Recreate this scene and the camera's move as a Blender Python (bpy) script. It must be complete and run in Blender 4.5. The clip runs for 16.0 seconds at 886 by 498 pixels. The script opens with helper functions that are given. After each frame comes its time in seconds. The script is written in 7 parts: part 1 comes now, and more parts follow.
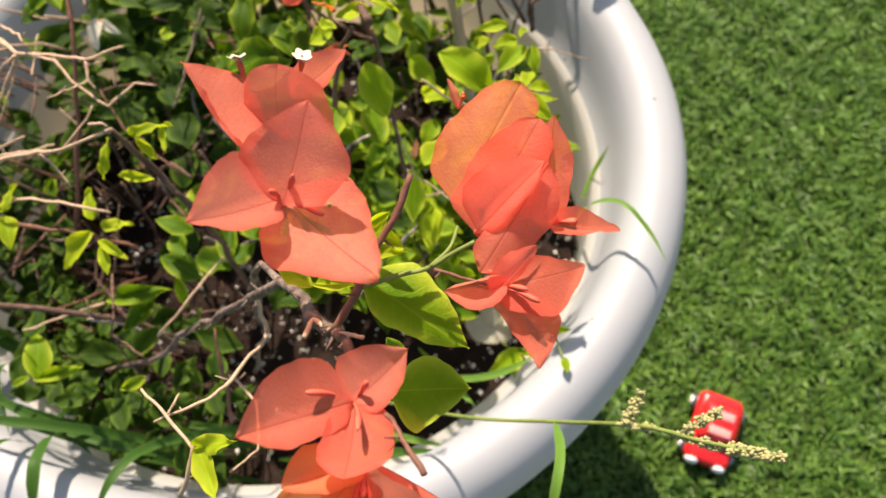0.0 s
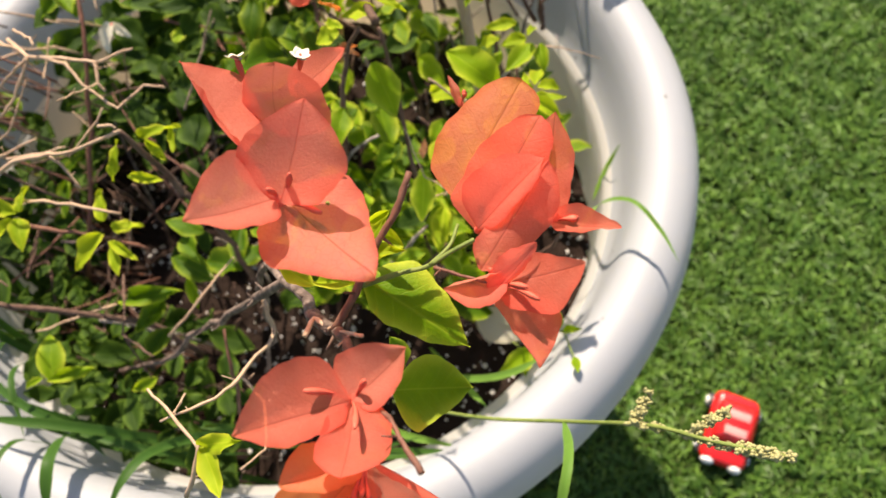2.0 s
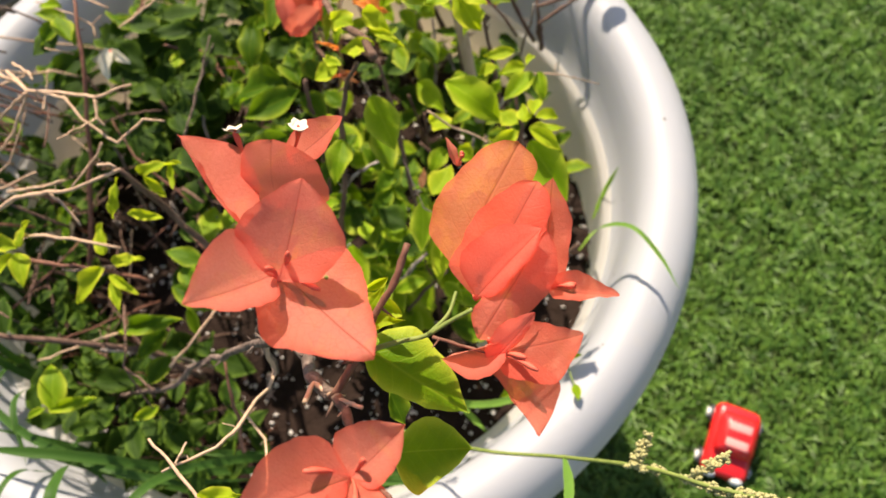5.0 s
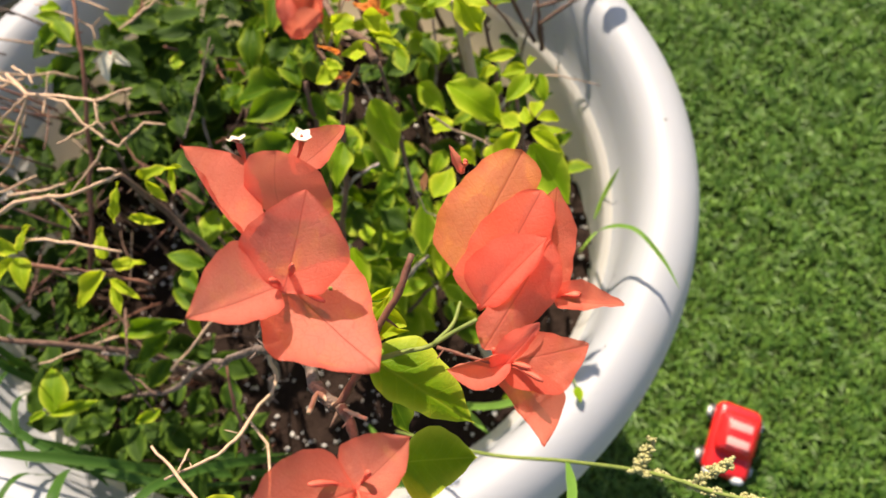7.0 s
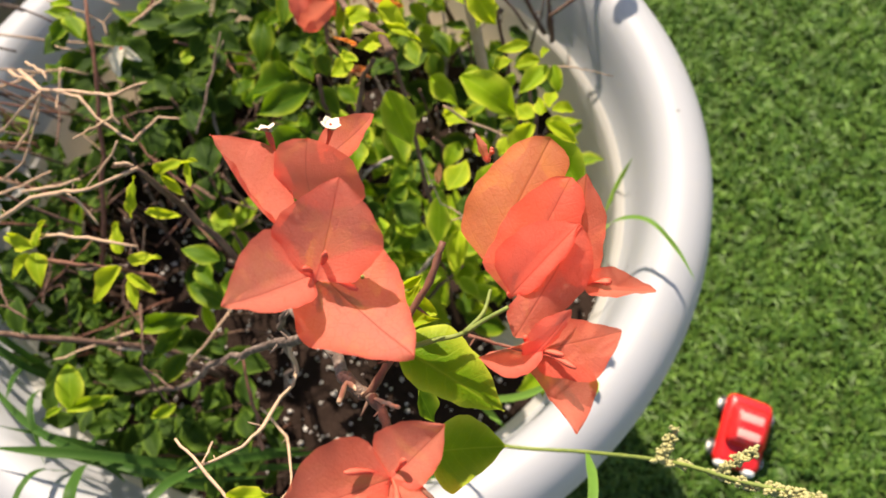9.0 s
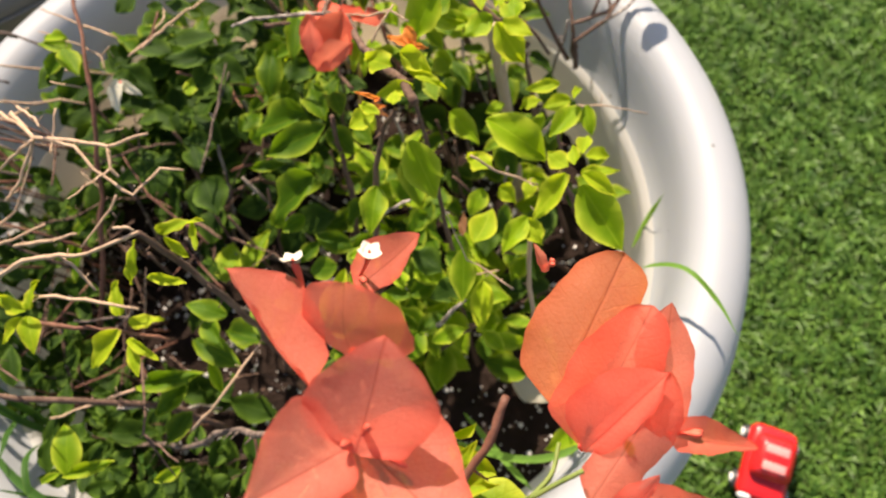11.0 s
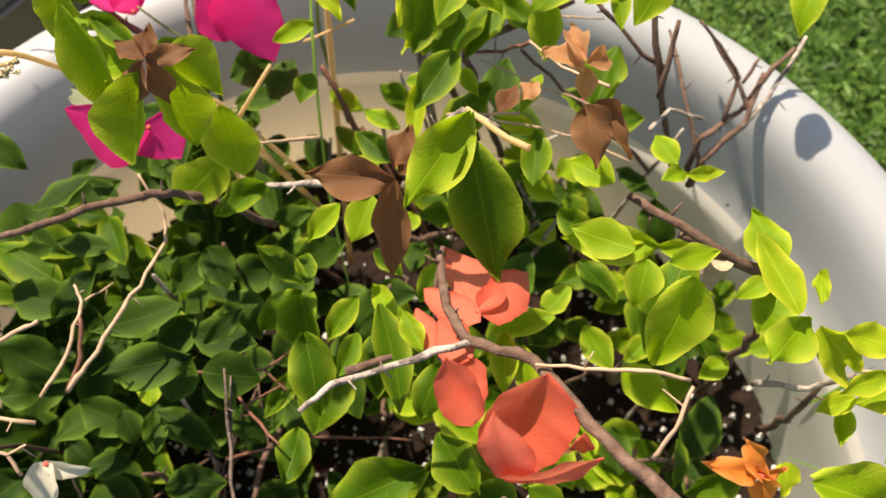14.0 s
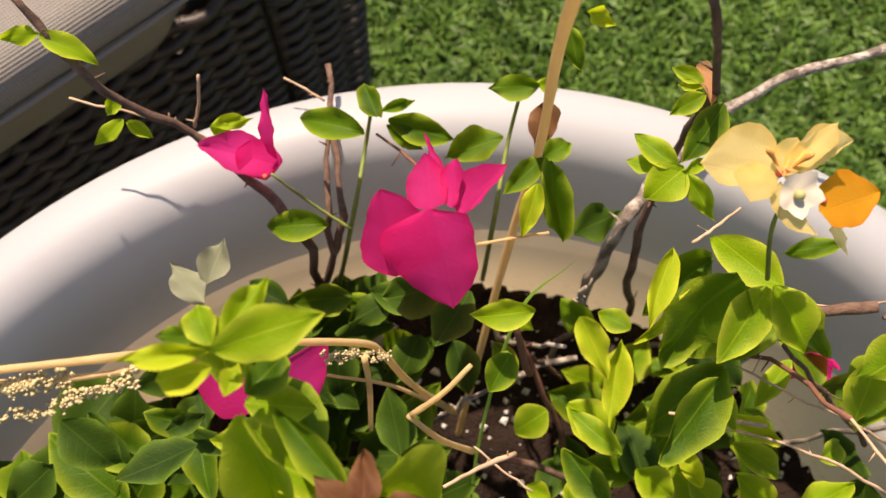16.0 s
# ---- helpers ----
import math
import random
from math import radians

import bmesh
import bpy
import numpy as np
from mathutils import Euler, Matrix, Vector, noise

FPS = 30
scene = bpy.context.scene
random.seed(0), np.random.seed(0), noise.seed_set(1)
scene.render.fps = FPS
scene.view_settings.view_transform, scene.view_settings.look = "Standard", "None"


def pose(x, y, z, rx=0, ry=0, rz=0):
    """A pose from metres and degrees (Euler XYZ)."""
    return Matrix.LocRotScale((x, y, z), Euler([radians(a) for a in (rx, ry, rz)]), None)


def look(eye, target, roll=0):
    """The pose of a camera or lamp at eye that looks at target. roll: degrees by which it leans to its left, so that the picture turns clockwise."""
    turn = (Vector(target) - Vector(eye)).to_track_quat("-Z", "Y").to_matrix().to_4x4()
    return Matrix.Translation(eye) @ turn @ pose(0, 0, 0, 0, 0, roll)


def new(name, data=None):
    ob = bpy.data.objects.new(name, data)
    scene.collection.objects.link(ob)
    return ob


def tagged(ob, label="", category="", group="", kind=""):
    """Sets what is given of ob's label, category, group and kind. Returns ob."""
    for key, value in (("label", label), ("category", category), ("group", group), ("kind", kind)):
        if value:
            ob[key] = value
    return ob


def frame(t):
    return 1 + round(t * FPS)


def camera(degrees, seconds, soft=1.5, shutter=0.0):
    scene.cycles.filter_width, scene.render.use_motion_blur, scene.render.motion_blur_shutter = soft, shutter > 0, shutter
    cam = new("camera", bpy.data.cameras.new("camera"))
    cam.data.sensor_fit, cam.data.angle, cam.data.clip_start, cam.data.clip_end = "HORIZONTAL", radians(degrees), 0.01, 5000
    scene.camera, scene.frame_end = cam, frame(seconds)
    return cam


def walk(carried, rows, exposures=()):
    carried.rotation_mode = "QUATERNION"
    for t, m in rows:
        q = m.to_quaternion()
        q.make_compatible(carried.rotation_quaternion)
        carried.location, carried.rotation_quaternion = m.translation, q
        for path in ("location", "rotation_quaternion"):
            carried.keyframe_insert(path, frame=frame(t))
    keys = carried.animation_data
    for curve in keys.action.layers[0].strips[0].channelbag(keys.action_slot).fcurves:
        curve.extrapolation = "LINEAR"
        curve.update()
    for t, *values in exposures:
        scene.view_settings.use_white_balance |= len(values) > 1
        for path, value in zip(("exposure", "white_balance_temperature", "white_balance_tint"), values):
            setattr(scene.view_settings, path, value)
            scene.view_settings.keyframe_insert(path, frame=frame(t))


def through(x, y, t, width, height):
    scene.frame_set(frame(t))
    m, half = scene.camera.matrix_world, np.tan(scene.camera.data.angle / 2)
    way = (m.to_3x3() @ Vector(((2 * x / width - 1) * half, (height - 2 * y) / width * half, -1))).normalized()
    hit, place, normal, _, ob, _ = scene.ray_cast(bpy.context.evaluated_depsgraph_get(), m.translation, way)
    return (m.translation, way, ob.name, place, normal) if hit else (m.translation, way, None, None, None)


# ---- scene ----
cam = camera(57.8, 16.0)
cam.data.dof.use_dof, cam.data.dof.focus_distance, cam.data.dof.aperture_fstop = True, 0.255, 16.5
PATH = [
    (0, (0.1315, -0.3846, 1.0465), (0.1284, -0.1587, 0.6005), -7.62),
    (0.5, (0.1372, -0.3931, 1.0546), (0.1295, -0.1663, 0.6090), -8.76),
    (1, (0.1344, -0.3975, 1.0569), (0.1220, -0.1700, 0.6118), -9.78),
    (1.5, (0.1346, -0.3948, 1.0532), (0.1210, -0.1668, 0.6084), -10.26),
    (2, (0.1360, -0.3853, 1.0448), (0.1228, -0.1578, 0.5997), -10.18),
    (2.5, (0.1329, -0.3817, 1.0396), (0.1195, -0.1548, 0.5942), -10.31),
    (3, (0.1325, -0.3765, 1.0428), (0.1189, -0.1495, 0.5975), -10.30),
    (3.5, (0.1372, -0.3762, 1.0444), (0.1236, -0.1493, 0.5991), -10.27),
    (4, (0.1386, -0.3754, 1.0523), (0.1248, -0.1489, 0.6067), -10.18),
    (4.5, (0.1394, -0.3716, 1.0543), (0.1253, -0.1450, 0.6088), -10.65),
    (7, (0.1384, -0.3645, 1.0553), (0.1246, -0.1398, 0.6088), -10.86),
    (7.5, (0.1378, -0.3663, 1.0559), (0.1238, -0.1409, 0.6098), -11.28),
    (8, (0.1302, -0.3668, 1.0570), (0.1157, -0.1417, 0.6108), -11.46),
    (10.5, (0.1311, -0.3433, 1.0440), (0.1137, -0.1236, 0.5952), -12.22),
    (11, (0.1209, -0.3157, 1.0384), (0.1039, -0.0957, 0.5897), -12.27),
    (11.5, (0.0948, -0.2934, 1.0275), (0.0818, -0.0788, 0.5761), -12.04),
    (12, (0.0794, -0.2432, 1.0194), (0.0706, -0.0432, 0.5612), -13.39),
    (12.5, (0.0604, -0.1896, 0.9986), (0.0678, -0.0060, 0.5336), -12.65),
    (13, (0.0267, -0.1274, 0.9922), (0.0635, 0.0456, 0.5246), -7.76),
    (13.5, (0.0182, -0.0843, 0.9585), (0.0805, 0.0757, 0.4890), -1.28),
    (14, (0.0234, -0.0085, 0.9228), (0.0893, 0.1302, 0.4470), 3.01),
    (14.5, (0.0179, 0.0547, 0.8969), (0.0800, 0.1749, 0.4155), 7.16),
    (15, (0.0068, 0.1004, 0.8863), (0.0671, 0.2090, 0.4020), 12.75),
    (15.5, (0.0041, 0.1383, 0.8776), (0.0600, 0.2431, 0.3919), 13.77),
    (15.9, (0.0007, 0.1646, 0.8697), (0.0559, 0.2683, 0.3837), 14.07),
    (16, (0.0020, 0.1690, 0.8680), (0.0557, 0.2720, 0.3818), 13.90),
]
walk(cam, [(t, look(eye, target, roll)) for t, eye, target, roll in PATH],
     exposures=[(0.0, 1.00, 7250, 16), (11.0, 1.00, 7250, 16), (12.0, 1.02, 7250, 14), (13.0, 0.98, 7250, 13), (14.0, 0.96, 7400, 13), (14.7, 0.95, 7450, 12), (15.2, 0.91, 7500, 14), (16.0, 0.82, 7700, 22)])

# ---------------------------------------------------------------- light
SUN_AZ, SUN_EL = 98.0, 53.0   # degrees; azimuth counted from +x towards +y
world = bpy.data.worlds.new("sky")
scene.world = world
world.use_nodes = True
sky = world.node_tree.nodes.new("ShaderNodeTexSky")
sky.sky_type, sky.sun_disc = "NISHITA", False
sky.sun_elevation, sky.sun_rotation = radians(SUN_EL), radians(90.0 - SUN_AZ)
back = world.node_tree.nodes["Background"]
back.inputs["Strength"].default_value = 0.094
world.node_tree.links.new(sky.outputs[0], back.inputs["Color"])
sun = new("sun", bpy.data.lights.new("sun", "SUN"))
sun.data.energy, sun.data.angle, sun.data.color = 4.8, radians(0.9), (1.0, 0.92, 0.79)
sun_from = Vector((math.cos(radians(SUN_AZ)) * math.cos(radians(SUN_EL)), math.sin(radians(SUN_AZ)) * math.cos(radians(SUN_EL)), math.sin(radians(SUN_EL))))
sun.matrix_world = look(sun_from * 6, (0, 0, 0))

# ---------------------------------------------------------------- materials
class Nodes:
    """Short hand for building a node material."""

    def __init__(self, name):
        self.mat = bpy.data.materials.new(name)
        self.mat.use_nodes = True
        self.tree = self.mat.node_tree
        self.bsdf = self.tree.nodes["Principled BSDF"]
        self.out = self.tree.nodes["Material Output"]

    def add(self, kind, values=(), operation=None, attribute_name=None, blend_type=None):
        node = self.tree.nodes.new("ShaderNode" + kind)
        if operation:
            node.operation = operation
        if attribute_name:
            node.attribute_name = attribute_name
        if blend_type:
            node.data_type, node.blend_type = "RGBA", blend_type
        for key, value in dict(values).items():
            if isinstance(value, bpy.types.NodeSocket):
                self.tree.links.new(value, node.inputs[key])
            else:
                node.inputs[key].default_value = value
        return node

    def link(self, a, b):
        self.tree.links.new(a, b)

    def noise(self, scale, detail=3.0, coord=None, rough=0.55):
        values = {"Scale": scale, "Detail": detail, "Roughness": rough}
        if coord is not None:
            values["Vector"] = coord
        return self.add("TexNoise", values).outputs["Fac"]

    def ramp(self, fac, *stops):
        node = self.add("ValToRGB", {"Fac": fac})
        ramp = node.color_ramp
        while len(ramp.elements) < len(stops):
            ramp.elements.new(0.5)
        for e, (at, colour) in zip(ramp.elements, stops):
            e.position, e.color = at, colour
        return node.outputs["Color"]

    def mix(self, fac, a, b, blend="MIX"):
        node = self.add("Mix", blend_type=blend)
        for key, value in (("Factor", fac), ("A", a), ("B", b)):
            sock = [s for s in node.inputs if s.name == key and s.type == ("VALUE" if key == "Factor" else "RGBA")][0]
            if isinstance(value, bpy.types.NodeSocket):
                self.link(value, sock)
            else:
                sock.default_value = value
        return [s for s in node.outputs if s.type == "RGBA"][0]

    def math(self, op, a, b=0.0, c=0.0):
        return self.add("Math", {0: a, 1: b, 2: c}, operation=op).outputs[0]

    def bump(self, height, strength=0.3, distance=0.001):
        node = self.add("Bump", {"Height": height, "Strength": strength, "Distance": distance})
        self.link(node.outputs[0], self.bsdf.inputs["Normal"])
        return node.outputs[0]

    def colour(self, socket):
        self.link(socket, self.bsdf.inputs["Base Color"])

    def set(self, **values):
        for key, value in values.items():
            self.bsdf.inputs[key.replace("_", " ")].default_value = value
        return self


def leaf_material(name, dark, light, edge, thin, gloss=0.5, through=0.5, vein=0.4, relief=0.18, net=0.0, border=3.4, rib=None, clear=0.0):
    """Thin translucent leaf; veins run from the midrib along the leaf's own coordinates (x across, y along, length 1)."""
    n = Nodes(name)
    co = n.add("TexCoord").outputs["Object"]
    xyz = n.add("SeparateXYZ", {0: co})
    x = n.math("ABSOLUTE", xyz.outputs["X"])
    y = xyz.outputs["Y"]
    info = n.add("ObjectInfo").outputs["Random"]
    jitter = n.add("VectorMath", {0: co, 1: n.add("CombineXYZ", {"X": n.math("MULTIPLY", info, 37.0), "Y": 0.0, "Z": info}).outputs[0]}, operation="ADD").outputs[0]
    cloud = n.noise(4.0, 4.0, jitter)
    fine = n.noise(38.0, 3.0, jitter)
    base = n.mix(info, dark, light)
    base = n.mix(n.math("MULTIPLY", n.math("SUBTRACT", cloud, 0.35), 1.2), base, light)
    # side veins
    wob = n.math("MULTIPLY", n.math("SUBTRACT", n.noise(5.0, 2.0, jitter), 0.5), 0.10)
    s = n.math("ADD", n.math("SUBTRACT", y, n.math("MULTIPLY", x, 0.75)), wob)
    wave = n.math("ABSOLUTE", n.math("SINE", n.math("MULTIPLY", s, 21.0)))
    side = n.math("SUBTRACT", 1.0, n.math("MINIMUM", n.math("MULTIPLY", wave, 6.0), 1.0))
    mid = n.math("SUBTRACT", 1.0, n.math("MINIMUM", n.math("MULTIPLY", x, 55.0), 1.0))
    veins = n.math("MAXIMUM", n.math("MULTIPLY", side, 0.45), mid)
    base = n.mix(n.math("MULTIPLY", veins, vein), base, edge)
    if rib:
        thread = n.math("SUBTRACT", 1.0, n.math("MINIMUM", n.math("MULTIPLY", n.math("ABSOLUTE", n.math("ADD", xyz.outputs["X"], n.math("MULTIPLY", wob, 0.12))), 130.0), 1.0))
        base = n.mix(n.math("MULTIPLY", thread, 0.75), base, rib)
    # paler rim of the blade, driven by the width stored in the second uv-like attribute
    rim = n.add("Attribute", attribute_name="rim").outputs["Fac"]
    base = n.mix(n.math("MULTIPLY", n.math("POWER", rim, border), n.math("ADD", 0.35, n.math("MULTIPLY", cloud, 0.9))), base, edge)
    if net:
        cells = n.add("TexVoronoi", {"Vector": jitter, "Scale": 15.0})
        cells.feature = "DISTANCE_TO_EDGE"
        lines = n.ramp(cells.outputs["Distance"], (0.0, (1, 1, 1, 1)), (0.04, (0, 0, 0, 1)))
        base = n.mix(n.math("MULTIPLY", lines, net), base, edge)
        stain = n.ramp(n.noise(6.0, 5.0, jitter, 0.7), (0.60, (0, 0, 0, 1)), (0.78, (1, 1, 1, 1)))
        base = n.mix(n.math("MULTIPLY", stain, 0.35), base, edge)
    base = n.mix(n.math("MULTIPLY", fine, 0.35), base, n.mix(0.5, base, dark))
    n.colour(base)
    n.set(Roughness=gloss, Specular_IOR_Level=0.11)
    height = n.math("SUBTRACT", n.math("MULTIPLY", fine, 0.25), veins)
    normal = n.bump(height, relief, 0.015)
    trans = n.add("BsdfTranslucent", {"Color": n.mix(0.65, base, thin, "MIX"), "Normal": normal})
    mixer = n.add("MixShader", {0: through, 1: n.bsdf.outputs[0], 2: trans.outputs[0]})
    if clear:
        # light that passes a very thin bract straight
        mixer = n.add("MixShader", {0: clear, 1: mixer.outputs[0], 2: n.add("BsdfTransparent", {"Color": thin}).outputs[0]})
    n.link(mixer.outputs[0], n.out.inputs["Surface"])
    return n.mat


GREEN = leaf_material("leaf_green", (0.018, 0.058, 0.003, 1), (0.062, 0.138, 0.004, 1), (0.32, 0.40, 0.03, 1), (0.24, 0.45, 0.006, 1), through=0.30, gloss=0.50, vein=0.22)
# leaf green darkened to stand in for shade low and left in the pot
DEEP = leaf_material("leaf_shade_dark", (0.008, 0.026, 0.003, 1), (0.026, 0.060, 0.004, 1), (0.11, 0.19, 0.02, 1), (0.16, 0.31, 0.01, 1), through=0.15, gloss=0.62, vein=0.22)
LIME = leaf_material("leaf_lime", (0.065, 0.155, 0.005, 1), (0.210, 0.345, 0.008, 1), (0.56, 0.60, 0.06, 1), (0.50, 0.70, 0.008, 1), through=0.40, gloss=0.46, vein=0.24, border=3.0)
BRIGHT = leaf_material("leaf_young", (0.17, 0.29, 0.010, 1), (0.34, 0.45, 0.018, 1), (0.70, 0.66, 0.06, 1), (0.66, 0.78, 0.012, 1), through=0.46, gloss=0.55)
BRONZE = leaf_material("leaf_bronze", (0.098, 0.038, 0.020, 1), (0.195, 0.098, 0.042, 1), (0.28, 0.14, 0.065, 1), (0.42, 0.15, 0.06, 1), through=0.36)
PEACH = leaf_material("leaf_peach", (0.34, 0.15, 0.07, 1), (0.50, 0.26, 0.13, 1), (0.62, 0.38, 0.20, 1), (0.90, 0.45, 0.18, 1), through=0.5)
ORANGE_BUD = leaf_material("leaf_orange", (0.62, 0.16, 0.03, 1), (0.76, 0.25, 0.05, 1), (0.80, 0.36, 0.12, 1), (1.0, 0.36, 0.05, 1))
SALMON = leaf_material("bract_salmon", (0.96, 0.18, 0.115, 1), (0.99, 0.32, 0.235, 1), (0.82, 0.12, 0.085, 1), (1.0, 0.38, 0.25, 1), gloss=0.48, through=0.56, vein=0.14, relief=0.16, net=0.50, rib=(0.36, 0.03, 0.03, 1), clear=0.26)
APRICOT = leaf_material("bract_apricot", (0.90, 0.21, 0.10, 1), (0.95, 0.33, 0.18, 1), (0.78, 0.15, 0.06, 1), (1.0, 0.44, 0.15, 1), gloss=0.48, through=0.56, vein=0.14, relief=0.16, net=0.50, rib=(0.36, 0.03, 0.03, 1), clear=0.26)
CORAL = leaf_material("bract_coral", (0.66, 0.115, 0.066, 1), (0.78, 0.210, 0.135, 1), (0.50, 0.075, 0.050, 1), (0.92, 0.27, 0.15, 1), gloss=0.55, through=0.40, vein=0.14, relief=0.12, net=0.30, clear=0.04)
MAGENTA = leaf_material("bract_magenta", (0.62, 0.022, 0.17, 1), (0.78, 0.045, 0.31, 1), (0.54, 0.015, 0.13, 1), (0.95, 0.05, 0.29, 1), gloss=0.6, through=0.58, vein=0.15, relief=0.12, net=0.30, clear=0.12)
YELLOW = leaf_material("bract_yellow", (0.93, 0.72, 0.26, 1), (0.95, 0.80, 0.40, 1), (0.90, 0.60, 0.18, 1), (1.0, 0.93, 0.52, 1), gloss=0.65, through=0.66, vein=0.12, relief=0.12, net=0.30, clear=0.12)
GOLD = leaf_material("bract_gold", (0.86, 0.33, 0.02, 1), (0.90, 0.42, 0.04, 1), (0.78, 0.25, 0.02, 1), (1.0, 0.52, 0.03, 1), gloss=0.65, through=0.62, vein=0.12, relief=0.12)
CREAM = leaf_material("bract_cream", (0.66, 0.62, 0.50, 1), (0.76, 0.74, 0.64, 1), (0.60, 0.55, 0.40, 1), (0.85, 0.82, 0.62, 1), gloss=0.65, through=0.4, vein=0.12, relief=0.12)
PALE = leaf_material("leaf_pale", (0.20, 0.22, 0.14, 1), (0.27, 0.29, 0.19, 1), (0.36, 0.36, 0.26, 1), (0.30, 0.34, 0.16, 1), through=0.35, gloss=0.7)
BLADE = leaf_material("grass_weed_green", (0.09, 0.21, 0.03, 1), (0.17, 0.33, 0.06, 1), (0.22, 0.36, 0.08, 1), (0.36, 0.62, 0.08, 1), vein=0.1)


def bark_material(name, dark, light, scale=260.0, rough=0.85, stripes=0.6, contrast=2.0, through=0.0):
    n = Nodes(name)
    co = n.add("TexCoord").outputs["Object"]
    streak = n.noise(scale, 4.0, n.add("Mapping", {"Vector": co, "Scale": (1.0, 1.0, 0.22)}).outputs[0])
    fine = n.noise(scale * 5, 3.0, co)
    big = n.noise(30.0, 2.0, co)
    c = n.mix(n.math("MULTIPLY", n.math("SUBTRACT", streak, 0.5 - 0.4 / contrast), contrast), dark, light)
    c = n.mix(n.math("MULTIPLY", n.math("SUBTRACT", big, 0.45), 1.6), c, dark)
    c = n.mix(n.math("MULTIPLY", fine, 0.4), c, light)
    n.colour(c)
    n.set(Roughness=rough, Specular_IOR_Level=0.25)
    n.bump(n.math("ADD", streak, n.math("MULTIPLY", fine, 0.5)), stripes, 0.0015)
    if through:
        # dry straw lets some light through
        n.link(n.add("MixShader", {0: through, 1: n.bsdf.outputs[0], 2: n.add("BsdfTranslucent", {"Color": light}).outputs[0]}).outputs[0], n.out.inputs["Surface"])
    return n.mat


BARK = bark_material("bark_brown", (0.058, 0.030, 0.021, 1), (0.205, 0.128, 0.092, 1), contrast=2.6)
BARK_GREY = bark_material("bark_grey", (0.045, 0.028, 0.020, 1), (0.56, 0.48, 0.41, 1), scale=190.0, stripes=1.0, contrast=4.5)
BARK_MID = bark_material("bark_weathered", (0.05, 0.032, 0.025, 1), (0.27, 0.20, 0.16, 1), stripes=1.0, contrast=3.5)
DRY = bark_material("twig_dry", (0.36, 0.22, 0.13, 1), (0.58, 0.42, 0.29, 1), stripes=0.3, rough=0.7)
RED_TWIG = bark_material("twig_reddish", (0.10, 0.038, 0.024, 1), (0.25, 0.115, 0.075, 1), stripes=0.3, rough=0.6)
GREEN_TWIG = bark_material("twig_green", (0.10, 0.15, 0.03, 1), (0.24, 0.28, 0.07, 1), stripes=0.2, rough=0.6)
STRAW = bark_material("straw_stalk", (0.62, 0.43, 0.20, 1), (0.82, 0.65, 0.36, 1), scale=160, stripes=0.3, rough=0.65, through=0.5)
STAKE = bark_material("stake_wood", (0.30, 0.22, 0.15, 1), (0.52, 0.42, 0.30, 1), scale=200, stripes=0.5)
PISTIL = bark_material("flower_tube_red", (0.50, 0.07, 0.045, 1), (0.72, 0.15, 0.09, 1), stripes=0.2, rough=0.6)


def plain(name, colour, other, scale, rough, relief=0.2, distance=0.001, spec=0.5):
    n = Nodes(name)
    co = n.add("TexCoord").outputs["Object"]
    a, b = n.noise(scale, 4.0, co), n.noise(scale * 9, 3.0, co)
    n.colour(n.mix(n.math("MULTIPLY", n.math("ADD", a, n.math("MULTIPLY", n.math("SUBTRACT", b, 0.5), 0.6)), 0.9), colour, other))
    n.set(Roughness=rough, Specular_IOR_Level=spec)
    n.bump(n.math("ADD", a, n.math("MULTIPLY", b, 0.5)), relief, distance)
    return n.mat


def pot_material(name, one, two, glow=0.0, tone=(1.0, 0.86, 0.66, 1)):
    n = Nodes(name)
    co = n.add("TexCoord").outputs["Object"]
    z = n.add("SeparateXYZ", {0: co}).outputs["Z"]
    big, mid, fine = n.noise(7.0, 4.0, co), n.noise(45.0, 4.0, co), n.noise(420.0, 3.0, co)
    c = n.mix(big, one, two)
    c = n.mix(n.math("MULTIPLY", n.ramp(mid, (0.55, (0, 0, 0, 1)), (0.8, (1, 1, 1, 1))), 0.25), c, (0.48, 0.44, 0.37, 1))
    # splashed soil along the waterline inside
    wet = n.add("MapRange", {"Value": z, "From Min": 0.37, "From Max": 0.415, "To Min": 1.0, "To Max": 0.0}).outputs[0]
    speck = n.ramp(n.noise(160.0, 4.0, co, 0.7), (0.56, (0, 0, 0, 1)), (0.63, (1, 1, 1, 1)))
    c = n.mix(n.math("MULTIPLY", n.math("MULTIPLY", speck, wet), 0.85), c, (0.10, 0.07, 0.05, 1))
    spots = n.add("TexVoronoi", {"Vector": co, "Scale": 26.0, "Randomness": 1.0}).outputs["Distance"]
    c = n.mix(n.ramp(spots, (0.028, (1, 1, 1, 1)), (0.04, (0, 0, 0, 1))), c, (0.09, 0.07, 0.05, 1))
    n.colour(c)
    n.set(Roughness=0.5, Specular_IOR_Level=0.35)
    n.bump(n.math("ADD", n.math("MULTIPLY", mid, 0.6), n.math("MULTIPLY", fine, 0.25)), 0.10, 0.002)
    if glow:
        trans = n.add("BsdfTranslucent", {"Color": tone})
        n.link(n.add("MixShader", {0: glow, 1: n.bsdf.outputs[0], 2: trans.outputs[0]}).outputs[0], n.out.inputs["Surface"])
    return n.mat


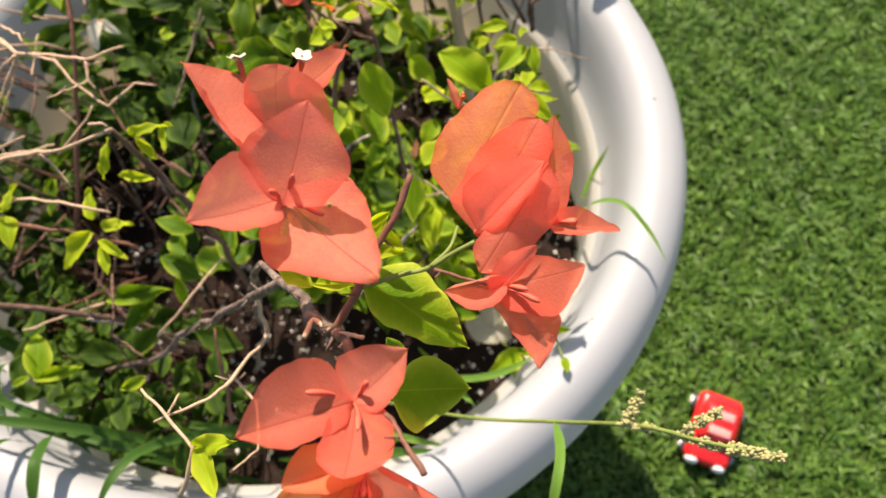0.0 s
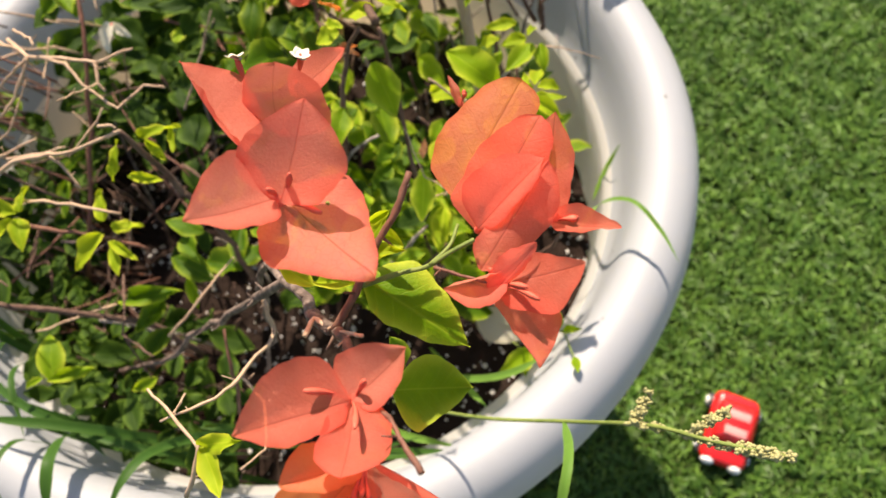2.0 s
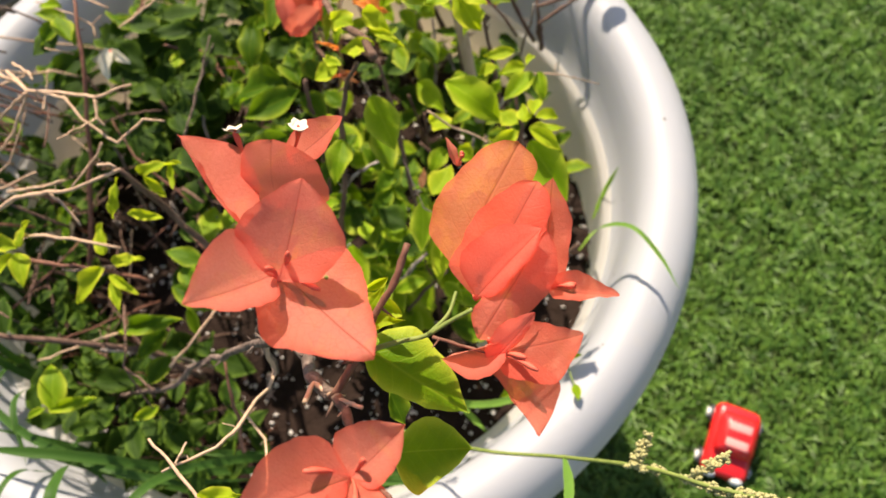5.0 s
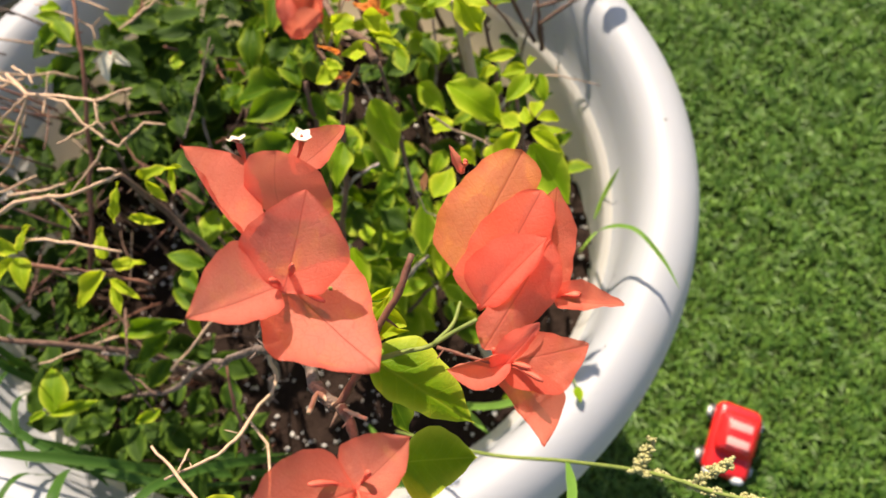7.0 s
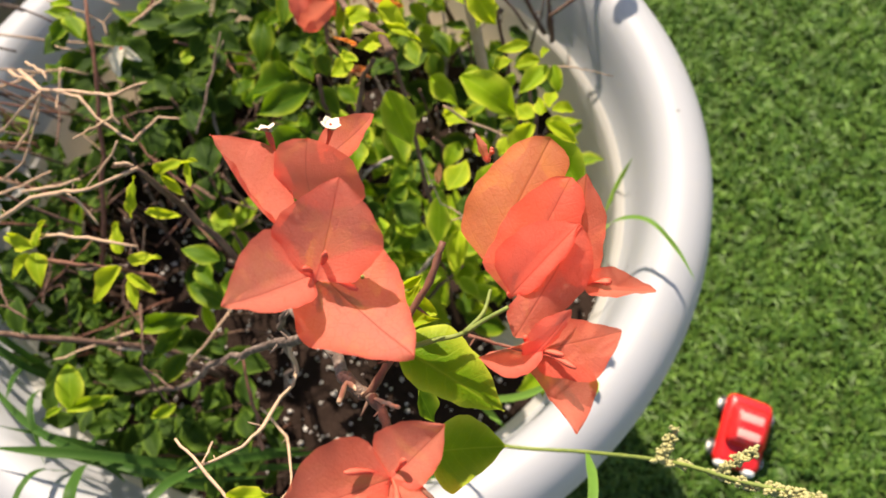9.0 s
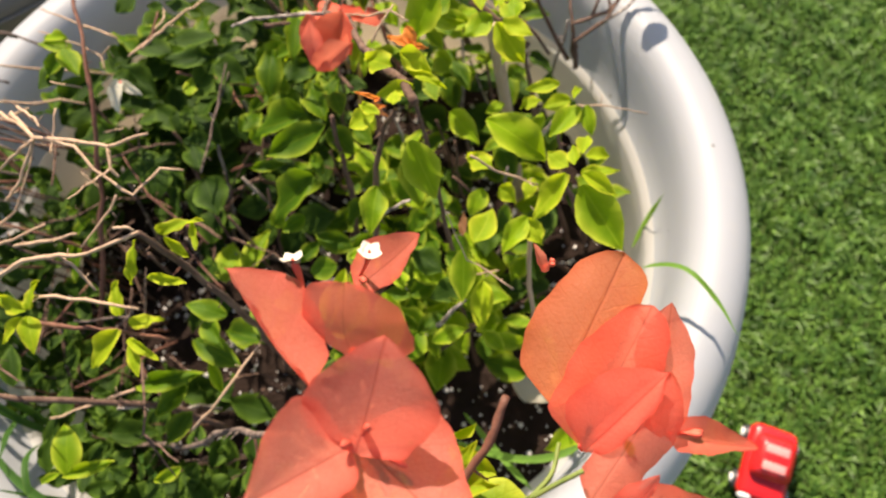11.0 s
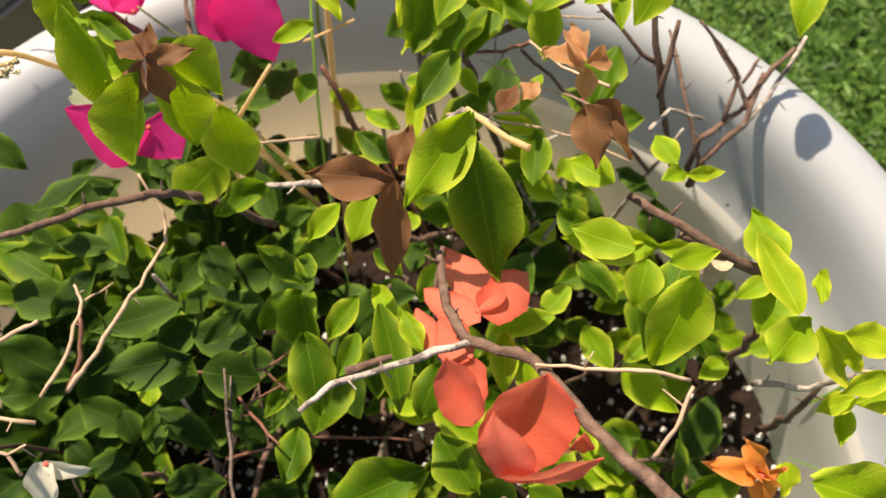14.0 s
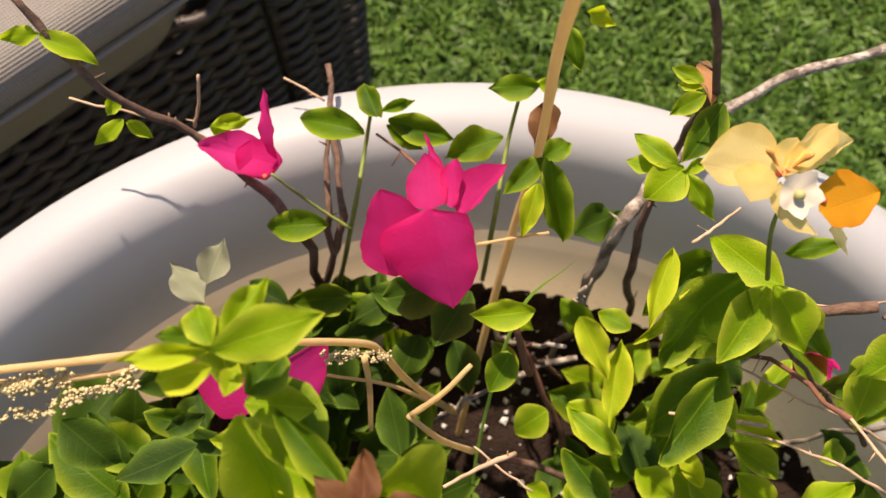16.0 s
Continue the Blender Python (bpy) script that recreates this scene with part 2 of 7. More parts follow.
POT = pot_material("pot_white_glaze", (0.352, 0.366, 0.386, 1), (0.388, 0.400, 0.416, 1), 0.18, (0.90, 0.93, 0.97, 1))
POT_INSIDE = pot_material("pot_inside_cream", (0.40, 0.395, 0.385, 1), (0.44, 0.435, 0.42, 1), 0.44, (1.0, 0.91, 0.77, 1))
POT_THIN = pot_material("pot_thin_plastic", (0.475, 0.47, 0.46, 1), (0.515, 0.51, 0.495, 1), 0.80)
SOIL = plain("soil_dark", (0.012, 0.007, 0.005, 1), (0.038, 0.022, 0.016, 1), 60, 0.95, 1.0, 0.006, 0.2)
PERLITE = plain("perlite_white", (0.60, 0.57, 0.53, 1), (0.80, 0.78, 0.75, 1), 200, 0.9)
TOY_RED = plain("toy_red_plastic", (0.62, 0.012, 0.016, 1), (0.70, 0.025, 0.025, 1), 20, 0.3)
TOY_WHITE = plain("toy_white_plastic", (0.75, 0.74, 0.72, 1), (0.82, 0.80, 0.78, 1), 30, 0.35)
TOY_PINK = plain("toy_worn_print", (0.70, 0.22, 0.20, 1), (0.78, 0.36, 0.33, 1), 60, 0.35)
TOY_DARK = plain("toy_dark_plastic", (0.03, 0.03, 0.035, 1), (0.06, 0.06, 0.06, 1), 30, 0.4)

# ---------------------------------------------------------------- helpers for meshes
def mesh_of(name, verts, faces, mat, smooth=True, rim=None):
    me = bpy.data.meshes.new(name)
    me.from_pydata([tuple(v) for v in verts], [], faces)
    me.materials.append(mat)
    if smooth:
        me.polygons.foreach_set("use_smooth", [True] * len(me.polygons))
    if rim is not None:
        me.attributes.new("rim", "FLOAT", "POINT").data.foreach_set("value", rim)
    me.update()
    return me


def part(name, bm, mat, parent=None, label="", smooth=True):
    """Links a bmesh, or a mesh, as one object under a thing or under a part."""
    if isinstance(bm, bpy.types.Mesh):
        me = bm
    else:
        me = bpy.data.meshes.new(name)
        bm.to_mesh(me)
        bm.free()
        me.materials.append(mat)
        if smooth:
            me.polygons.foreach_set("use_smooth", [True] * len(me.polygons))
    ob = new(name, me)
    if parent is not None:
        ob.parent = parent
    return tagged(ob, label)


def lathe(profile, sides):
    """A turned form round the z axis from (radius, height) pairs."""
    bm = bmesh.new()
    rings = []
    for r, z in profile:
        rings.append([bm.verts.new((r * math.cos(2 * math.pi * k / sides), r * math.sin(2 * math.pi * k / sides), z)) for k in range(sides)])
    for a, b in zip(rings, rings[1:]):
        for k in range(sides):
            bm.faces.new((a[k], a[(k + 1) % sides], b[(k + 1) % sides], b[k]))
    return bm, rings


def smooth_line(points, steps=6):
    """A Catmull-Rom line through the points."""
    pts = [Vector(p) for p in points]
    if len(pts) == 2:
        return [pts[0].lerp(pts[1], k / steps) for k in range(steps + 1)]
    ends = [2 * pts[0] - pts[1]] + pts + [2 * pts[-1] - pts[-2]]
    line = []
    for i in range(1, len(ends) - 2):
        a, b, c, d = ends[i - 1:i + 3]
        for k in range(steps):
            s = k / steps
            line.append(0.5 * ((2 * b) + (c - a) * s + (2 * a - 5 * b + 4 * c - d) * s * s + (3 * b - a - 3 * c + d) * s ** 3))
    return line + [pts[-1]]


def tube(bm, line, r0, r1, sides=7, knots=0.0, seed=0, flat=1.0, cap=True):
    """A tapered, slightly knotty tube along a line, added to bm."""
    rng = random.Random(seed)
    rings, side = [], None
    total = len(line) - 1
    for i, p in enumerate(line):
        d = (line[min(i + 1, total)] - line[max(i - 1, 0)]).normalized()
        side = d.orthogonal() if side is None else (side - d * side.dot(d))
        side = side.normalized() if side.length > 1e-6 else d.orthogonal().normalized()
        other = d.cross(side)
        r = (r0 + (r1 - r0) * i / total) * (1 + knots * (rng.random() - 0.4))
        rings.append([bm.verts.new(p + (side * math.cos(2 * math.pi * k / sides) + other * flat * math.sin(2 * math.pi * k / sides)) * r * (1 + knots * 0.5 * (rng.random() - 0.5))) for k in range(sides)])
    for a, b in zip(rings, rings[1:]):
        for k in range(sides):
            bm.faces.new((a[k], a[(k + 1) % sides], b[(k + 1) % sides], b[k]))
    if cap:
        bm.faces.new(list(reversed(rings[0])))
        bm.faces.new(rings[-1])


def thing(name, label, category, group="", kind="", at=(0, 0, 0)):
    ob = new(name)
    ob.empty_display_size = 0.02
    ob.location = at
    return tagged(ob, label, category, group, kind)


def rounded_box(sx, sy, sz, bevel, segments=3, bm=None, m=None):
    bm = bm or bmesh.new()
    made = bmesh.ops.create_cube(bm, size=1.0, matrix=(m or Matrix()) @ Matrix.Diagonal((sx, sy, sz, 1)))["verts"]
    edges = list({e for v in made for e in v.link_edges})
    bmesh.ops.bevel(bm, geom=edges, offset=bevel, segments=segments, affect="EDGES", profile=0.5)
    return bm

# ---------------------------------------------------------------- the place: lawn, pot, soil
POT_X, POT_Y, RIM_Z, SOIL_Z = 0.0, 0.0, 0.535, 0.372

TURF = Nodes("turf_backing")
TURF.colour(TURF.ramp(TURF.noise(90.0, 4.0), (0.3, (0.020, 0.040, 0.005, 1)), (0.7, (0.048, 0.082, 0.010, 1))))
TURF.set(Roughness=0.95)
bm = bmesh.new()
bmesh.ops.create_grid(bm, x_segments=60, y_segments=60, size=300.0)
tagged(part("ground", bm, TURF.mat), "dark green backing of an artificial lawn", "lawn", kind="structure")


def turf_material(name, a, b):
    n = Nodes(name)
    rnd = n.add("NewGeometry").outputs["Random Per Island"]
    pos = n.add("TexCoord").outputs["Object"]
    patch = n.noise(26.0, 3.0, pos)
    c = n.mix(rnd, a, b)
    c = n.mix(n.math("MULTIPLY", n.math("SUBTRACT", patch, 0.42), 1.5), c, (0.135, 0.235, 0.035, 1))
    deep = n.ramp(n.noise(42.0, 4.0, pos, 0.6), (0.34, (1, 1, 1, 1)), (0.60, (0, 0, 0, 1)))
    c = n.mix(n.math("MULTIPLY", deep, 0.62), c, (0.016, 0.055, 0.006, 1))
    n.colour(c)
    n.set(Roughness=0.5, Specular_IOR_Level=0.35)
    trans = n.add("BsdfTranslucent", {"Color": n.mix(0.5, c, (0.14, 0.34, 0.025, 1))})
    n.link(n.add("MixShader", {0: 0.24, 1: n.bsdf.outputs[0], 2: trans.outputs[0]}).outputs[0], n.out.inputs["Surface"])
    return n.mat


def blades(count, region, seed, length, width):
    """Curled turf fibres, four vertices each, as arrays for one joined mesh."""
    rng = np.random.default_rng(seed)
    x0, x1, y0, y1 = region
    p = np.stack([rng.uniform(x0, x1, count), rng.uniform(y0, y1, count), np.zeros(count)], 1)
    p[:, :2] += rng.normal(0, 0.06 * (x1 - x0), (count, 2))   # the stand thins out at its edges
    keep = np.hypot(p[:, 0], p[:, 1]) > 0.2
    p = p[keep]
    k = len(p)
    tuft = np.stack([np.sin(p[:, 0] * 70 + 3 * np.sin(p[:, 1] * 45)), np.cos(p[:, 1] * 66 + 3 * np.sin(p[:, 0] * 52))], 1)
    way = rng.normal(0, 1, (k, 2)) * 0.65 + tuft * 0.55
    way /= np.linalg.norm(way, axis=1, keepdims=True) + 1e-6
    lean = rng.uniform(0.35, 1.15, k)
    size = length * rng.uniform(0.6, 1.15, k) * (0.85 + 0.38 * np.sin(p[:, 0] * 71 + 2 * np.sin(p[:, 1] * 33)) * np.sin(p[:, 1] * 67 + 2 * np.sin(p[:, 0] * 29)))
    mid = p + np.concatenate([way * (size * lean * 0.35)[:, None], (size * 0.62)[:, None]], 1)
    tip = p + np.concatenate([way * (size * lean * 0.95)[:, None], (size * (1.0 - 0.45 * lean))[:, None]], 1)
    side = np.stack([-way[:, 1], way[:, 0], rng.normal(0, 0.25, k)], 1) * (width * 0.5)
    verts = np.stack([p - side, p + side, mid + side * 0.9, mid - side * 0.9, tip], 1).reshape(-1, 3)
    base = np.arange(k) * 5
    quads = np.stack([base, base + 1, base + 2, base + 3], 1)
    tris = np.stack([base + 3, base + 2, base + 4], 1)
    return verts, quads, tris


def turf(label, count, region, seed, length, width, mat):
    verts, quads, tris = blades(count, region, seed, length, width)
    me = bpy.data.meshes.new("turf")
    me.vertices.add(len(verts))
    me.vertices.foreach_set("co", verts.ravel())
    me.loops.add(quads.size + tris.size)
    me.loops.foreach_set("vertex_index", np.concatenate([quads.ravel(), tris.ravel()]))
    me.polygons.add(len(quads) + len(tris))
    starts = np.concatenate([np.arange(len(quads)) * 4, quads.size + np.arange(len(tris)) * 3])
    me.polygons.foreach_set("loop_start", starts)
    me.materials.append(mat)
    me.update(calc_edges=True)
    tagged(new("turf", me), label, "artificial grass", kind="stuff")


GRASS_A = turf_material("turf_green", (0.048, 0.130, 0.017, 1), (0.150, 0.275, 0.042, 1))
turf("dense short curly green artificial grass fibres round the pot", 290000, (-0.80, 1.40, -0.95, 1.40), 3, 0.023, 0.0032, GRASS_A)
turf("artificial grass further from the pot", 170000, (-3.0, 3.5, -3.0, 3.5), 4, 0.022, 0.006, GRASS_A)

# the planter
pot = thing("planter", "large round white plastic planter with thick rolled rim on artificial lawn", "plant pot")
outer = [(0.0, 0.0), (0.235, 0.0), (0.243, 0.01), (0.262, 0.12), (0.284, 0.26), (0.298, 0.38), (0.303, 0.432), (0.306, 0.445), (0.314, 0.455)]
rim = [(0.324, 0.468), (0.3295, 0.484), (0.331, 0.499), (0.3285, 0.514), (0.322, 0.526), (0.312, 0.533), (0.302, 0.5345), (0.294, 0.532), (0.288, 0.527), (0.2835, 0.518),
       (0.2800, 0.505), (0.2765, 0.488), (0.2725, 0.472)]
inner = [(0.2685, 0.4655), (0.2630, 0.464), (0.2612, 0.461), (0.2600, 0.43), (0.2595, 0.40), (0.2580, 0.36), (0.250, 0.30), (0.0, 0.30)]
part("rim", lathe(outer[-1:] + rim + inner[:1], 160)[0], POT, pot)
part("body", lathe(outer, 128)[0], POT_THIN, pot)
part("inner_wall", lathe(inner, 128)[0], POT_INSIDE, pot)

bm = bmesh.new()
bmesh.ops.create_grid(bm, x_segments=110, y_segments=110, size=0.262)
for v in list(bm.verts):
    if v.co.xy.length > 0.2605:
        bm.verts.remove(v)
        continue
    p = v.co.copy()
    v.co.z = 0.011 * noise.noise(p * 16) + 0.006 * noise.noise(p * 60) + 0.004 * noise.noise(p * 170)
soil = part("soil", bm, SOIL)
soil.location.z = SOIL_Z
tagged(soil, "dark moist potting soil filling the white planter", "soil", kind="stuff")

rng = random.Random(8)
verts, faces = [], []
for k in range(1800):
    a, r = rng.random() * 2 * math.pi, 0.257 * math.sqrt(rng.random())
    x, y = r * math.cos(a), r * math.sin(a)
    s = rng.choice((0.0008, 0.0012, 0.0017, 0.0026))
    z = SOIL_Z + 0.011 * noise.noise(Vector((x, y, 0)) * 16) + 0.006 * noise.noise(Vector((x, y, 0)) * 60) + s * 0.6
    at = len(verts)
    for d in ((1, 0, 0), (-1, 0, 0), (0, 1, 0), (0, -1, 0), (0, 0, 1), (0, 0, -1)):
        verts.append(Vector((x, y, z)) + Vector(d) * s * rng.uniform(0.6, 1.3))
    for i, j in ((0, 2), (2, 1), (1, 3), (3, 0)):
        faces += [(at + i, at + j, at + 4), (at + j, at + i, at + 5)]
tagged(new("perlite", mesh_of("perlite", verts, faces, PERLITE, False)), "small white perlite grains scattered in dark soil", "perlite", kind="stuff")

# ---------------------------------------------------------------- leaves, bracts, twigs
def blade_mesh(name, mat, outline, rows=8, fold=0.25, curl=0.15, wave=0.0, twist=0.0, seed=0, tooth=0.0):
    """A leaf blade of length 1 along y, its face to +z. outline(s) gives the half width at s; curl bends the tip down, fold lifts the sides."""
    rng = random.Random(seed)
    cols = (-1.0, -0.9, -0.6, -0.3, 0.0, 0.3, 0.6, 0.9, 1.0)
    verts, rimv, faces = [], [], []
    ph = [rng.random() * 6 for _ in range(4)]
    for i in range(rows + 1):
        s = i / rows
        h = max(outline(s), 0.004)
        h *= 1 + tooth * (rng.random() - 0.5)
        ang = curl * s * s * 1.6
        for c in cols:
            x = c * h
            z = fold * abs(c) ** 1.4 * h - math.sin(ang) * s * 0.55
            z += wave * (math.sin(6.0 * s + ph[0] + (2 if c > 0 else 0)) * abs(c) ** 2) * 0.10 + wave * 0.045 * abs(c) ** 3 * math.sin(15.0 * s + ph[1] + (2.4 if c > 0 else 0)) + wave * 0.03 * math.sin(7 * s + 4 * c + ph[2])
            y = s - (1 - math.cos(ang)) * s * 0.5
            x += twist * z
            verts.append((x, y, z))
            rimv.append(max(abs(c), 0.0 if s < 0.9 else (s - 0.9) * 10))
    w = len(cols)
    for i in range(rows):
        for j in range(w - 1):
            faces.append((i * w + j, i * w + j + 1, (i + 1) * w + j + 1, (i + 1) * w + j))
    return mesh_of(name, verts, faces, mat, True, rimv)


def ovate(widest=0.38, half=0.30, base=0.05, tip=1.15):
    """Half width of an egg-shaped leaf with a drawn-out tip."""
    def f(s):
        if s < widest:
            return base + (half - base) * math.sin(s / widest * math.pi / 2) ** 0.8
        u = (s - widest) / (1 - widest)
        return half * (1 - u ** 1.75) ** tip
    return f


def pointed(widest=0.36, half=0.4, base=0.2):
    """Half width of a bract: broad, with almost straight sides running to a sharp tip."""
    def f(s):
        if s < widest:
            return base + (half - base) * math.sin(s / widest * math.pi / 2) ** 0.9
        u = (s - widest) / (1 - widest)
        return half * (1 - u ** 1.55) ** 0.92
    return f


LEAF_SHAPES = {}


def leaf_set(key, mat, outline, variants=4, folds=(0.15, 0.6), curls=(-0.15, 0.40), wave=0.95):
    rng = random.Random(len(key) * 7)
    LEAF_SHAPES[key] = [blade_mesh("leaf", mat, outline, 13, rng.uniform(*folds), rng.uniform(*curls), wave * rng.uniform(0.4, 1.4), rng.uniform(-0.3, 0.3), k, 0.07) for k in range(variants)]


leaf_set("green", GREEN, ovate(0.42, 0.285, 0.04, 1.05), 10)
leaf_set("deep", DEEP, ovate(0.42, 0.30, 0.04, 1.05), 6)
leaf_set("lime", LIME, ovate(0.42, 0.29, 0.04, 1.05), 10)
leaf_set("bright", BRIGHT, ovate(0.42, 0.29, 0.04, 1.1), 8)
leaf_set("bronze", BRONZE, ovate(0.45, 0.31, 0.04, 1.3), 4)
leaf_set("peach", PEACH, ovate(0.45, 0.31, 0.04, 1.3), 4)
leaf_set("bud", ORANGE_BUD, ovate(0.45, 0.22), 3, (0.3, 0.8))
leaf_set("magenta", MAGENTA, pointed(0.36, 0.40, 0.22), 5, (0.1, 0.5), (-0.4, 0.5), 0.6)
leaf_set("pale", PALE, ovate(0.40, 0.29, 0.04, 1.35), 2)
leaf_set("cream", CREAM, pointed(0.40, 0.36, 0.15), 3, (0.1, 0.5), (-0.2, 0.4), 0.6)
shuffle = random.Random(21)


def blade_pose(base, tip, face, width):
    """The pose of a unit blade from base to tip, facing as near to face as it can."""
    base, tip = Vector(base), Vector(tip)
    y = tip - base
    size = y.length
    y.normalize()
    z = Vector(face)
    z = z - y * z.dot(y)
    z = z.normalized() if z.length > 1e-4 else y.orthogonal().normalized()
    x = y.cross(z)
    m = Matrix((x, y, z)).transposed().to_4x4()
    return Matrix.Translation(base) @ m @ Matrix.Diagonal((size * width, size, size, 1))


def leaf(plant, base, tip, face=None, kind="green", width=1.0, name="leaf", pick=None):
    shapes = LEAF_SHAPES[kind]
    me = shapes[pick % len(shapes) if pick is not None else shuffle.randrange(len(shapes))]
    tilt = -0.7 if base[1] > 0.2 else -0.25
    face = face or (shuffle.uniform(-0.4, 0.4), tilt + shuffle.uniform(-0.35, 0.35), 1)
    ob = new(name, me)
    ob.parent = plant
    ob.matrix_local = blade_pose(base, tip, face, width)
    return ob


def jointed(points, seed, steps=4):
    """A line that keeps its corners, with small kinks between them, as dry thorny wood grows."""
    rng = random.Random(seed)
    pts = [Vector(p) for p in points]
    line = []
    for a, b in zip(pts, pts[1:]):
        d = (b - a).length
        for k in range(steps):
            kink = Vector((rng.gauss(0, 1), rng.gauss(0, 1), rng.gauss(0, 1))) * d * 0.014 if k else Vector()
            line.append(a.lerp(b, k / steps) + kink)
    return line + [pts[-1]]


def twig(plant, points, r0, r1, mat=BARK, name="branch", knots=0.15, sides=7, label=""):
    seed = len(points) * 3 + int(abs(points[0][0]) * 9999)
    rng = random.Random(seed)
    bm = bmesh.new()
    dry = mat in (DRY, RED_TWIG, BARK_GREY, BARK, BARK_MID)
    line = jointed(points, seed) if dry else smooth_line(points)
    tube(bm, line, r0, r1, sides, 0.3 if dry else knots, seed)
    if dry:
        # thorns and cut spurs
        for k in range(1 + int((line[0] - line[-1]).length / 0.05)):
            i = rng.randrange(1, len(line) - 1)
            d = (line[i + 1] - line[i - 1]).normalized()
            side = (d.orthogonal().normalized() if rng.random() < 0.5 else d.cross(d.orthogonal()).normalized()) * rng.choice((-1, 1))
            tip = line[i] + (side + d * rng.uniform(-0.5, 0.5)).normalized() * rng.uniform(0.003, 0.008)
            tube(bm, [line[i], line[i].lerp(tip, 0.5), tip], min(r0, r1) * 0.6, 0.0002, 5)
    return part(name, bm, mat, plant, label)

ORANGE_TUBE = bark_material("flower_tube_orange", (0.55, 0.20, 0.04, 1), (0.75, 0.36, 0.10, 1), stripes=0.2, rough=0.6)
WHITE_PETAL = plain("petal_white", (0.56, 0.49, 0.36, 1), (0.66, 0.61, 0.50, 1), 300, 0.7, 0.2, 0.0005)


def flower(plant, at):
    """The small knot in which the bracts of one flower meet; bracts and tubes become its parts."""
    bm = bmesh.new()
    bmesh.ops.create_icosphere(bm, subdivisions=1, radius=0.0013)
    ob = part("flower", bm, PISTIL, plant)
    ob.location = at
    return ob


bend = random.Random(77)


def bract(f, base, tip, kind, width, face=None):
    at = Vector(base)
    face = face or (bend.uniform(-0.35, 0.35), -0.35 + bend.uniform(-0.3, 0.3), 1)
    d = Vector(tip) - at
    return leaf(f, -0.04 * d, d, face, kind, width, "bract")


def petal(owner, base, tip, left, right, mat, name="bract", cup=0.05, full=1.85, foot=0.5):
    """A large thin bract or leaf between its foot, its tip and its two broadest points; cup hollows it, full rounds its upper half."""
    b, t = Vector(base), Vector(tip)
    y = t - b
    size = y.length
    y.normalize()
    x = Vector(right) - Vector(left)
    x = (x - y * x.dot(y)).normalized()
    z = x.cross(y)
    if z.z < 0:
        x, z = -x, -z
        left, right = right, left
    turn = Matrix((x, y, z)).transposed()
    back = turn.transposed() * (1 / size)
    half = []
    for corner in (left, right):
        q = back @ (Vector(corner) - b)
        half.append((min(max(q.y, 0.18), 0.75), Vector((q.x, 0, q.z))))
    rng = random.Random(int(size * 1e6))
    waves = [rng.uniform(0, 6.28) for _ in range(4)]
    cols, rows = (-1, -0.9, -0.72, -0.48, -0.24, 0, 0.24, 0.48, 0.72, 0.9, 1), 26
    verts, rimv, faces = [], [], []
    for i in range(rows + 1):
        s = i / rows
        for c in cols:
            at, way = half[0] if c < 0 else half[1]
            if s < at:
                w = foot * min(1.0, 0.12 + s * 9) + (1 - foot) * math.sin(s / at * math.pi / 2) ** 0.9
            else:
                w = (1 - ((s - at) / (1 - at)) ** full) ** (0.9 if full < 2.5 else 0.62)
            p = Vector((0, s, 0)) + way * (max(w, 0.004) * abs(c))
            edge = abs(c) ** 2
            p.z += cup * (edge - 1) * math.sin(s * math.pi) + 0.017 * edge * math.sin(8 * s + waves[0 if c < 0 else 1]) + 0.010 * math.sin(5 * s + 3 * c + waves[2])
            p.z += 0.010 * abs(c) ** 3 * math.sin(21 * s + waves[3]) - 0.012 * (1 - abs(c)) ** 4 * math.sin(s * math.pi)
            p.x += 0.012 * edge * math.sin(13 * s + waves[1]) * (1 if c > 0 else -1) + 0.005 * edge * math.sin(37 * s + waves[2])
            verts.append(p)
            rimv.append(max(abs(c), 0.0 if s < 0.92 else (s - 0.92) * 12))
    n = len(cols)
    for i in range(rows):
        for j in range(n - 1):
            faces.append((i * n + j, i * n + j + 1, (i + 1) * n + j + 1, (i + 1) * n + j))
    ob = part(name, mesh_of(name, verts, faces, mat, True, rimv), None, owner)
    ob.matrix_basis = Matrix.Translation(b - owner.location) @ turn.to_4x4() @ Matrix.Diagonal((size, size, size, 1))
    return ob


def corolla(f, at, facing, size, mat=None):
    """A little five-lobed star on the end of a flower tube."""
    bm = bmesh.new()
    z = Vector(facing).normalized()
    x = z.orthogonal().normalized()
    y = z.cross(x)
    mid = bm.verts.new(Vector(at) - z * size * 0.3)
    ring = []
    for k in range(20):
        a = 2 * math.pi * k / 20
        r = size * (0.88 + 0.12 * math.cos(5 * a))
        ring.append(bm.verts.new(Vector(at) + (x * math.cos(a) + y * math.sin(a)) * r + z * size * 0.12 * math.cos(5 * a)))
    for k in range(20):
        bm.faces.new((mid, ring[k], ring[(k + 1) % 20]))
    return part("corolla", bm, mat or WHITE_PETAL, f)


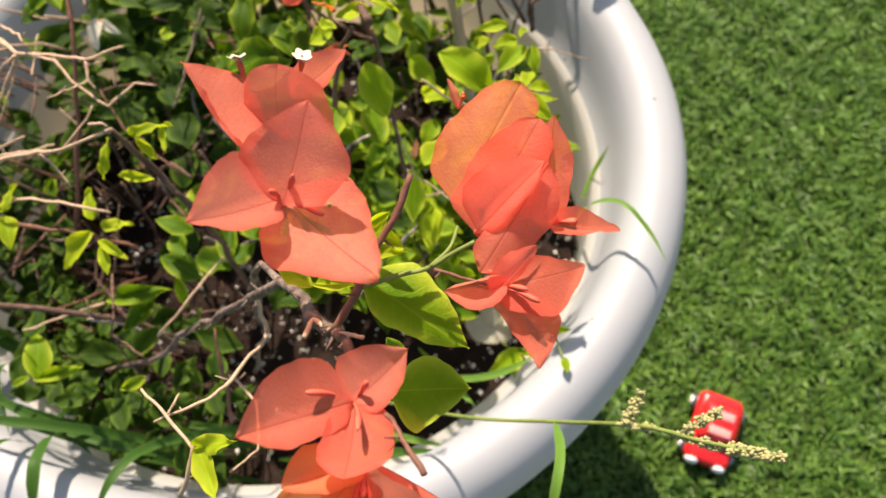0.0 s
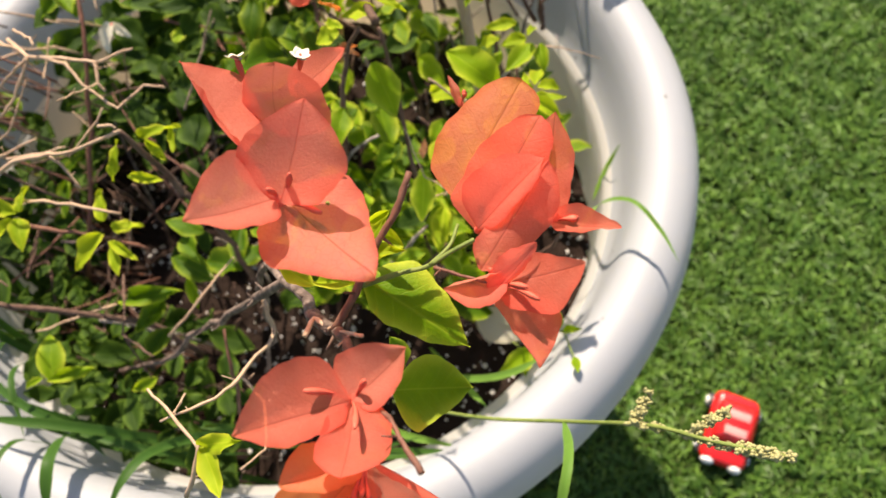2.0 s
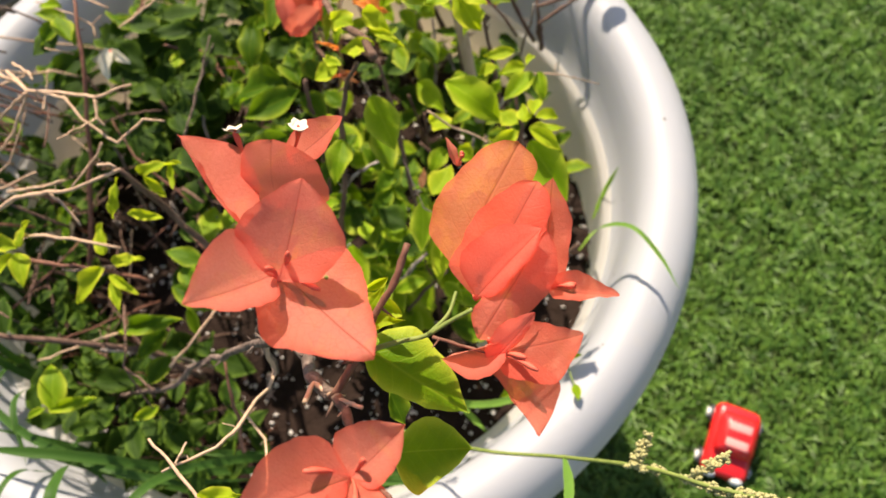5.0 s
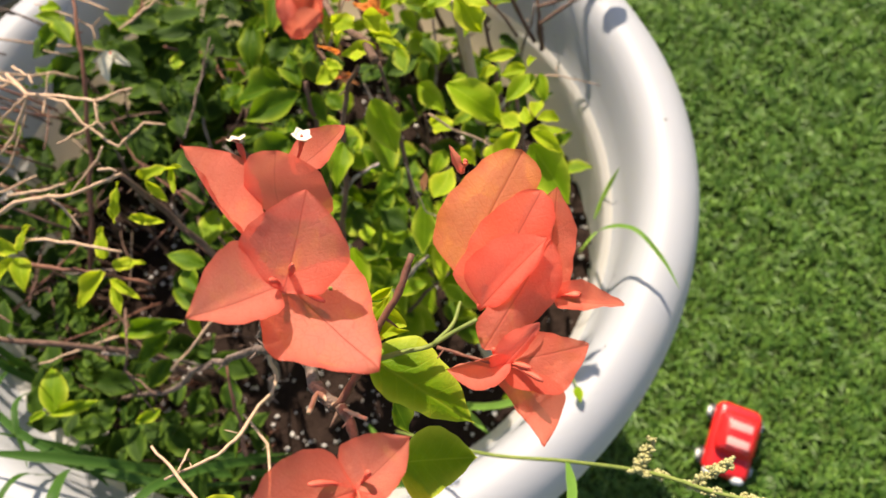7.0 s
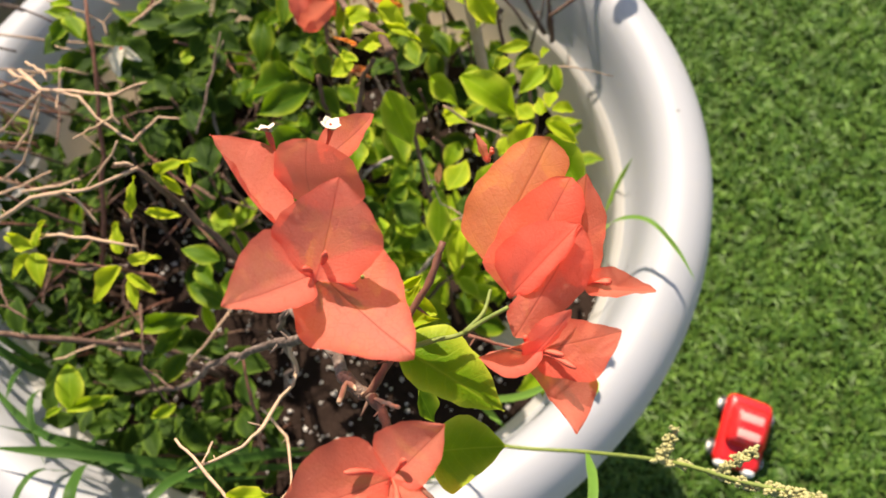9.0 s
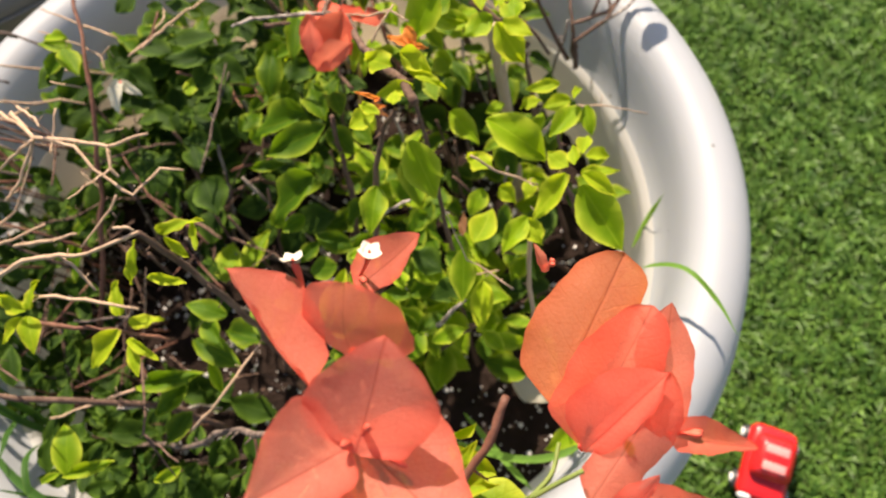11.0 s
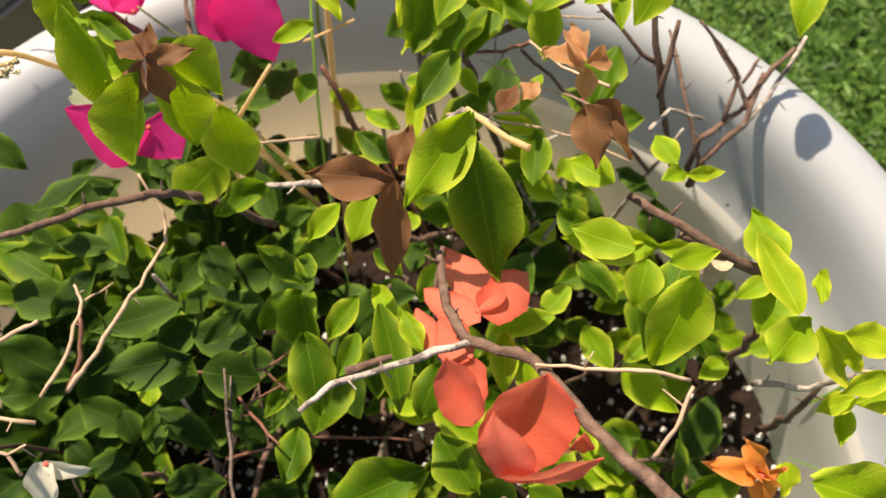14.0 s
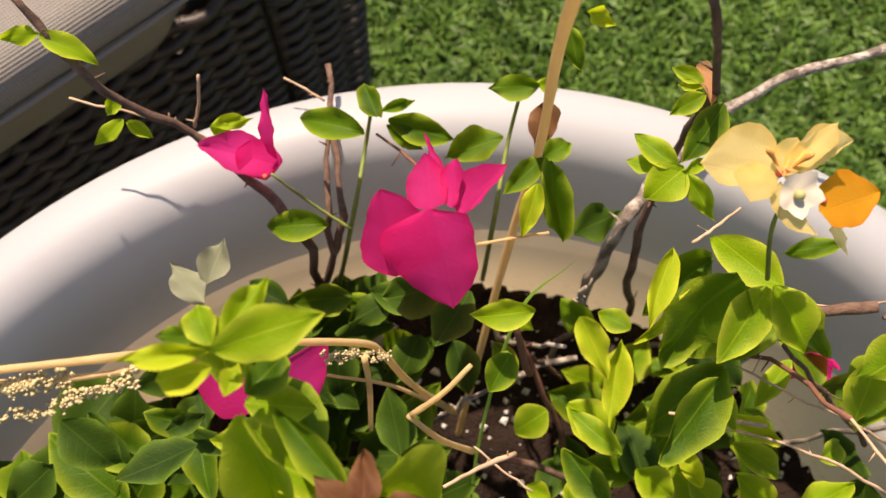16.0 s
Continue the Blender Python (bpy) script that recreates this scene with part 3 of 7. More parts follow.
def stamen(f, base, tip, mat, star=False):
    """One closed flower tube, swollen at its end, or open with a pale star."""
    d = (Vector(tip) - Vector(base)) * (1.0 if star else 0.74)
    side = d.orthogonal().normalized() * d.length * 0.06
    bm = bmesh.new()
    line = smooth_line([Vector((0, 0, 0)), d * 0.5 + side, d], 5)
    thick = (0.0004, 0.0004, 0.00042, 0.00046, 0.0005, 0.00055, 0.00065, 0.00085, 0.00095, 0.0008, 0.0004)
    rings, x = [], d.orthogonal().normalized()
    y = d.normalized().cross(x)
    for p, r in zip(line, thick):
        rings.append([bm.verts.new(p + (x * math.cos(k * 1.0472) + y * math.sin(k * 1.0472)) * r * (1.1 if k % 2 else 0.85)) for k in range(6)])
    for a, b in zip(rings, rings[1:]):
        for k in range(6):
            bm.faces.new((a[k], a[(k + 1) % 6], b[(k + 1) % 6], b[k]))
    bm.faces.new(rings[-1])
    part("flower_tube", bm, mat, f)
    if star:
        corolla(f, d * 1.03, d.normalized() + Vector((0, 0.35, 0.25)), 0.0030)
        corolla(f, d * 0.98, d.normalized() + Vector((0.5, 0.1, 0.0)), 0.0022)


def grass_blade(plant, points, width, mat=None, name="grass_blade", fold=0.25):
    """A long arching blade, folded along its midrib and drawn out to a point."""
    line = smooth_line(points, 8)
    total = len(line) - 1
    verts, faces, rimv = [], [], []
    for i, p in enumerate(line):
        d = (line[min(i + 1, total)] - line[max(i - 1, 0)]).normalized()
        side = d.cross(Vector((0, -0.2, 1)))
        side = side.normalized() if side.length > 1e-5 else d.orthogonal().normalized()
        up = side.cross(d)
        w = width * 0.5 * min(1.0, 0.35 + 3.0 * i / total, (1 - i / total) * 3.5 + 0.04)
        for c in (-1, -0.5, 0, 0.5, 1):
            verts.append(p + side * w * c + up * w * fold * abs(c))
            rimv.append(abs(c))
    for i in range(total):
        for j in range(4):
            faces.append((i * 5 + j, i * 5 + j + 1, i * 5 + j + 6, i * 5 + j + 5))
    return part(name, mesh_of(name, verts, faces, mat or BLADE, True, rimv), None, plant)


def seed_head(plant, points, spread, count, seed, mat, grain=0.0011):
    """A spike of small grains crowded along a line, one joined mesh."""
    rng = random.Random(seed)
    line = smooth_line(points, 8)
    verts, faces, clump = [], [], None
    for k in range(count):
        if k % 7 == 0:
            s = rng.random() * (len(line) - 1)
            i = min(int(s), len(line) - 2)
            clump = line[i].lerp(line[i + 1], s - i) + Vector((rng.gauss(0, 1), rng.gauss(0, 1), rng.gauss(0, 1))).normalized() * spread * rng.random()
        p = clump + Vector((rng.gauss(0, 1), rng.gauss(0, 1), rng.gauss(0, 1))) * spread * 0.22
        r = grain * rng.uniform(0.6, 1.3)
        at = len(verts)
        for d in ((1.3, 0, 0), (-1.3, 0, 0), (0, 1, 0), (0, -1, 0), (0, 0, 1), (0, 0, -1)):
            verts.append(p + Vector(d) * r)
        for a, b in ((0, 2), (2, 1), (1, 3), (3, 0)):
            faces += [(at + a, at + b, at + 4), (at + b, at + a, at + 5)]
    return part("seed_head", mesh_of("seed_head", verts, faces, mat, True), None, plant)

# ---------------------------------------------------------------- the plants

salmon = thing("bougainvillea", "bougainvillea with salmon bracts and woody branch leaning over the pot", "plant", "plants in the planter")
twig(salmon, [(0.094, -0.296, 0.828), (0.071, -0.260, 0.790), (0.026, -0.227, 0.700), (-0.019, -0.200, 0.620), (-0.082, -0.182, 0.530), (-0.177, -0.141, 0.420)], 0.00186, 0.00174, BARK_MID)
twig(salmon, [(0.071, -0.260, 0.790), (0.056, -0.236, 0.760), (0.035, -0.218, 0.700), (0.017, -0.205, 0.600), (-0.017, -0.188, 0.500)], 0.00151, 0.00139, BARK_MID)
twig(salmon, [(0.124, -0.268, 0.863), (0.119, -0.276, 0.857), (0.112, -0.282, 0.850), (0.104, -0.291, 0.840), (0.095, -0.297, 0.828)], 0.00093, 0.00128, RED_TWIG)
twig(salmon, [(0.103, -0.314, 0.845), (0.101, -0.305, 0.840), (0.096, -0.297, 0.828), (0.088, -0.287, 0.820)], 0.00128, 0.00162, BARK)
twig(salmon, [(0.120, -0.347, 0.860), (0.116, -0.339, 0.858), (0.113, -0.332, 0.855), (0.106, -0.323, 0.848), (0.101, -0.306, 0.840)], 0.00075, 0.00060, RED_TWIG)
twig(salmon, [(0.139, -0.284, 0.850), (0.132, -0.286, 0.848), (0.125, -0.288, 0.845), (0.117, -0.288, 0.843), (0.106, -0.288, 0.838)], 0.00058, 0.00081, GREEN_TWIG)
twig(salmon, [(0.135, -0.276, 0.845), (0.132, -0.283, 0.846), (0.126, -0.288, 0.846)], 0.00052, 0.00064, GREEN_TWIG)
twig(salmon, [(0.141, -0.295, 0.845), (0.134, -0.292, 0.845), (0.127, -0.289, 0.846)], 0.00046, 0.00058, RED_TWIG)
twig(salmon, [(0.102, -0.276, 0.866), (0.105, -0.285, 0.850), (0.106, -0.287, 0.840)], 0.00058, 0.00070, GREEN_TWIG)
twig(salmon, [(0.087, -0.298, 0.830), (0.089, -0.291, 0.826), (0.094, -0.296, 0.828)], 0.00066, 0.00085, DRY)
twig(salmon, [(0.106, -0.306, 0.845), (0.102, -0.303, 0.840), (0.096, -0.298, 0.830)], 0.00056, 0.00075, DRY)
twig(salmon, [(0.007, -0.280, 0.752), (0.018, -0.292, 0.755), (0.029, -0.306, 0.755), (0.024, -0.315, 0.745), (0.018, -0.319, 0.735)], 0.00047, 0.00103, DRY)
twig(salmon, [(0.012, -0.293, 0.750), (0.031, -0.285, 0.745), (0.037, -0.275, 0.735), (0.043, -0.241, 0.700), (0.043, -0.232, 0.720)], 0.00047, 0.00113, DRY)
twig(salmon, [(0.019, -0.281, 0.744), (0.018, -0.291, 0.752)], 0.00038, 0.00047, DRY)
twig(salmon, [(0.028, -0.303, 0.700), (0.036, -0.293, 0.690), (0.027, -0.261, 0.660), (0.002, -0.232, 0.620)], 0.00042, 0.00075, DRY)
twig(salmon, [(-0.008, -0.202, 0.620), (-0.009, -0.223, 0.600), (-0.018, -0.237, 0.550)], 0.00081, 0.00128, RED_TWIG)
leaf(salmon, (0.031, -0.306, 0.755), (0.039, -0.326, 0.755), kind="bright", width=.75)
leaf(salmon, (0.031, -0.306, 0.756), (0.047, -0.309, 0.768), kind="bright", width=.7)
leaf(salmon, (0.106, -0.282, 0.845), (0.119, -0.285, 0.852), kind="bright", width=.7)
leaf(salmon, (0.107, -0.281, 0.845), (0.116, -0.274, 0.852), kind="bright", width=.5)
leaf(salmon, (0.091, -0.281, 0.830), (0.104, -0.288, 0.840), kind="bright", width=.6)
leaf(salmon, (0.089, -0.280, 0.825), (0.078, -0.272, 0.830), kind="bright", width=.8)
leaf(salmon, (0.106, -0.282, 0.780), (0.109, -0.292, 0.770), width=1.0)
f = flower(salmon, (0.0902, -0.2756, 0.8680))
petal(f, (0.0902, -0.2764, 0.8717), (0.0713, -0.2879, 0.8853), (0.0802, -0.2677, 0.8826), (0.0878, -0.2883, 0.8785), SALMON, cup=0.03, full=1.35)
petal(f, (0.0902, -0.2727, 0.8680), (0.1139, -0.3015, 0.8707), (0.1071, -0.2668, 0.8639), (0.0868, -0.2931, 0.8694), SALMON, cup=0.04, full=1.5)
petal(f, (0.0911, -0.2780, 0.8719), (0.1017, -0.2597, 0.8889), (0.0816, -0.2689, 0.8801), (0.1097, -0.2753, 0.8801), SALMON, cup=0.03, full=1.9)
stamen(f, (0.0902, -0.2756, 0.8680), (0.0974, -0.2744, 0.8840), PISTIL)
stamen(f, (0.0902, -0.2756, 0.8680), (0.0893, -0.2782, 0.8820), PISTIL)
stamen(f, (0.0902, -0.2756, 0.8680), (0.1053, -0.2842, 0.8720), PISTIL)
f = flower(salmon, (0.0917, -0.2551, 0.8700))
petal(f, (0.0920, -0.2573, 0.8712), (0.0940, -0.2463, 0.8882), (0.0817, -0.2461, 0.8746), (0.1061, -0.2587, 0.8780), SALMON, cup=-0.12, full=2.6)
f = flower(salmon, (0.0811, -0.2429, 0.8680))
petal(f, (0.0828, -0.2635, 0.8752), (0.0664, -0.2353, 0.8813), (0.0819, -0.2389, 0.8752), (0.0753, -0.2509, 0.8793), SALMON, cup=0.08, full=1.6)
stamen(f, (0.0814, -0.2427, 0.8690), (0.0813, -0.2342, 0.8800), PISTIL, True)
f = flower(salmon, (0.0926, -0.2341, 0.8620))
petal(f, (0.0922, -0.2372, 0.8634), (0.1093, -0.2280, 0.8696), (0.0955, -0.2270, 0.8668), (0.1029, -0.2369, 0.8662), SALMON, cup=0.05, full=1.6)
stamen(f, (0.0930, -0.2320, 0.8620), (0.0985, -0.2318, 0.8760), PISTIL, True)
stamen(f, (0.0918, -0.2381, 0.8660), (0.0956, -0.2436, 0.8760), PISTIL)
f = flower(salmon, (0.1405, -0.2771, 0.8420))
petal(f, (0.1354, -0.2653, 0.8404), (0.1597, -0.2318, 0.8499), (0.1306, -0.2490, 0.8452), (0.1617, -0.2442, 0.8465), APRICOT, cup=-0.05, full=2.8)
petal(f, (0.1402, -0.2764, 0.8408), (0.1626, -0.2481, 0.8530), (0.1348, -0.2651, 0.8456), (0.1605, -0.2658, 0.8476), SALMON, cup=-0.05, full=2.8)
petal(f, (0.1598, -0.2771, 0.8394), (0.1669, -0.2484, 0.8543), (0.1572, -0.2575, 0.8475), (0.1699, -0.2650, 0.8448), SALMON, cup=0.04, full=2.2)
petal(f, (0.1403, -0.2791, 0.8458), (0.1610, -0.2669, 0.8601), (0.1399, -0.2673, 0.8554), (0.1515, -0.2780, 0.8547), SALMON, cup=-0.07, full=2.4)
petal(f, (0.1397, -0.2904, 0.8435), (0.1623, -0.2659, 0.8564), (0.1410, -0.2803, 0.8469), (0.1623, -0.2786, 0.8482), SALMON, cup=-0.05, full=2.2)
stamen(f, (0.1591, -0.2702, 0.8520), (0.1616, -0.2657, 0.8640), BARK)
stamen(f, (0.1596, -0.2728, 0.8500), (0.1660, -0.2721, 0.8560), PISTIL)
f = flower(salmon, (0.1619, -0.2769, 0.8410))
petal(f, (0.1612, -0.2772, 0.8420), (0.1802, -0.2833, 0.8448), (0.1685, -0.2743, 0.8454), (0.1631, -0.2823, 0.8448), SALMON, cup=0.05, full=1.6)
stamen(f, (0.1620, -0.2773, 0.8460), (0.1711, -0.2795, 0.8500), PISTIL)
stamen(f, (0.1626, -0.2801, 0.8460), (0.1725, -0.2810, 0.8490), PISTIL)
f = flower(salmon, (0.1430, -0.2938, 0.8400))
petal(f, (0.1467, -0.2923, 0.8434), (0.1288, -0.2956, 0.8461), (0.1386, -0.2951, 0.8495), (0.1381, -0.3029, 0.8461), SALMON, cup=0.06, full=1.7)
petal(f, (0.1416, -0.2974, 0.8421), (0.1557, -0.2871, 0.8496), (0.1440, -0.2911, 0.8489), (0.1520, -0.2923, 0.8455), SALMON, cup=-0.06, full=2.0)
petal(f, (0.1429, -0.2945, 0.8416), (0.1676, -0.2952, 0.8498), (0.1554, -0.2885, 0.8457), (0.1593, -0.3053, 0.8430), SALMON, cup=0.08, full=1.35)
petal(f, (0.1416, -0.2973, 0.8390), (0.1527, -0.3167, 0.8328), (0.1456, -0.3051, 0.8376), (0.1605, -0.3043, 0.8376), SALMON, cup=0.05, full=1.4)
stamen(f, (0.1430, -0.2938, 0.8400), (0.1582, -0.3053, 0.8480), PISTIL)
stamen(f, (0.1430, -0.2938, 0.8400), (0.1546, -0.2999, 0.8480), PISTIL)
stamen(f, (0.1426, -0.2941, 0.8420), (0.1416, -0.2908, 0.8500), PISTIL)
f = flower(salmon, (0.1406, -0.2259, 0.8340))
petal(f, (0.1401, -0.2280, 0.8363), (0.1378, -0.2234, 0.8458), (0.1379, -0.2269, 0.8418), (0.1409, -0.2261, 0.8411), SALMON)
stamen(f, (0.1436, -0.2260, 0.8360), (0.1458, -0.2286, 0.8480), PISTIL)
stamen(f, (0.1468, -0.2254, 0.8360), (0.1488, -0.2295, 0.8480), PISTIL)
f = flower(salmon, (0.1030, -0.3247, 0.8490))
petal(f, (0.1035, -0.3258, 0.8528), (0.0775, -0.3346, 0.8657), (0.0914, -0.3170, 0.8643), (0.0914, -0.3371, 0.8602), SALMON, cup=0.05, full=1.7)
petal(f, (0.1033, -0.3254, 0.8512), (0.1188, -0.3157, 0.8586), (0.1015, -0.3150, 0.8573), (0.1129, -0.3282, 0.8559), SALMON, cup=0.08, full=1.7)
petal(f, (0.1040, -0.3261, 0.8516), (0.1014, -0.3461, 0.8604), (0.0954, -0.3380, 0.8590), (0.1136, -0.3370, 0.8570), SALMON, cup=0.10, full=2.8)
stamen(f, (0.1030, -0.3247, 0.8490), (0.0903, -0.3247, 0.8660), PISTIL)
stamen(f, (0.1030, -0.3247, 0.8490), (0.1097, -0.3223, 0.8620), PISTIL)
stamen(f, (0.1035, -0.3262, 0.8500), (0.1070, -0.3407, 0.8680), PISTIL)
f = flower(salmon, (0.1045, -0.3390, 0.8420))
petal(f, (0.1043, -0.3402, 0.8456), (0.0854, -0.3448, 0.8537), (0.0912, -0.3351, 0.8524), (0.0983, -0.3470, 0.8524), APRICOT, cup=-0.05, full=2.0)
petal(f, (0.1029, -0.3405, 0.8426), (0.0849, -0.3602, 0.8487), (0.0841, -0.3452, 0.8494), (0.1005, -0.3532, 0.8433), APRICOT, cup=0.06, full=2.0)
petal(f, (0.1029, -0.3406, 0.8399), (0.0930, -0.3596, 0.8386), (0.0904, -0.3494, 0.8413), (0.1078, -0.3475, 0.8392), SALMON, cup=0.06, full=1.9)
petal(f, (0.1050, -0.3379, 0.8434), (0.1240, -0.3512, 0.8420), (0.1134, -0.3458, 0.8434), (0.1092, -0.3546, 0.8393), SALMON, cup=0.06, full=1.6)
stamen(f, (0.0959, -0.3428, 0.8460), (0.0920, -0.3570, 0.8520), PISTIL)
stamen(f, (0.1035, -0.3425, 0.8440), (0.1047, -0.3560, 0.8480), PISTIL)
stamen(f, (0.0970, -0.3422, 0.8460), (0.0962, -0.3544, 0.8520), PISTIL)
petal(salmon, (0.1055, -0.2850, 0.8380), (0.1340, -0.3061, 0.8260), (0.1234, -0.2823, 0.8340), (0.1117, -0.2981, 0.8300), LIME, "leaf", foot=0.14, cup=-0.05, full=1.45)
petal(salmon, (0.1089, -0.3114, 0.8120), (0.1335, -0.3114, 0.8050), (0.1228, -0.3014, 0.8120), (0.1155, -0.3233, 0.8060), LIME, "leaf", foot=0.14, cup=0.03, full=1.15)
petal(salmon, (0.1090, -0.2736, 0.8460), (0.1192, -0.2816, 0.8460), (0.1161, -0.2768, 0.8500), (0.1121, -0.2804, 0.8460), BRIGHT, "leaf", foot=0.14, cup=0.03)
petal(salmon, (0.1090, -0.2702, 0.8420), (0.1162, -0.2690, 0.8460), (0.1122, -0.2706, 0.8480), (0.1143, -0.2720, 0.8460), BRIGHT, "leaf", foot=0.14, cup=0.03)

green = thing("bougainvillea", "bushy green bougainvillea with one coral flower in dark soil", "plant", "plants in the planter")
twig(green, [(0.059, 0.070, 0.652), (0.053, 0.049, 0.660), (0.054, 0.034, 0.670), (0.069, 0.019, 0.680), (0.074, -0.005, 0.690), (0.083, -0.030, 0.700), (0.091, -0.051, 0.715), (0.100, -0.065, 0.720), (0.104, -0.079, 0.720)], 0.00162, 0.00244, BARK)
twig(green, [(-0.003, 0.033, 0.672), (0.009, 0.037, 0.672), (0.031, 0.035, 0.672), (0.054, 0.033, 0.671)], 0.00081, 0.00128, BARK_GREY)
twig(green, [(0.068, 0.017, 0.685), (0.084, 0.008, 0.690), (0.095, 0.001, 0.700), (0.105, -0.005, 0.695)], 0.00047, 0.00066, DRY)
twig(green, [(0.099, -0.007, 0.712), (0.091, -0.015, 0.708), (0.084, -0.020, 0.700)], 0.00047, 0.00066, DRY)
twig(green, [(0.095, -0.083, 0.722), (0.085, -0.079, 0.700), (0.075, -0.082, 0.660), (0.062, -0.086, 0.590), (0.042, -0.099, 0.500), (0.020, -0.116, 0.400)], 0.00130, 0.00190, BARK)
twig(green, [(0.102, -0.046, 0.680), (0.105, -0.056, 0.640), (0.107, -0.073, 0.580), (0.109, -0.096, 0.480), (0.113, -0.112, 0.400)], 0.00110, 0.00180, BARK)
twig(green, [(0.048, -0.016, 0.635), (0.046, -0.027, 0.590), (0.040, -0.044, 0.520), (0.033, -0.066, 0.440)], 0.00139, 0.00261, BARK)
twig(green, [(0.086, -0.052, 0.580), (0.064, -0.049, 0.560), (0.045, -0.046, 0.530), (0.028, -0.047, 0.460)], 0.00093, 0.00197, BARK_GREY)
twig(green, [(0.176, -0.091, 0.655), (0.167, -0.097, 0.640), (0.157, -0.106, 0.620), (0.154, -0.120, 0.570), (0.159, -0.143, 0.480)], 0.00103, 0.00169, DRY)
twig(green, [(0.130, 0.063, 0.655), (0.140, 0.045, 0.660), (0.152, 0.030, 0.655), (0.168, 0.019, 0.645)], 0.00151, 0.00197, BARK)
twig(green, [(0.171, 0.018, 0.640), (0.175, 0.007, 0.610), (0.179, 0.000, 0.570), (0.192, -0.007, 0.480), (0.206, -0.015, 0.400)], 0.00128, 0.00261, BARK)
twig(green, [(0.246, -0.026, 0.600), (0.218, -0.029, 0.620), (0.199, -0.029, 0.625), (0.192, -0.025, 0.620)], 0.00042, 0.00066, DRY)
twig(green, [(0.191, -0.026, 0.620), (0.182, -0.025, 0.600), (0.175, -0.015, 0.570)], 0.00104, 0.00151, BARK_GREY)
twig(green, [(0.188, -0.025, 0.600), (0.194, -0.037, 0.540), (0.212, -0.041, 0.460)], 0.00116, 0.00232, BARK)
twig(green, [(0.164, -0.089, 0.640), (0.141, -0.088, 0.660), (0.128, -0.085, 0.675)], 0.00056, 0.00075, DRY)
twig(green, [(0.110, -0.106, 0.660), (0.118, -0.129, 0.640), (0.141, -0.146, 0.630)], 0.00033, 0.00047, DRY)
twig(green, [(0.135, -0.129, 0.620), (0.122, -0.125, 0.610), (0.111, -0.125, 0.580)], 0.00038, 0.00056, DRY)
twig(green, [(0.113, -0.124, 0.570), (0.076, -0.129, 0.520), (0.055, -0.133, 0.470)], 0.00116, 0.00232, BARK_GREY)
twig(green, [(-0.069, -0.015, 0.500), (-0.087, 0.001, 0.500), (-0.108, 0.017, 0.470), (-0.131, 0.019, 0.420)], 0.00116, 0.00209, BARK)
twig(green, [(-0.072, 0.008, 0.500), (-0.059, 0.026, 0.500), (-0.047, 0.053, 0.470), (-0.040, 0.073, 0.420)], 0.00104, 0.00174, BARK)
leaf(green, (-0.114, 0.057, 0.660), (-0.137, 0.067, 0.656), (0.39, -0.26, 0.88), "lime", 0.62)
leaf(green, (-0.129, 0.068, 0.640), (-0.118, 0.047, 0.636), (0.45, -0.18, 0.88), "lime", 1.10)
leaf(green, (-0.139, 0.074, 0.620), (-0.157, 0.057, 0.616), (0.01, -0.34, 0.94), "deep", 1.07)
leaf(green, (-0.045, 0.085, 0.590), (-0.085, 0.094, 0.586), (0.28, -0.29, 0.91), "deep", 0.77)
leaf(green, (-0.043, 0.077, 0.590), (-0.021, 0.065, 0.586), (-0.03, -0.31, 0.95), "deep", 1.32)
leaf(green, (-0.048, 0.087, 0.580), (-0.066, 0.072, 0.576), (0.10, -0.50, 0.86), "deep", 1.20)
leaf(green, (-0.039, 0.088, 0.590), (-0.020, 0.098, 0.586), (0.07, -0.55, 0.83), "deep", 0.70)
leaf(green, (-0.048, 0.077, 0.570), (-0.038, 0.062, 0.566), (0.29, -0.32, 0.90), "deep", 1.16)
leaf(green, (0.002, 0.074, 0.600), (-0.004, 0.037, 0.596), (0.19, -0.31, 0.93), "green", 0.92)
leaf(green, (0.033, 0.061, 0.650), (0.028, 0.022, 0.646), (0.20, -0.33, 0.92), "green", 0.61)
leaf(green, (0.040, 0.038, 0.660), (0.039, 0.055, 0.656), (0.05, -0.36, 0.93), "lime", 0.81)
leaf(green, (0.010, 0.048, 0.620), (0.025, 0.065, 0.616), (0.08, -0.27, 0.96), "green", 0.70)
leaf(green, (-0.081, 0.060, 0.550), (-0.077, 0.082, 0.546), (0.28, -0.36, 0.89), "deep", 0.83)
leaf(green, (-0.081, 0.045, 0.550), (-0.056, 0.036, 0.546), (0.04, -0.35, 0.93), "deep", 1.17)
leaf(green, (-0.028, 0.023, 0.580), (-0.012, 0.045, 0.576), (0.02, -0.37, 0.93), "green", 0.98)
leaf(green, (0.027, 0.005, 0.612), (-0.020, 0.005, 0.603), (0.02, -0.22, 0.98), "green", 0.90)
leaf(green, (0.041, -0.014, 0.622), (-0.000, -0.018, 0.606), (-0.04, -0.32, 0.95), "green", 0.87)
leaf(green, (0.040, -0.009, 0.610), (0.057, -0.026, 0.606), (0.14, -0.13, 0.98), "green", 1.25)
leaf(green, (0.036, 0.014, 0.630), (0.041, -0.012, 0.626), (-0.06, -0.25, 0.97), "green", 1.08)
leaf(green, (0.049, 0.006, 0.630), (0.053, -0.009, 0.626), (0.01, -0.27, 0.96), "green", 1.40)
leaf(green, (0.059, -0.016, 0.620), (0.069, -0.029, 0.616), (-0.11, -0.33, 0.94), "green", 1.24)
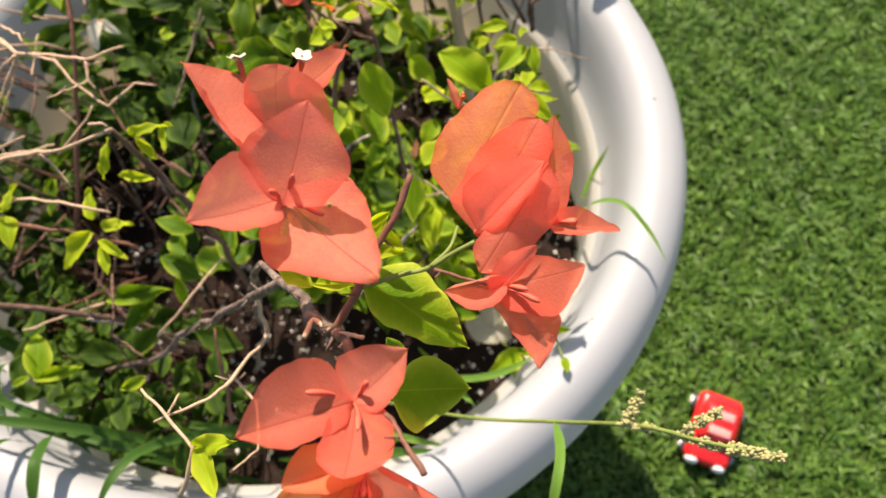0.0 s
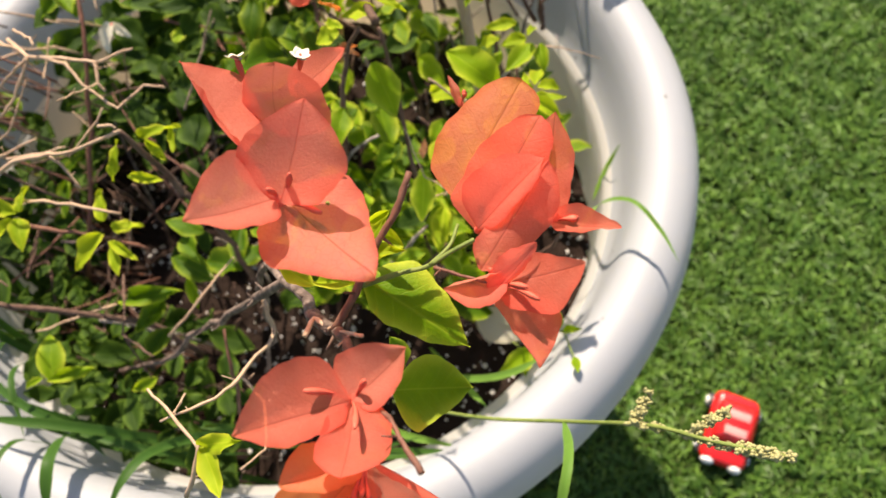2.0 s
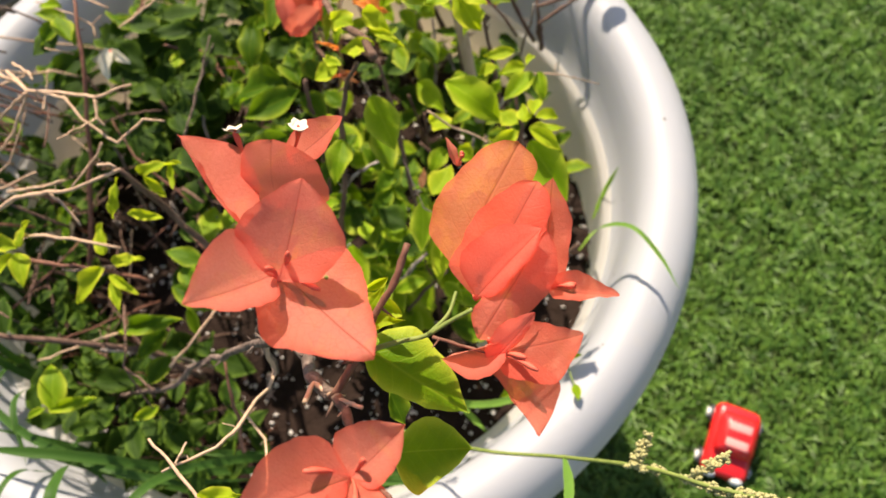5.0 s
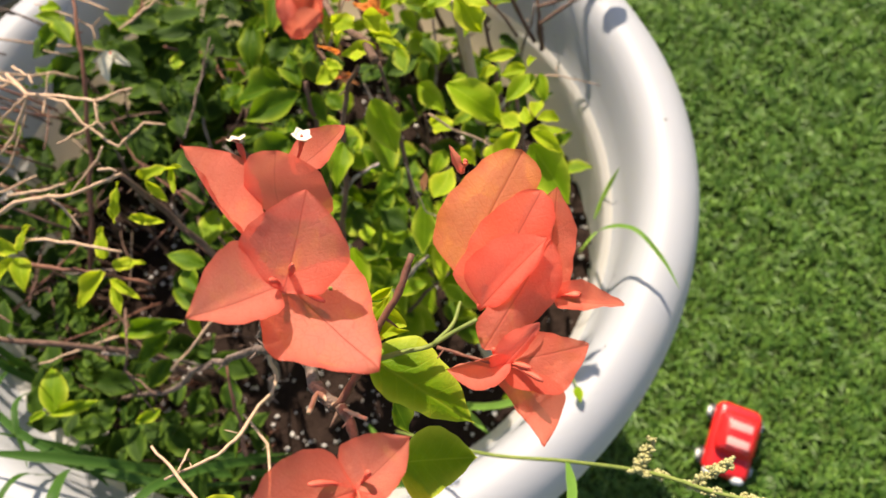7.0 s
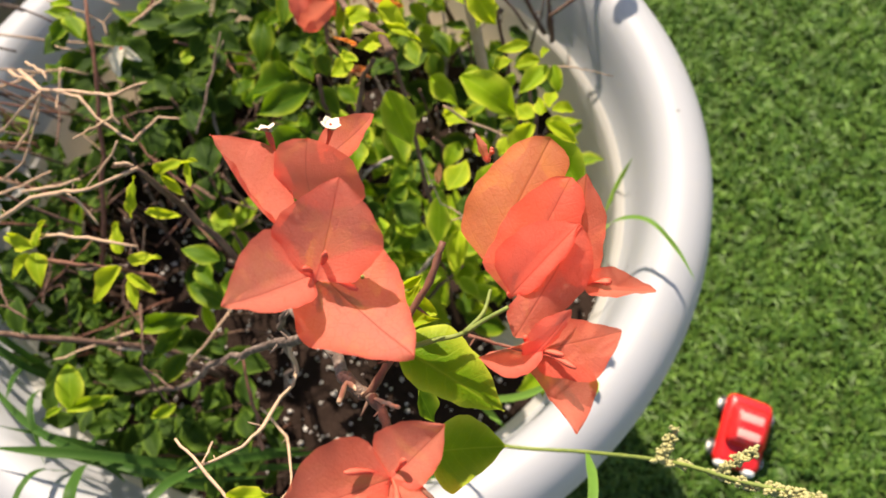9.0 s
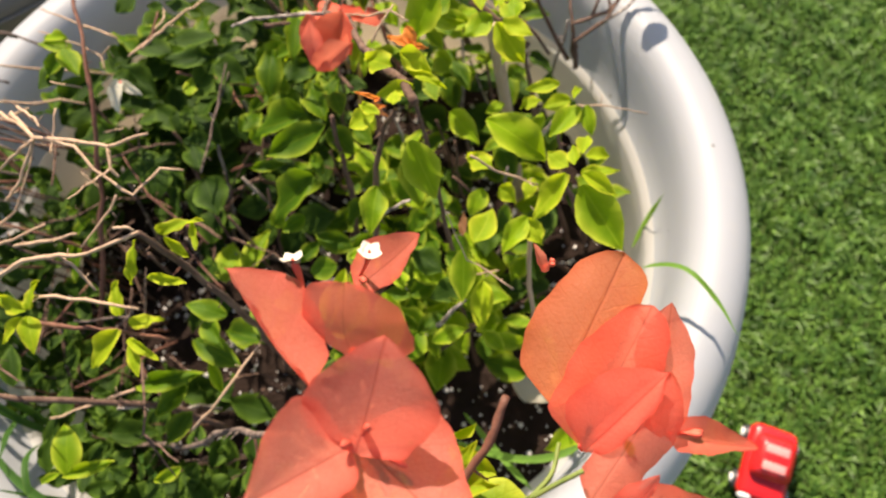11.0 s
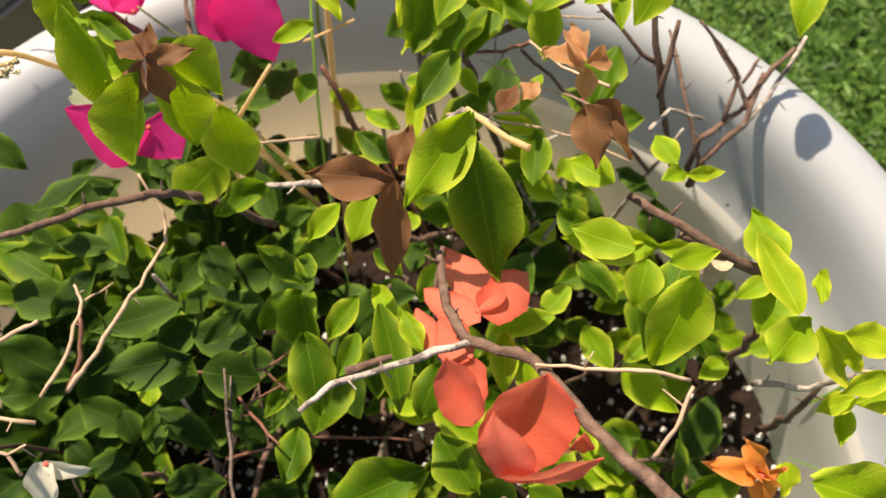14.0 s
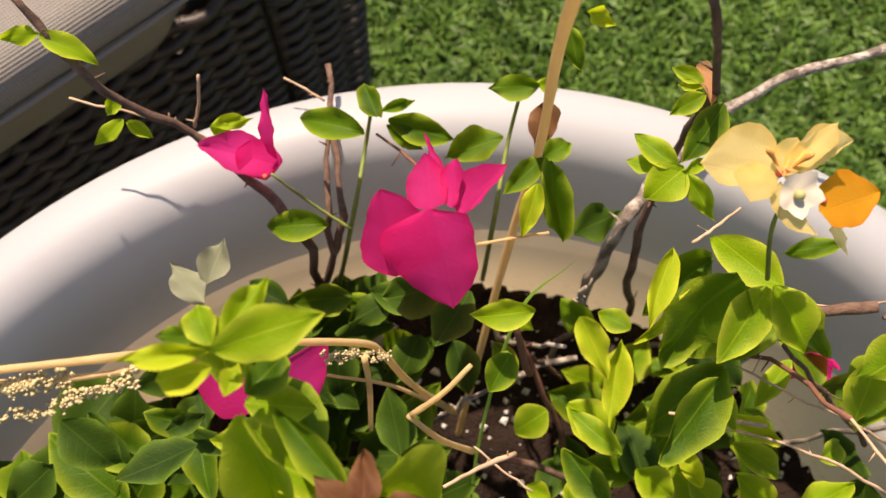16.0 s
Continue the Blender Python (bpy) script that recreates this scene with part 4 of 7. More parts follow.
leaf(green, (0.123, 0.022, 0.690), (0.104, 0.002, 0.670), (-0.17, -0.46, 0.87), "lime", 1.10)
leaf(green, (0.112, 0.033, 0.690), (0.103, 0.020, 0.686), (-0.29, -0.28, 0.92), "lime", 1.26)
leaf(green, (0.147, -0.000, 0.690), (0.149, 0.028, 0.686), (-0.24, -0.24, 0.94), "bright", 0.71)
leaf(green, (0.152, -0.002, 0.685), (0.134, -0.009, 0.681), (-0.24, -0.39, 0.89), "lime", 1.28)
leaf(green, (0.154, -0.006, 0.685), (0.167, -0.024, 0.665), (-0.24, -0.17, 0.95), "bright", 1.02)
leaf(green, (0.157, -0.010, 0.690), (0.172, -0.021, 0.686), (-0.00, -0.38, 0.92), "bright", 0.99)
leaf(green, (0.154, 0.000, 0.690), (0.163, 0.011, 0.686), (-0.22, -0.09, 0.97), "bright", 0.67)
leaf(green, (0.110, 0.037, 0.690), (0.096, 0.052, 0.686), (-0.24, -0.27, 0.93), "lime", 1.06)
leaf(green, (0.114, 0.028, 0.700), (0.131, 0.026, 0.696), (-0.05, -0.29, 0.96), "lime", 0.80)
leaf(green, (0.096, -0.063, 0.730), (0.081, -0.051, 0.726), (-0.32, -0.11, 0.94), "bright", 1.17)
leaf(green, (0.101, -0.055, 0.730), (0.115, -0.067, 0.726), (-0.10, -0.51, 0.86), "bright", 0.97)
leaf(green, (0.103, -0.058, 0.720), (0.121, -0.070, 0.716), (-0.21, -0.25, 0.94), "bright", 0.47)
leaf(green, (0.105, -0.069, 0.720), (0.085, -0.068, 0.716), (-0.12, -0.25, 0.96), "bright", 0.82)
leaf(green, (0.094, -0.085, 0.730), (0.096, -0.075, 0.726), (-0.09, -0.14, 0.99), "bright", 1.18)
leaf(green, (0.141, -0.049, 0.655), (0.175, -0.073, 0.640), (-0.19, -0.24, 0.95), "lime", 0.92)
leaf(green, (0.187, -0.029, 0.650), (0.167, -0.027, 0.646), (-0.07, -0.42, 0.90), "bright", 0.75)
leaf(green, (0.197, -0.040, 0.640), (0.176, -0.056, 0.636), (-0.25, -0.28, 0.93), "lime", 0.90)
leaf(green, (0.193, -0.034, 0.640), (0.176, -0.034, 0.636), (-0.09, -0.21, 0.97), "bright", 1.19)
leaf(green, (0.201, -0.040, 0.640), (0.200, -0.059, 0.636), (-0.15, -0.48, 0.87), "lime", 0.89)
leaf(green, (0.193, -0.041, 0.650), (0.200, -0.029, 0.646), (-0.15, -0.04, 0.99), "bright", 0.65)
leaf(green, (0.176, -0.032, 0.640), (0.162, -0.031, 0.636), (-0.19, 0.02, 0.98), "bright", 0.99)
leaf(green, (0.176, -0.034, 0.630), (0.169, -0.046, 0.626), (-0.21, -0.10, 0.97), "lime", 0.98)
leaf(green, (0.192, -0.076, 0.645), (0.198, -0.061, 0.641), (-0.18, -0.19, 0.97), "bright", 0.96)
leaf(green, (0.193, -0.078, 0.645), (0.209, -0.076, 0.641), (-0.25, -0.22, 0.94), "bright", 0.91)
leaf(green, (0.191, -0.075, 0.640), (0.185, -0.069, 0.636), (-0.28, -0.32, 0.91), "bright", 1.24)
leaf(green, (-0.097, 0.020, 0.560), (-0.126, 0.013, 0.556), (0.27, -0.35, 0.90), "deep", 0.82)
leaf(green, (-0.095, 0.018, 0.560), (-0.097, -0.007, 0.556), (0.21, 0.17, 0.96), "deep", 1.34)
leaf(green, (-0.098, 0.022, 0.560), (-0.110, 0.037, 0.556), (0.19, -0.33, 0.93), "deep", 1.06)
leaf(green, (-0.064, 0.011, 0.560), (-0.071, 0.036, 0.556), (0.24, -0.47, 0.85), "deep", 1.09)
leaf(green, (-0.060, 0.002, 0.560), (-0.052, -0.027, 0.556), (0.04, -0.27, 0.96), "deep", 1.49)
leaf(green, (-0.065, 0.002, 0.555), (-0.069, -0.022, 0.551), (-0.05, -0.37, 0.93), "deep", 1.36)
leaf(green, (0.004, -0.010, 0.580), (-0.022, -0.007, 0.576), (0.12, -0.15, 0.98), "green", 0.62)
leaf(green, (0.029, -0.039, 0.605), (-0.010, -0.059, 0.590), (-0.03, -0.21, 0.98), "green", 0.98)
leaf(green, (0.018, -0.058, 0.590), (0.002, -0.064, 0.586), (0.07, -0.43, 0.90), "green", 1.22)
leaf(green, (0.026, -0.038, 0.600), (0.010, -0.018, 0.596), (0.08, -0.25, 0.97), "green", 0.94)
leaf(green, (0.032, -0.036, 0.600), (0.025, -0.014, 0.596), (-0.04, -0.29, 0.96), "green", 0.78)
leaf(green, (-0.067, -0.052, 0.500), (-0.060, -0.017, 0.496), (0.07, -0.38, 0.92), "lime", 1.03)
leaf(green, (-0.070, -0.050, 0.500), (-0.088, -0.026, 0.496), (-0.14, -0.21, 0.97), "deep", 0.97)
leaf(green, (-0.046, -0.051, 0.510), (-0.029, -0.018, 0.506), (-0.13, -0.10, 0.99), "lime", 0.87)
leaf(green, (-0.048, -0.048, 0.500), (-0.049, -0.069, 0.496), (0.26, 0.05, 0.96), "lime", 1.04)
leaf(green, (-0.056, -0.044, 0.490), (-0.061, -0.018, 0.486), (0.27, -0.30, 0.92), "green", 0.78)
leaf(green, (-0.076, -0.047, 0.470), (-0.080, -0.066, 0.466), (0.04, -0.16, 0.99), "deep", 1.08)
leaf(green, (-0.101, -0.050, 0.460), (-0.107, -0.073, 0.456), (0.38, -0.20, 0.90), "deep", 0.76)
leaf(green, (-0.029, -0.114, 0.520), (-0.061, -0.096, 0.516), (0.23, -0.15, 0.96), "green", 0.98)
leaf(green, (-0.030, -0.112, 0.530), (-0.028, -0.077, 0.526), (0.08, -0.02, 1.00), "green", 0.84)
leaf(green, (-0.027, -0.115, 0.530), (-0.009, -0.092, 0.526), (0.06, -0.04, 1.00), "green", 0.94)
leaf(green, (-0.005, -0.102, 0.540), (-0.016, -0.080, 0.536), (0.01, -0.18, 0.98), "green", 0.97)
leaf(green, (-0.006, -0.102, 0.540), (0.018, -0.090, 0.536), (0.39, -0.05, 0.92), "green", 0.87)
leaf(green, (0.033, -0.087, 0.570), (0.012, -0.086, 0.566), (-0.09, -0.26, 0.96), "green", 1.36)
leaf(green, (0.040, -0.095, 0.580), (0.024, -0.136, 0.576), (0.13, -0.09, 0.99), "bright", 0.40)
leaf(green, (0.084, -0.082, 0.720), (0.069, -0.084, 0.716), (-0.00, -0.14, 0.99), "bright", 1.31)
leaf(green, (0.087, -0.090, 0.730), (0.077, -0.078, 0.726), (-0.20, -0.02, 0.98), "bright", 0.67)
leaf(green, (0.098, -0.080, 0.690), (0.107, -0.105, 0.670), (-0.06, -0.15, 0.99), "lime", 1.04)
leaf(green, (0.141, -0.067, 0.630), (0.125, -0.053, 0.626), (-0.09, -0.14, 0.99), "bright", 1.11)
leaf(green, (0.134, -0.075, 0.620), (0.123, -0.089, 0.616), (0.08, -0.08, 0.99), "lime", 1.21)
leaf(green, (0.144, -0.069, 0.610), (0.153, -0.080, 0.606), (-0.19, -0.28, 0.94), "bright", 1.32)
leaf(green, (0.124, -0.112, 0.625), (0.137, -0.091, 0.621), (-0.19, -0.27, 0.95), "bright", 1.18)
leaf(green, (0.117, -0.109, 0.630), (0.120, -0.092, 0.626), (0.03, -0.06, 1.00), "bronze", 0.47)
leaf(green, (0.075, -0.086, 0.660), (0.068, -0.113, 0.656), (-0.04, -0.22, 0.97), "lime", 0.97)
leaf(green, (0.066, -0.111, 0.630), (0.048, -0.108, 0.626), (-0.13, 0.01, 0.99), "lime", 0.85)
leaf(green, (0.078, -0.123, 0.600), (0.076, -0.108, 0.596), (-0.03, 0.06, 1.00), "lime", 1.14)
leaf(green, (0.064, -0.115, 0.580), (0.064, -0.150, 0.560), (-0.09, -0.12, 0.99), "lime", 0.93)
leaf(green, (0.117, -0.112, 0.620), (0.112, -0.137, 0.600), (-0.19, -0.22, 0.96), "lime", 0.83)
leaf(green, (0.126, -0.117, 0.580), (0.119, -0.149, 0.576), (-0.16, -0.17, 0.97), "bright", 0.77)
leaf(green, (0.110, -0.143, 0.570), (0.086, -0.146, 0.566), (-0.30, -0.09, 0.95), "lime", 0.86)
leaf(green, (0.178, -0.096, 0.660), (0.159, -0.111, 0.640), (-0.27, -0.07, 0.96), "bright", 0.84)
leaf(green, (0.155, -0.108, 0.640), (0.137, -0.126, 0.636), (-0.06, -0.06, 1.00), "lime", 0.86)
leaf(green, (0.155, -0.109, 0.640), (0.160, -0.125, 0.636), (-0.30, -0.19, 0.94), "bright", 1.17)
leaf(green, (0.186, -0.100, 0.652), (0.203, -0.135, 0.635), (-0.43, -0.02, 0.90), "lime", 1.00)
leaf(green, (0.186, -0.096, 0.660), (0.203, -0.112, 0.656), (-0.31, -0.24, 0.92), "bright", 0.65)
leaf(green, (0.186, -0.096, 0.660), (0.207, -0.097, 0.656), (-0.43, -0.12, 0.89), "bright", 0.61)
leaf(green, (0.179, -0.092, 0.660), (0.171, -0.079, 0.656), (-0.16, -0.17, 0.97), "bright", 1.32)
leaf(green, (0.183, -0.094, 0.665), (0.185, -0.080, 0.661), (-0.45, -0.24, 0.86), "bright", 0.90)
leaf(green, (0.054, -0.109, 0.590), (0.035, -0.136, 0.570), (-0.08, 0.02, 1.00), "lime", 1.01)
leaf(green, (0.084, -0.084, 0.570), (0.101, -0.102, 0.566), (0.08, -0.18, 0.98), "deep", 1.11)
leaf(green, (0.105, -0.090, 0.570), (0.120, -0.108, 0.566), (-0.00, -0.11, 0.99), "green", 1.08)
leaf(green, (0.116, -0.107, 0.560), (0.090, -0.114, 0.556), (0.06, -0.30, 0.95), "deep", 1.02)
leaf(green, (0.122, -0.143, 0.560), (0.133, -0.156, 0.556), (-0.13, 0.06, 0.99), "lime", 1.11)
leaf(green, (0.026, -0.101, 0.540), (0.015, -0.110, 0.536), (0.07, -0.16, 0.98), "green", 1.49)
leaf(green, (0.020, -0.063, 0.560), (0.003, -0.074, 0.556), (0.02, -0.31, 0.95), "green", 0.99)
leaf(green, (0.055, -0.043, 0.570), (0.039, -0.054, 0.566), (-0.20, -0.21, 0.96), "green", 1.26)
leaf(green, (0.073, -0.027, 0.580), (0.054, -0.037, 0.576), (-0.03, -0.01, 1.00), "green", 1.24)
leaf(green, (0.168, -0.049, 0.580), (0.161, -0.062, 0.576), (-0.23, -0.16, 0.96), "bright", 1.23)
leaf(green, (0.097, -0.065, 0.580), (0.080, -0.072, 0.576), (-0.03, -0.38, 0.93), "green", 1.37)
f = flower(green, (0.0477, -0.0076, 0.6700))
petal(f, (0.0493, -0.0077, 0.6680), (0.0688, 0.0125, 0.6920), (0.0474, 0.0088, 0.6860), (0.0721, -0.0045, 0.6880), CORAL, cup=0.10, full=1.9, foot=0.45)
petal(f, (0.0492, -0.0102, 0.6740), (0.0500, 0.0083, 0.6940), (0.0425, 0.0011, 0.6860), (0.0559, -0.0085, 0.6900), CORAL, cup=-0.08, full=1.6, foot=0.4)
petal(f, (0.0471, -0.0097, 0.6720), (0.0725, -0.0148, 0.6960), (0.0597, -0.0120, 0.6980), (0.0630, -0.0170, 0.6820), CORAL, cup=-0.06, full=1.7, foot=0.5)
petal(f, (0.0684, -0.0089, 0.6800), (0.0708, -0.0070, 0.6960), (0.0672, -0.0083, 0.6900), (0.0725, -0.0117, 0.6920), CORAL, cup=0.05, full=1.8, foot=0.5)
petal(f, (0.0458, 0.0092, 0.6620), (0.0448, 0.0306, 0.6760), (0.0373, 0.0200, 0.6680), (0.0514, 0.0197, 0.6740), CORAL, cup=0.05, full=1.9, foot=0.5)
f = flower(green, (0.053, 0.029, 0.668))
petal(f, (0.054, 0.028, 0.668), (0.045, 0.012, 0.660), (0.041, 0.026, 0.662), (0.054, 0.017, 0.664), CORAL)
petal(f, (0.052, 0.028, 0.668), (0.049, 0.046, 0.662), (0.044, 0.033, 0.664), (0.056, 0.039, 0.666), CORAL)
f = flower(green, (0.062, 0.043, 0.662))
petal(f, (0.062, 0.043, 0.662), (0.065, 0.077, 0.628), (0.058, 0.058, 0.648), (0.078, 0.057, 0.640), CORAL)
petal(f, (0.062, 0.042, 0.662), (0.088, 0.054, 0.640), (0.075, 0.056, 0.648), (0.079, 0.039, 0.648), CORAL)
petal(f, (0.061, 0.039, 0.664), (0.049, 0.059, 0.655), (0.049, 0.046, 0.660), (0.061, 0.049, 0.660), CORAL)
petal(f, (0.043, 0.037, 0.660), (0.044, 0.054, 0.652), (0.040, 0.045, 0.656), (0.048, 0.044, 0.658), CORAL)
f = flower(green, (0.106, -0.034, 0.708))
bract(f, (0.106, -0.034, 0.708), (0.105, -0.025, 0.716), "bud", 1.4)
bract(f, (0.106, -0.034, 0.708), (0.093, -0.026, 0.712), "bud", .9)
bract(f, (0.106, -0.034, 0.708), (0.114, -0.036, 0.708), "bud", .9)
bract(f, (0.106, -0.034, 0.708), (0.105, -0.046, 0.700), "bud", 1.2)
f = flower(green, (0.090, -0.098, 0.752))
bract(f, (0.090, -0.098, 0.752), (0.081, -0.096, 0.758), "bud", .5)
bract(f, (0.090, -0.098, 0.752), (0.089, -0.102, 0.758), "bud", .7)
f = flower(green, (0.069, -0.004, 0.620))
bract(f, (0.069, -0.004, 0.620), (0.081, -0.004, 0.620), "bud", .8)
bract(f, (0.069, -0.004, 0.620), (0.063, -0.004, 0.620), "bud", .7)
bract(f, (0.069, -0.004, 0.620), (0.082, -0.011, 0.620), "bronze", .6)

dryshrub = thing("dry_shrub", "half-bare dry bougainvillea of thorny tan twigs with lime tufts", "plant", "plants in the planter")
twig(dryshrub, [(-0.120, 0.148, 0.665), (-0.117, 0.100, 0.655), (-0.111, 0.059, 0.645), (-0.112, 0.027, 0.625), (-0.123, -0.004, 0.590), (-0.142, -0.037, 0.540), (-0.179, -0.070, 0.460)], 0.00116, 0.00197, RED_TWIG)
twig(dryshrub, [(-0.033, -0.067, 0.712), (-0.060, -0.062, 0.700), (-0.085, -0.050, 0.695), (-0.108, -0.041, 0.690), (-0.151, 0.005, 0.660)], 0.00075, 0.00132, DRY)
twig(dryshrub, [(-0.057, -0.076, 0.691), (-0.060, -0.073, 0.695), (-0.060, -0.062, 0.700)], 0.00075, 0.00103, DRY)
twig(dryshrub, [(-0.025, -0.073, 0.684), (-0.037, -0.071, 0.686), (-0.052, -0.084, 0.684), (-0.072, -0.068, 0.690), (-0.081, -0.055, 0.695), (-0.104, -0.042, 0.690)], 0.00066, 0.00094, DRY)
twig(dryshrub, [(-0.065, -0.106, 0.723), (-0.063, -0.080, 0.700), (-0.060, -0.073, 0.695)], 0.00047, 0.00061, DRY)
twig(dryshrub, [(-0.136, -0.063, 0.665), (-0.124, -0.055, 0.672), (-0.108, -0.042, 0.690), (-0.122, -0.023, 0.680), (-0.137, -0.005, 0.670)], 0.00075, 0.00122, DRY)
twig(dryshrub, [(-0.169, -0.033, 0.640), (-0.133, -0.037, 0.670), (-0.109, -0.043, 0.690)], 0.00066, 0.00103, DRY)
twig(dryshrub, [(-0.099, -0.043, 0.700), (-0.102, -0.036, 0.700), (-0.120, -0.018, 0.690)], 0.00056, 0.00085, DRY)
twig(dryshrub, [(-0.032, -0.127, 0.718), (-0.061, -0.130, 0.710), (-0.084, -0.123, 0.700), (-0.102, -0.120, 0.695), (-0.128, -0.121, 0.680)], 0.00085, 0.00141, DRY)
twig(dryshrub, [(-0.033, -0.126, 0.716), (-0.028, -0.126, 0.690), (-0.014, -0.133, 0.630), (-0.017, -0.127, 0.550), (-0.031, -0.111, 0.440)], 0.00139, 0.00255, BARK)
twig(dryshrub, [(-0.065, -0.140, 0.690), (-0.072, -0.130, 0.700), (-0.080, -0.123, 0.700)], 0.00066, 0.00085, DRY)
twig(dryshrub, [(-0.059, -0.137, 0.655), (-0.087, -0.129, 0.660), (-0.119, -0.121, 0.660)], 0.00075, 0.00094, DRY)
twig(dryshrub, [(-0.056, -0.143, 0.620), (-0.080, -0.140, 0.640), (-0.104, -0.138, 0.650), (-0.130, -0.134, 0.655)], 0.00104, 0.00128, RED_TWIG)
twig(dryshrub, [(-0.033, -0.127, 0.720), (-0.035, -0.126, 0.722), (-0.043, -0.124, 0.720)], 0.00056, 0.00085, DRY)
twig(dryshrub, [(-0.181, -0.152, 0.600), (-0.136, -0.156, 0.580), (-0.089, -0.156, 0.540), (-0.071, -0.159, 0.480)], 0.00174, 0.00261, BARK)
twig(dryshrub, [(-0.163, -0.156, 0.550), (-0.125, -0.153, 0.560), (-0.103, -0.148, 0.560)], 0.00066, 0.00103, DRY)
twig(dryshrub, [(-0.010, -0.145, 0.600), (-0.030, -0.170, 0.600), (-0.057, -0.185, 0.580)], 0.00056, 0.00094, DRY)
twig(dryshrub, [(0.030, 0.040, 0.660), (0.014, 0.041, 0.660)], 0.00104, 0.00151, BARK)
twig(dryshrub, [(-0.141, 0.096, 0.650), (-0.118, 0.083, 0.645), (-0.091, 0.069, 0.640)], 0.00061, 0.00085, DRY)
twig(dryshrub, [(-0.147, 0.086, 0.640), (-0.121, 0.074, 0.635), (-0.107, 0.065, 0.630), (-0.106, 0.057, 0.625)], 0.00047, 0.00066, DRY)
twig(dryshrub, [(-0.096, 0.063, 0.640), (-0.106, 0.064, 0.632)], 0.00047, 0.00056, DRY)
twig(dryshrub, [(-0.141, 0.050, 0.630), (-0.121, 0.045, 0.625)], 0.00038, 0.00056, DRY)
twig(dryshrub, [(-0.117, 0.025, 0.600), (-0.098, 0.018, 0.610)], 0.00038, 0.00056, DRY)
twig(dryshrub, [(-0.116, 0.002, 0.660), (-0.122, -0.017, 0.650), (-0.122, -0.023, 0.650)], 0.00047, 0.00075, DRY)
twig(dryshrub, [(-0.114, -0.079, 0.660), (-0.139, -0.080, 0.650), (-0.160, -0.076, 0.640)], 0.00066, 0.00103, DRY)
twig(dryshrub, [(-0.095, -0.088, 0.660), (-0.113, -0.087, 0.655), (-0.137, -0.084, 0.650)], 0.00066, 0.00103, DRY)
twig(dryshrub, [(-0.127, -0.026, 0.660), (-0.146, -0.054, 0.640), (-0.164, -0.058, 0.630)], 0.00047, 0.00085, DRY)
twig(dryshrub, [(-0.086, -0.103, 0.670), (-0.066, -0.088, 0.680), (-0.061, -0.083, 0.685)], 0.00047, 0.00066, DRY)
twig(dryshrub, [(-0.159, 0.031, 0.550), (-0.147, 0.019, 0.540)], 0.00038, 0.00056, DRY)
twig(dryshrub, [(-0.052, -0.058, 0.450), (-0.015, -0.051, 0.460), (0.019, -0.053, 0.480)], 0.00070, 0.00104, BARK_GREY)
twig(dryshrub, [(-0.030, -0.034, 0.460), (-0.018, -0.050, 0.460)], 0.00058, 0.00081, BARK_GREY)
twig(dryshrub, [(-0.213, 0.038, 0.440), (-0.206, -0.003, 0.420), (-0.201, -0.023, 0.400)], 0.00070, 0.00116, BARK_GREY)
twig(dryshrub, [(-0.128, -0.031, 0.500), (-0.146, -0.073, 0.460)], 0.00042, 0.00066, DRY)
leaf(dryshrub, (-0.119, -0.131, 0.660), (-0.139, -0.119, 0.660), kind="bright", width=.8)
leaf(dryshrub, (-0.118, -0.130, 0.660), (-0.113, -0.115, 0.665), kind="bright", width=.8)
leaf(dryshrub, (-0.118, -0.134, 0.660), (-0.112, -0.155, 0.660), kind="bright", width=.95)
leaf(dryshrub, (-0.121, -0.134, 0.660), (-0.133, -0.146, 0.655), kind="bright", width=.8)
leaf(dryshrub, (-0.073, -0.136, 0.648), (-0.074, -0.117, 0.655), kind="bright", width=.85)
leaf(dryshrub, (-0.067, -0.142, 0.648), (-0.049, -0.140, 0.647), kind="bright", width=.8)
leaf(dryshrub, (-0.073, -0.144, 0.648), (-0.095, -0.158, 0.632), kind="bright", width=.9)
leaf(dryshrub, (-0.067, -0.150, 0.648), (-0.050, -0.164, 0.645), kind="bright", width=.5)
leaf(dryshrub, (-0.068, -0.152, 0.645), (-0.064, -0.170, 0.640), kind="bright", width=.6)
leaf(dryshrub, (-0.031, -0.118, 0.700), (-0.008, -0.114, 0.702), kind="bright", width=.5)
leaf(dryshrub, (-0.013, -0.115, 0.700), (-0.012, -0.129, 0.695), kind="bright", width=.6)
leaf(dryshrub, (-0.027, -0.121, 0.700), (-0.018, -0.130, 0.690), kind="bright", width=.6)
leaf(dryshrub, (-0.038, -0.137, 0.692), (-0.016, -0.145, 0.694), kind="bright", width=.45)
leaf(dryshrub, (-0.037, -0.126, 0.710), (-0.044, -0.145, 0.700), kind="bright", width=.5)
leaf(dryshrub, (-0.030, -0.124, 0.600), (-0.053, -0.116, 0.610), width=.9)
leaf(dryshrub, (-0.044, -0.122, 0.600), (-0.032, -0.146, 0.600), width=.9)
leaf(dryshrub, (-0.057, -0.128, 0.580), (-0.027, -0.151, 0.580), width=.8)
leaf(dryshrub, (-0.099, -0.145, 0.560), (-0.060, -0.148, 0.570), width=.6)
leaf(dryshrub, (-0.074, -0.146, 0.550), (-0.095, -0.165, 0.550), width=.9)
leaf(dryshrub, (-0.051, -0.140, 0.570), (-0.046, -0.160, 0.560), kind="lime", width=.6)
leaf(dryshrub, (-0.073, -0.162, 0.540), (-0.096, -0.179, 0.530), width=.9)
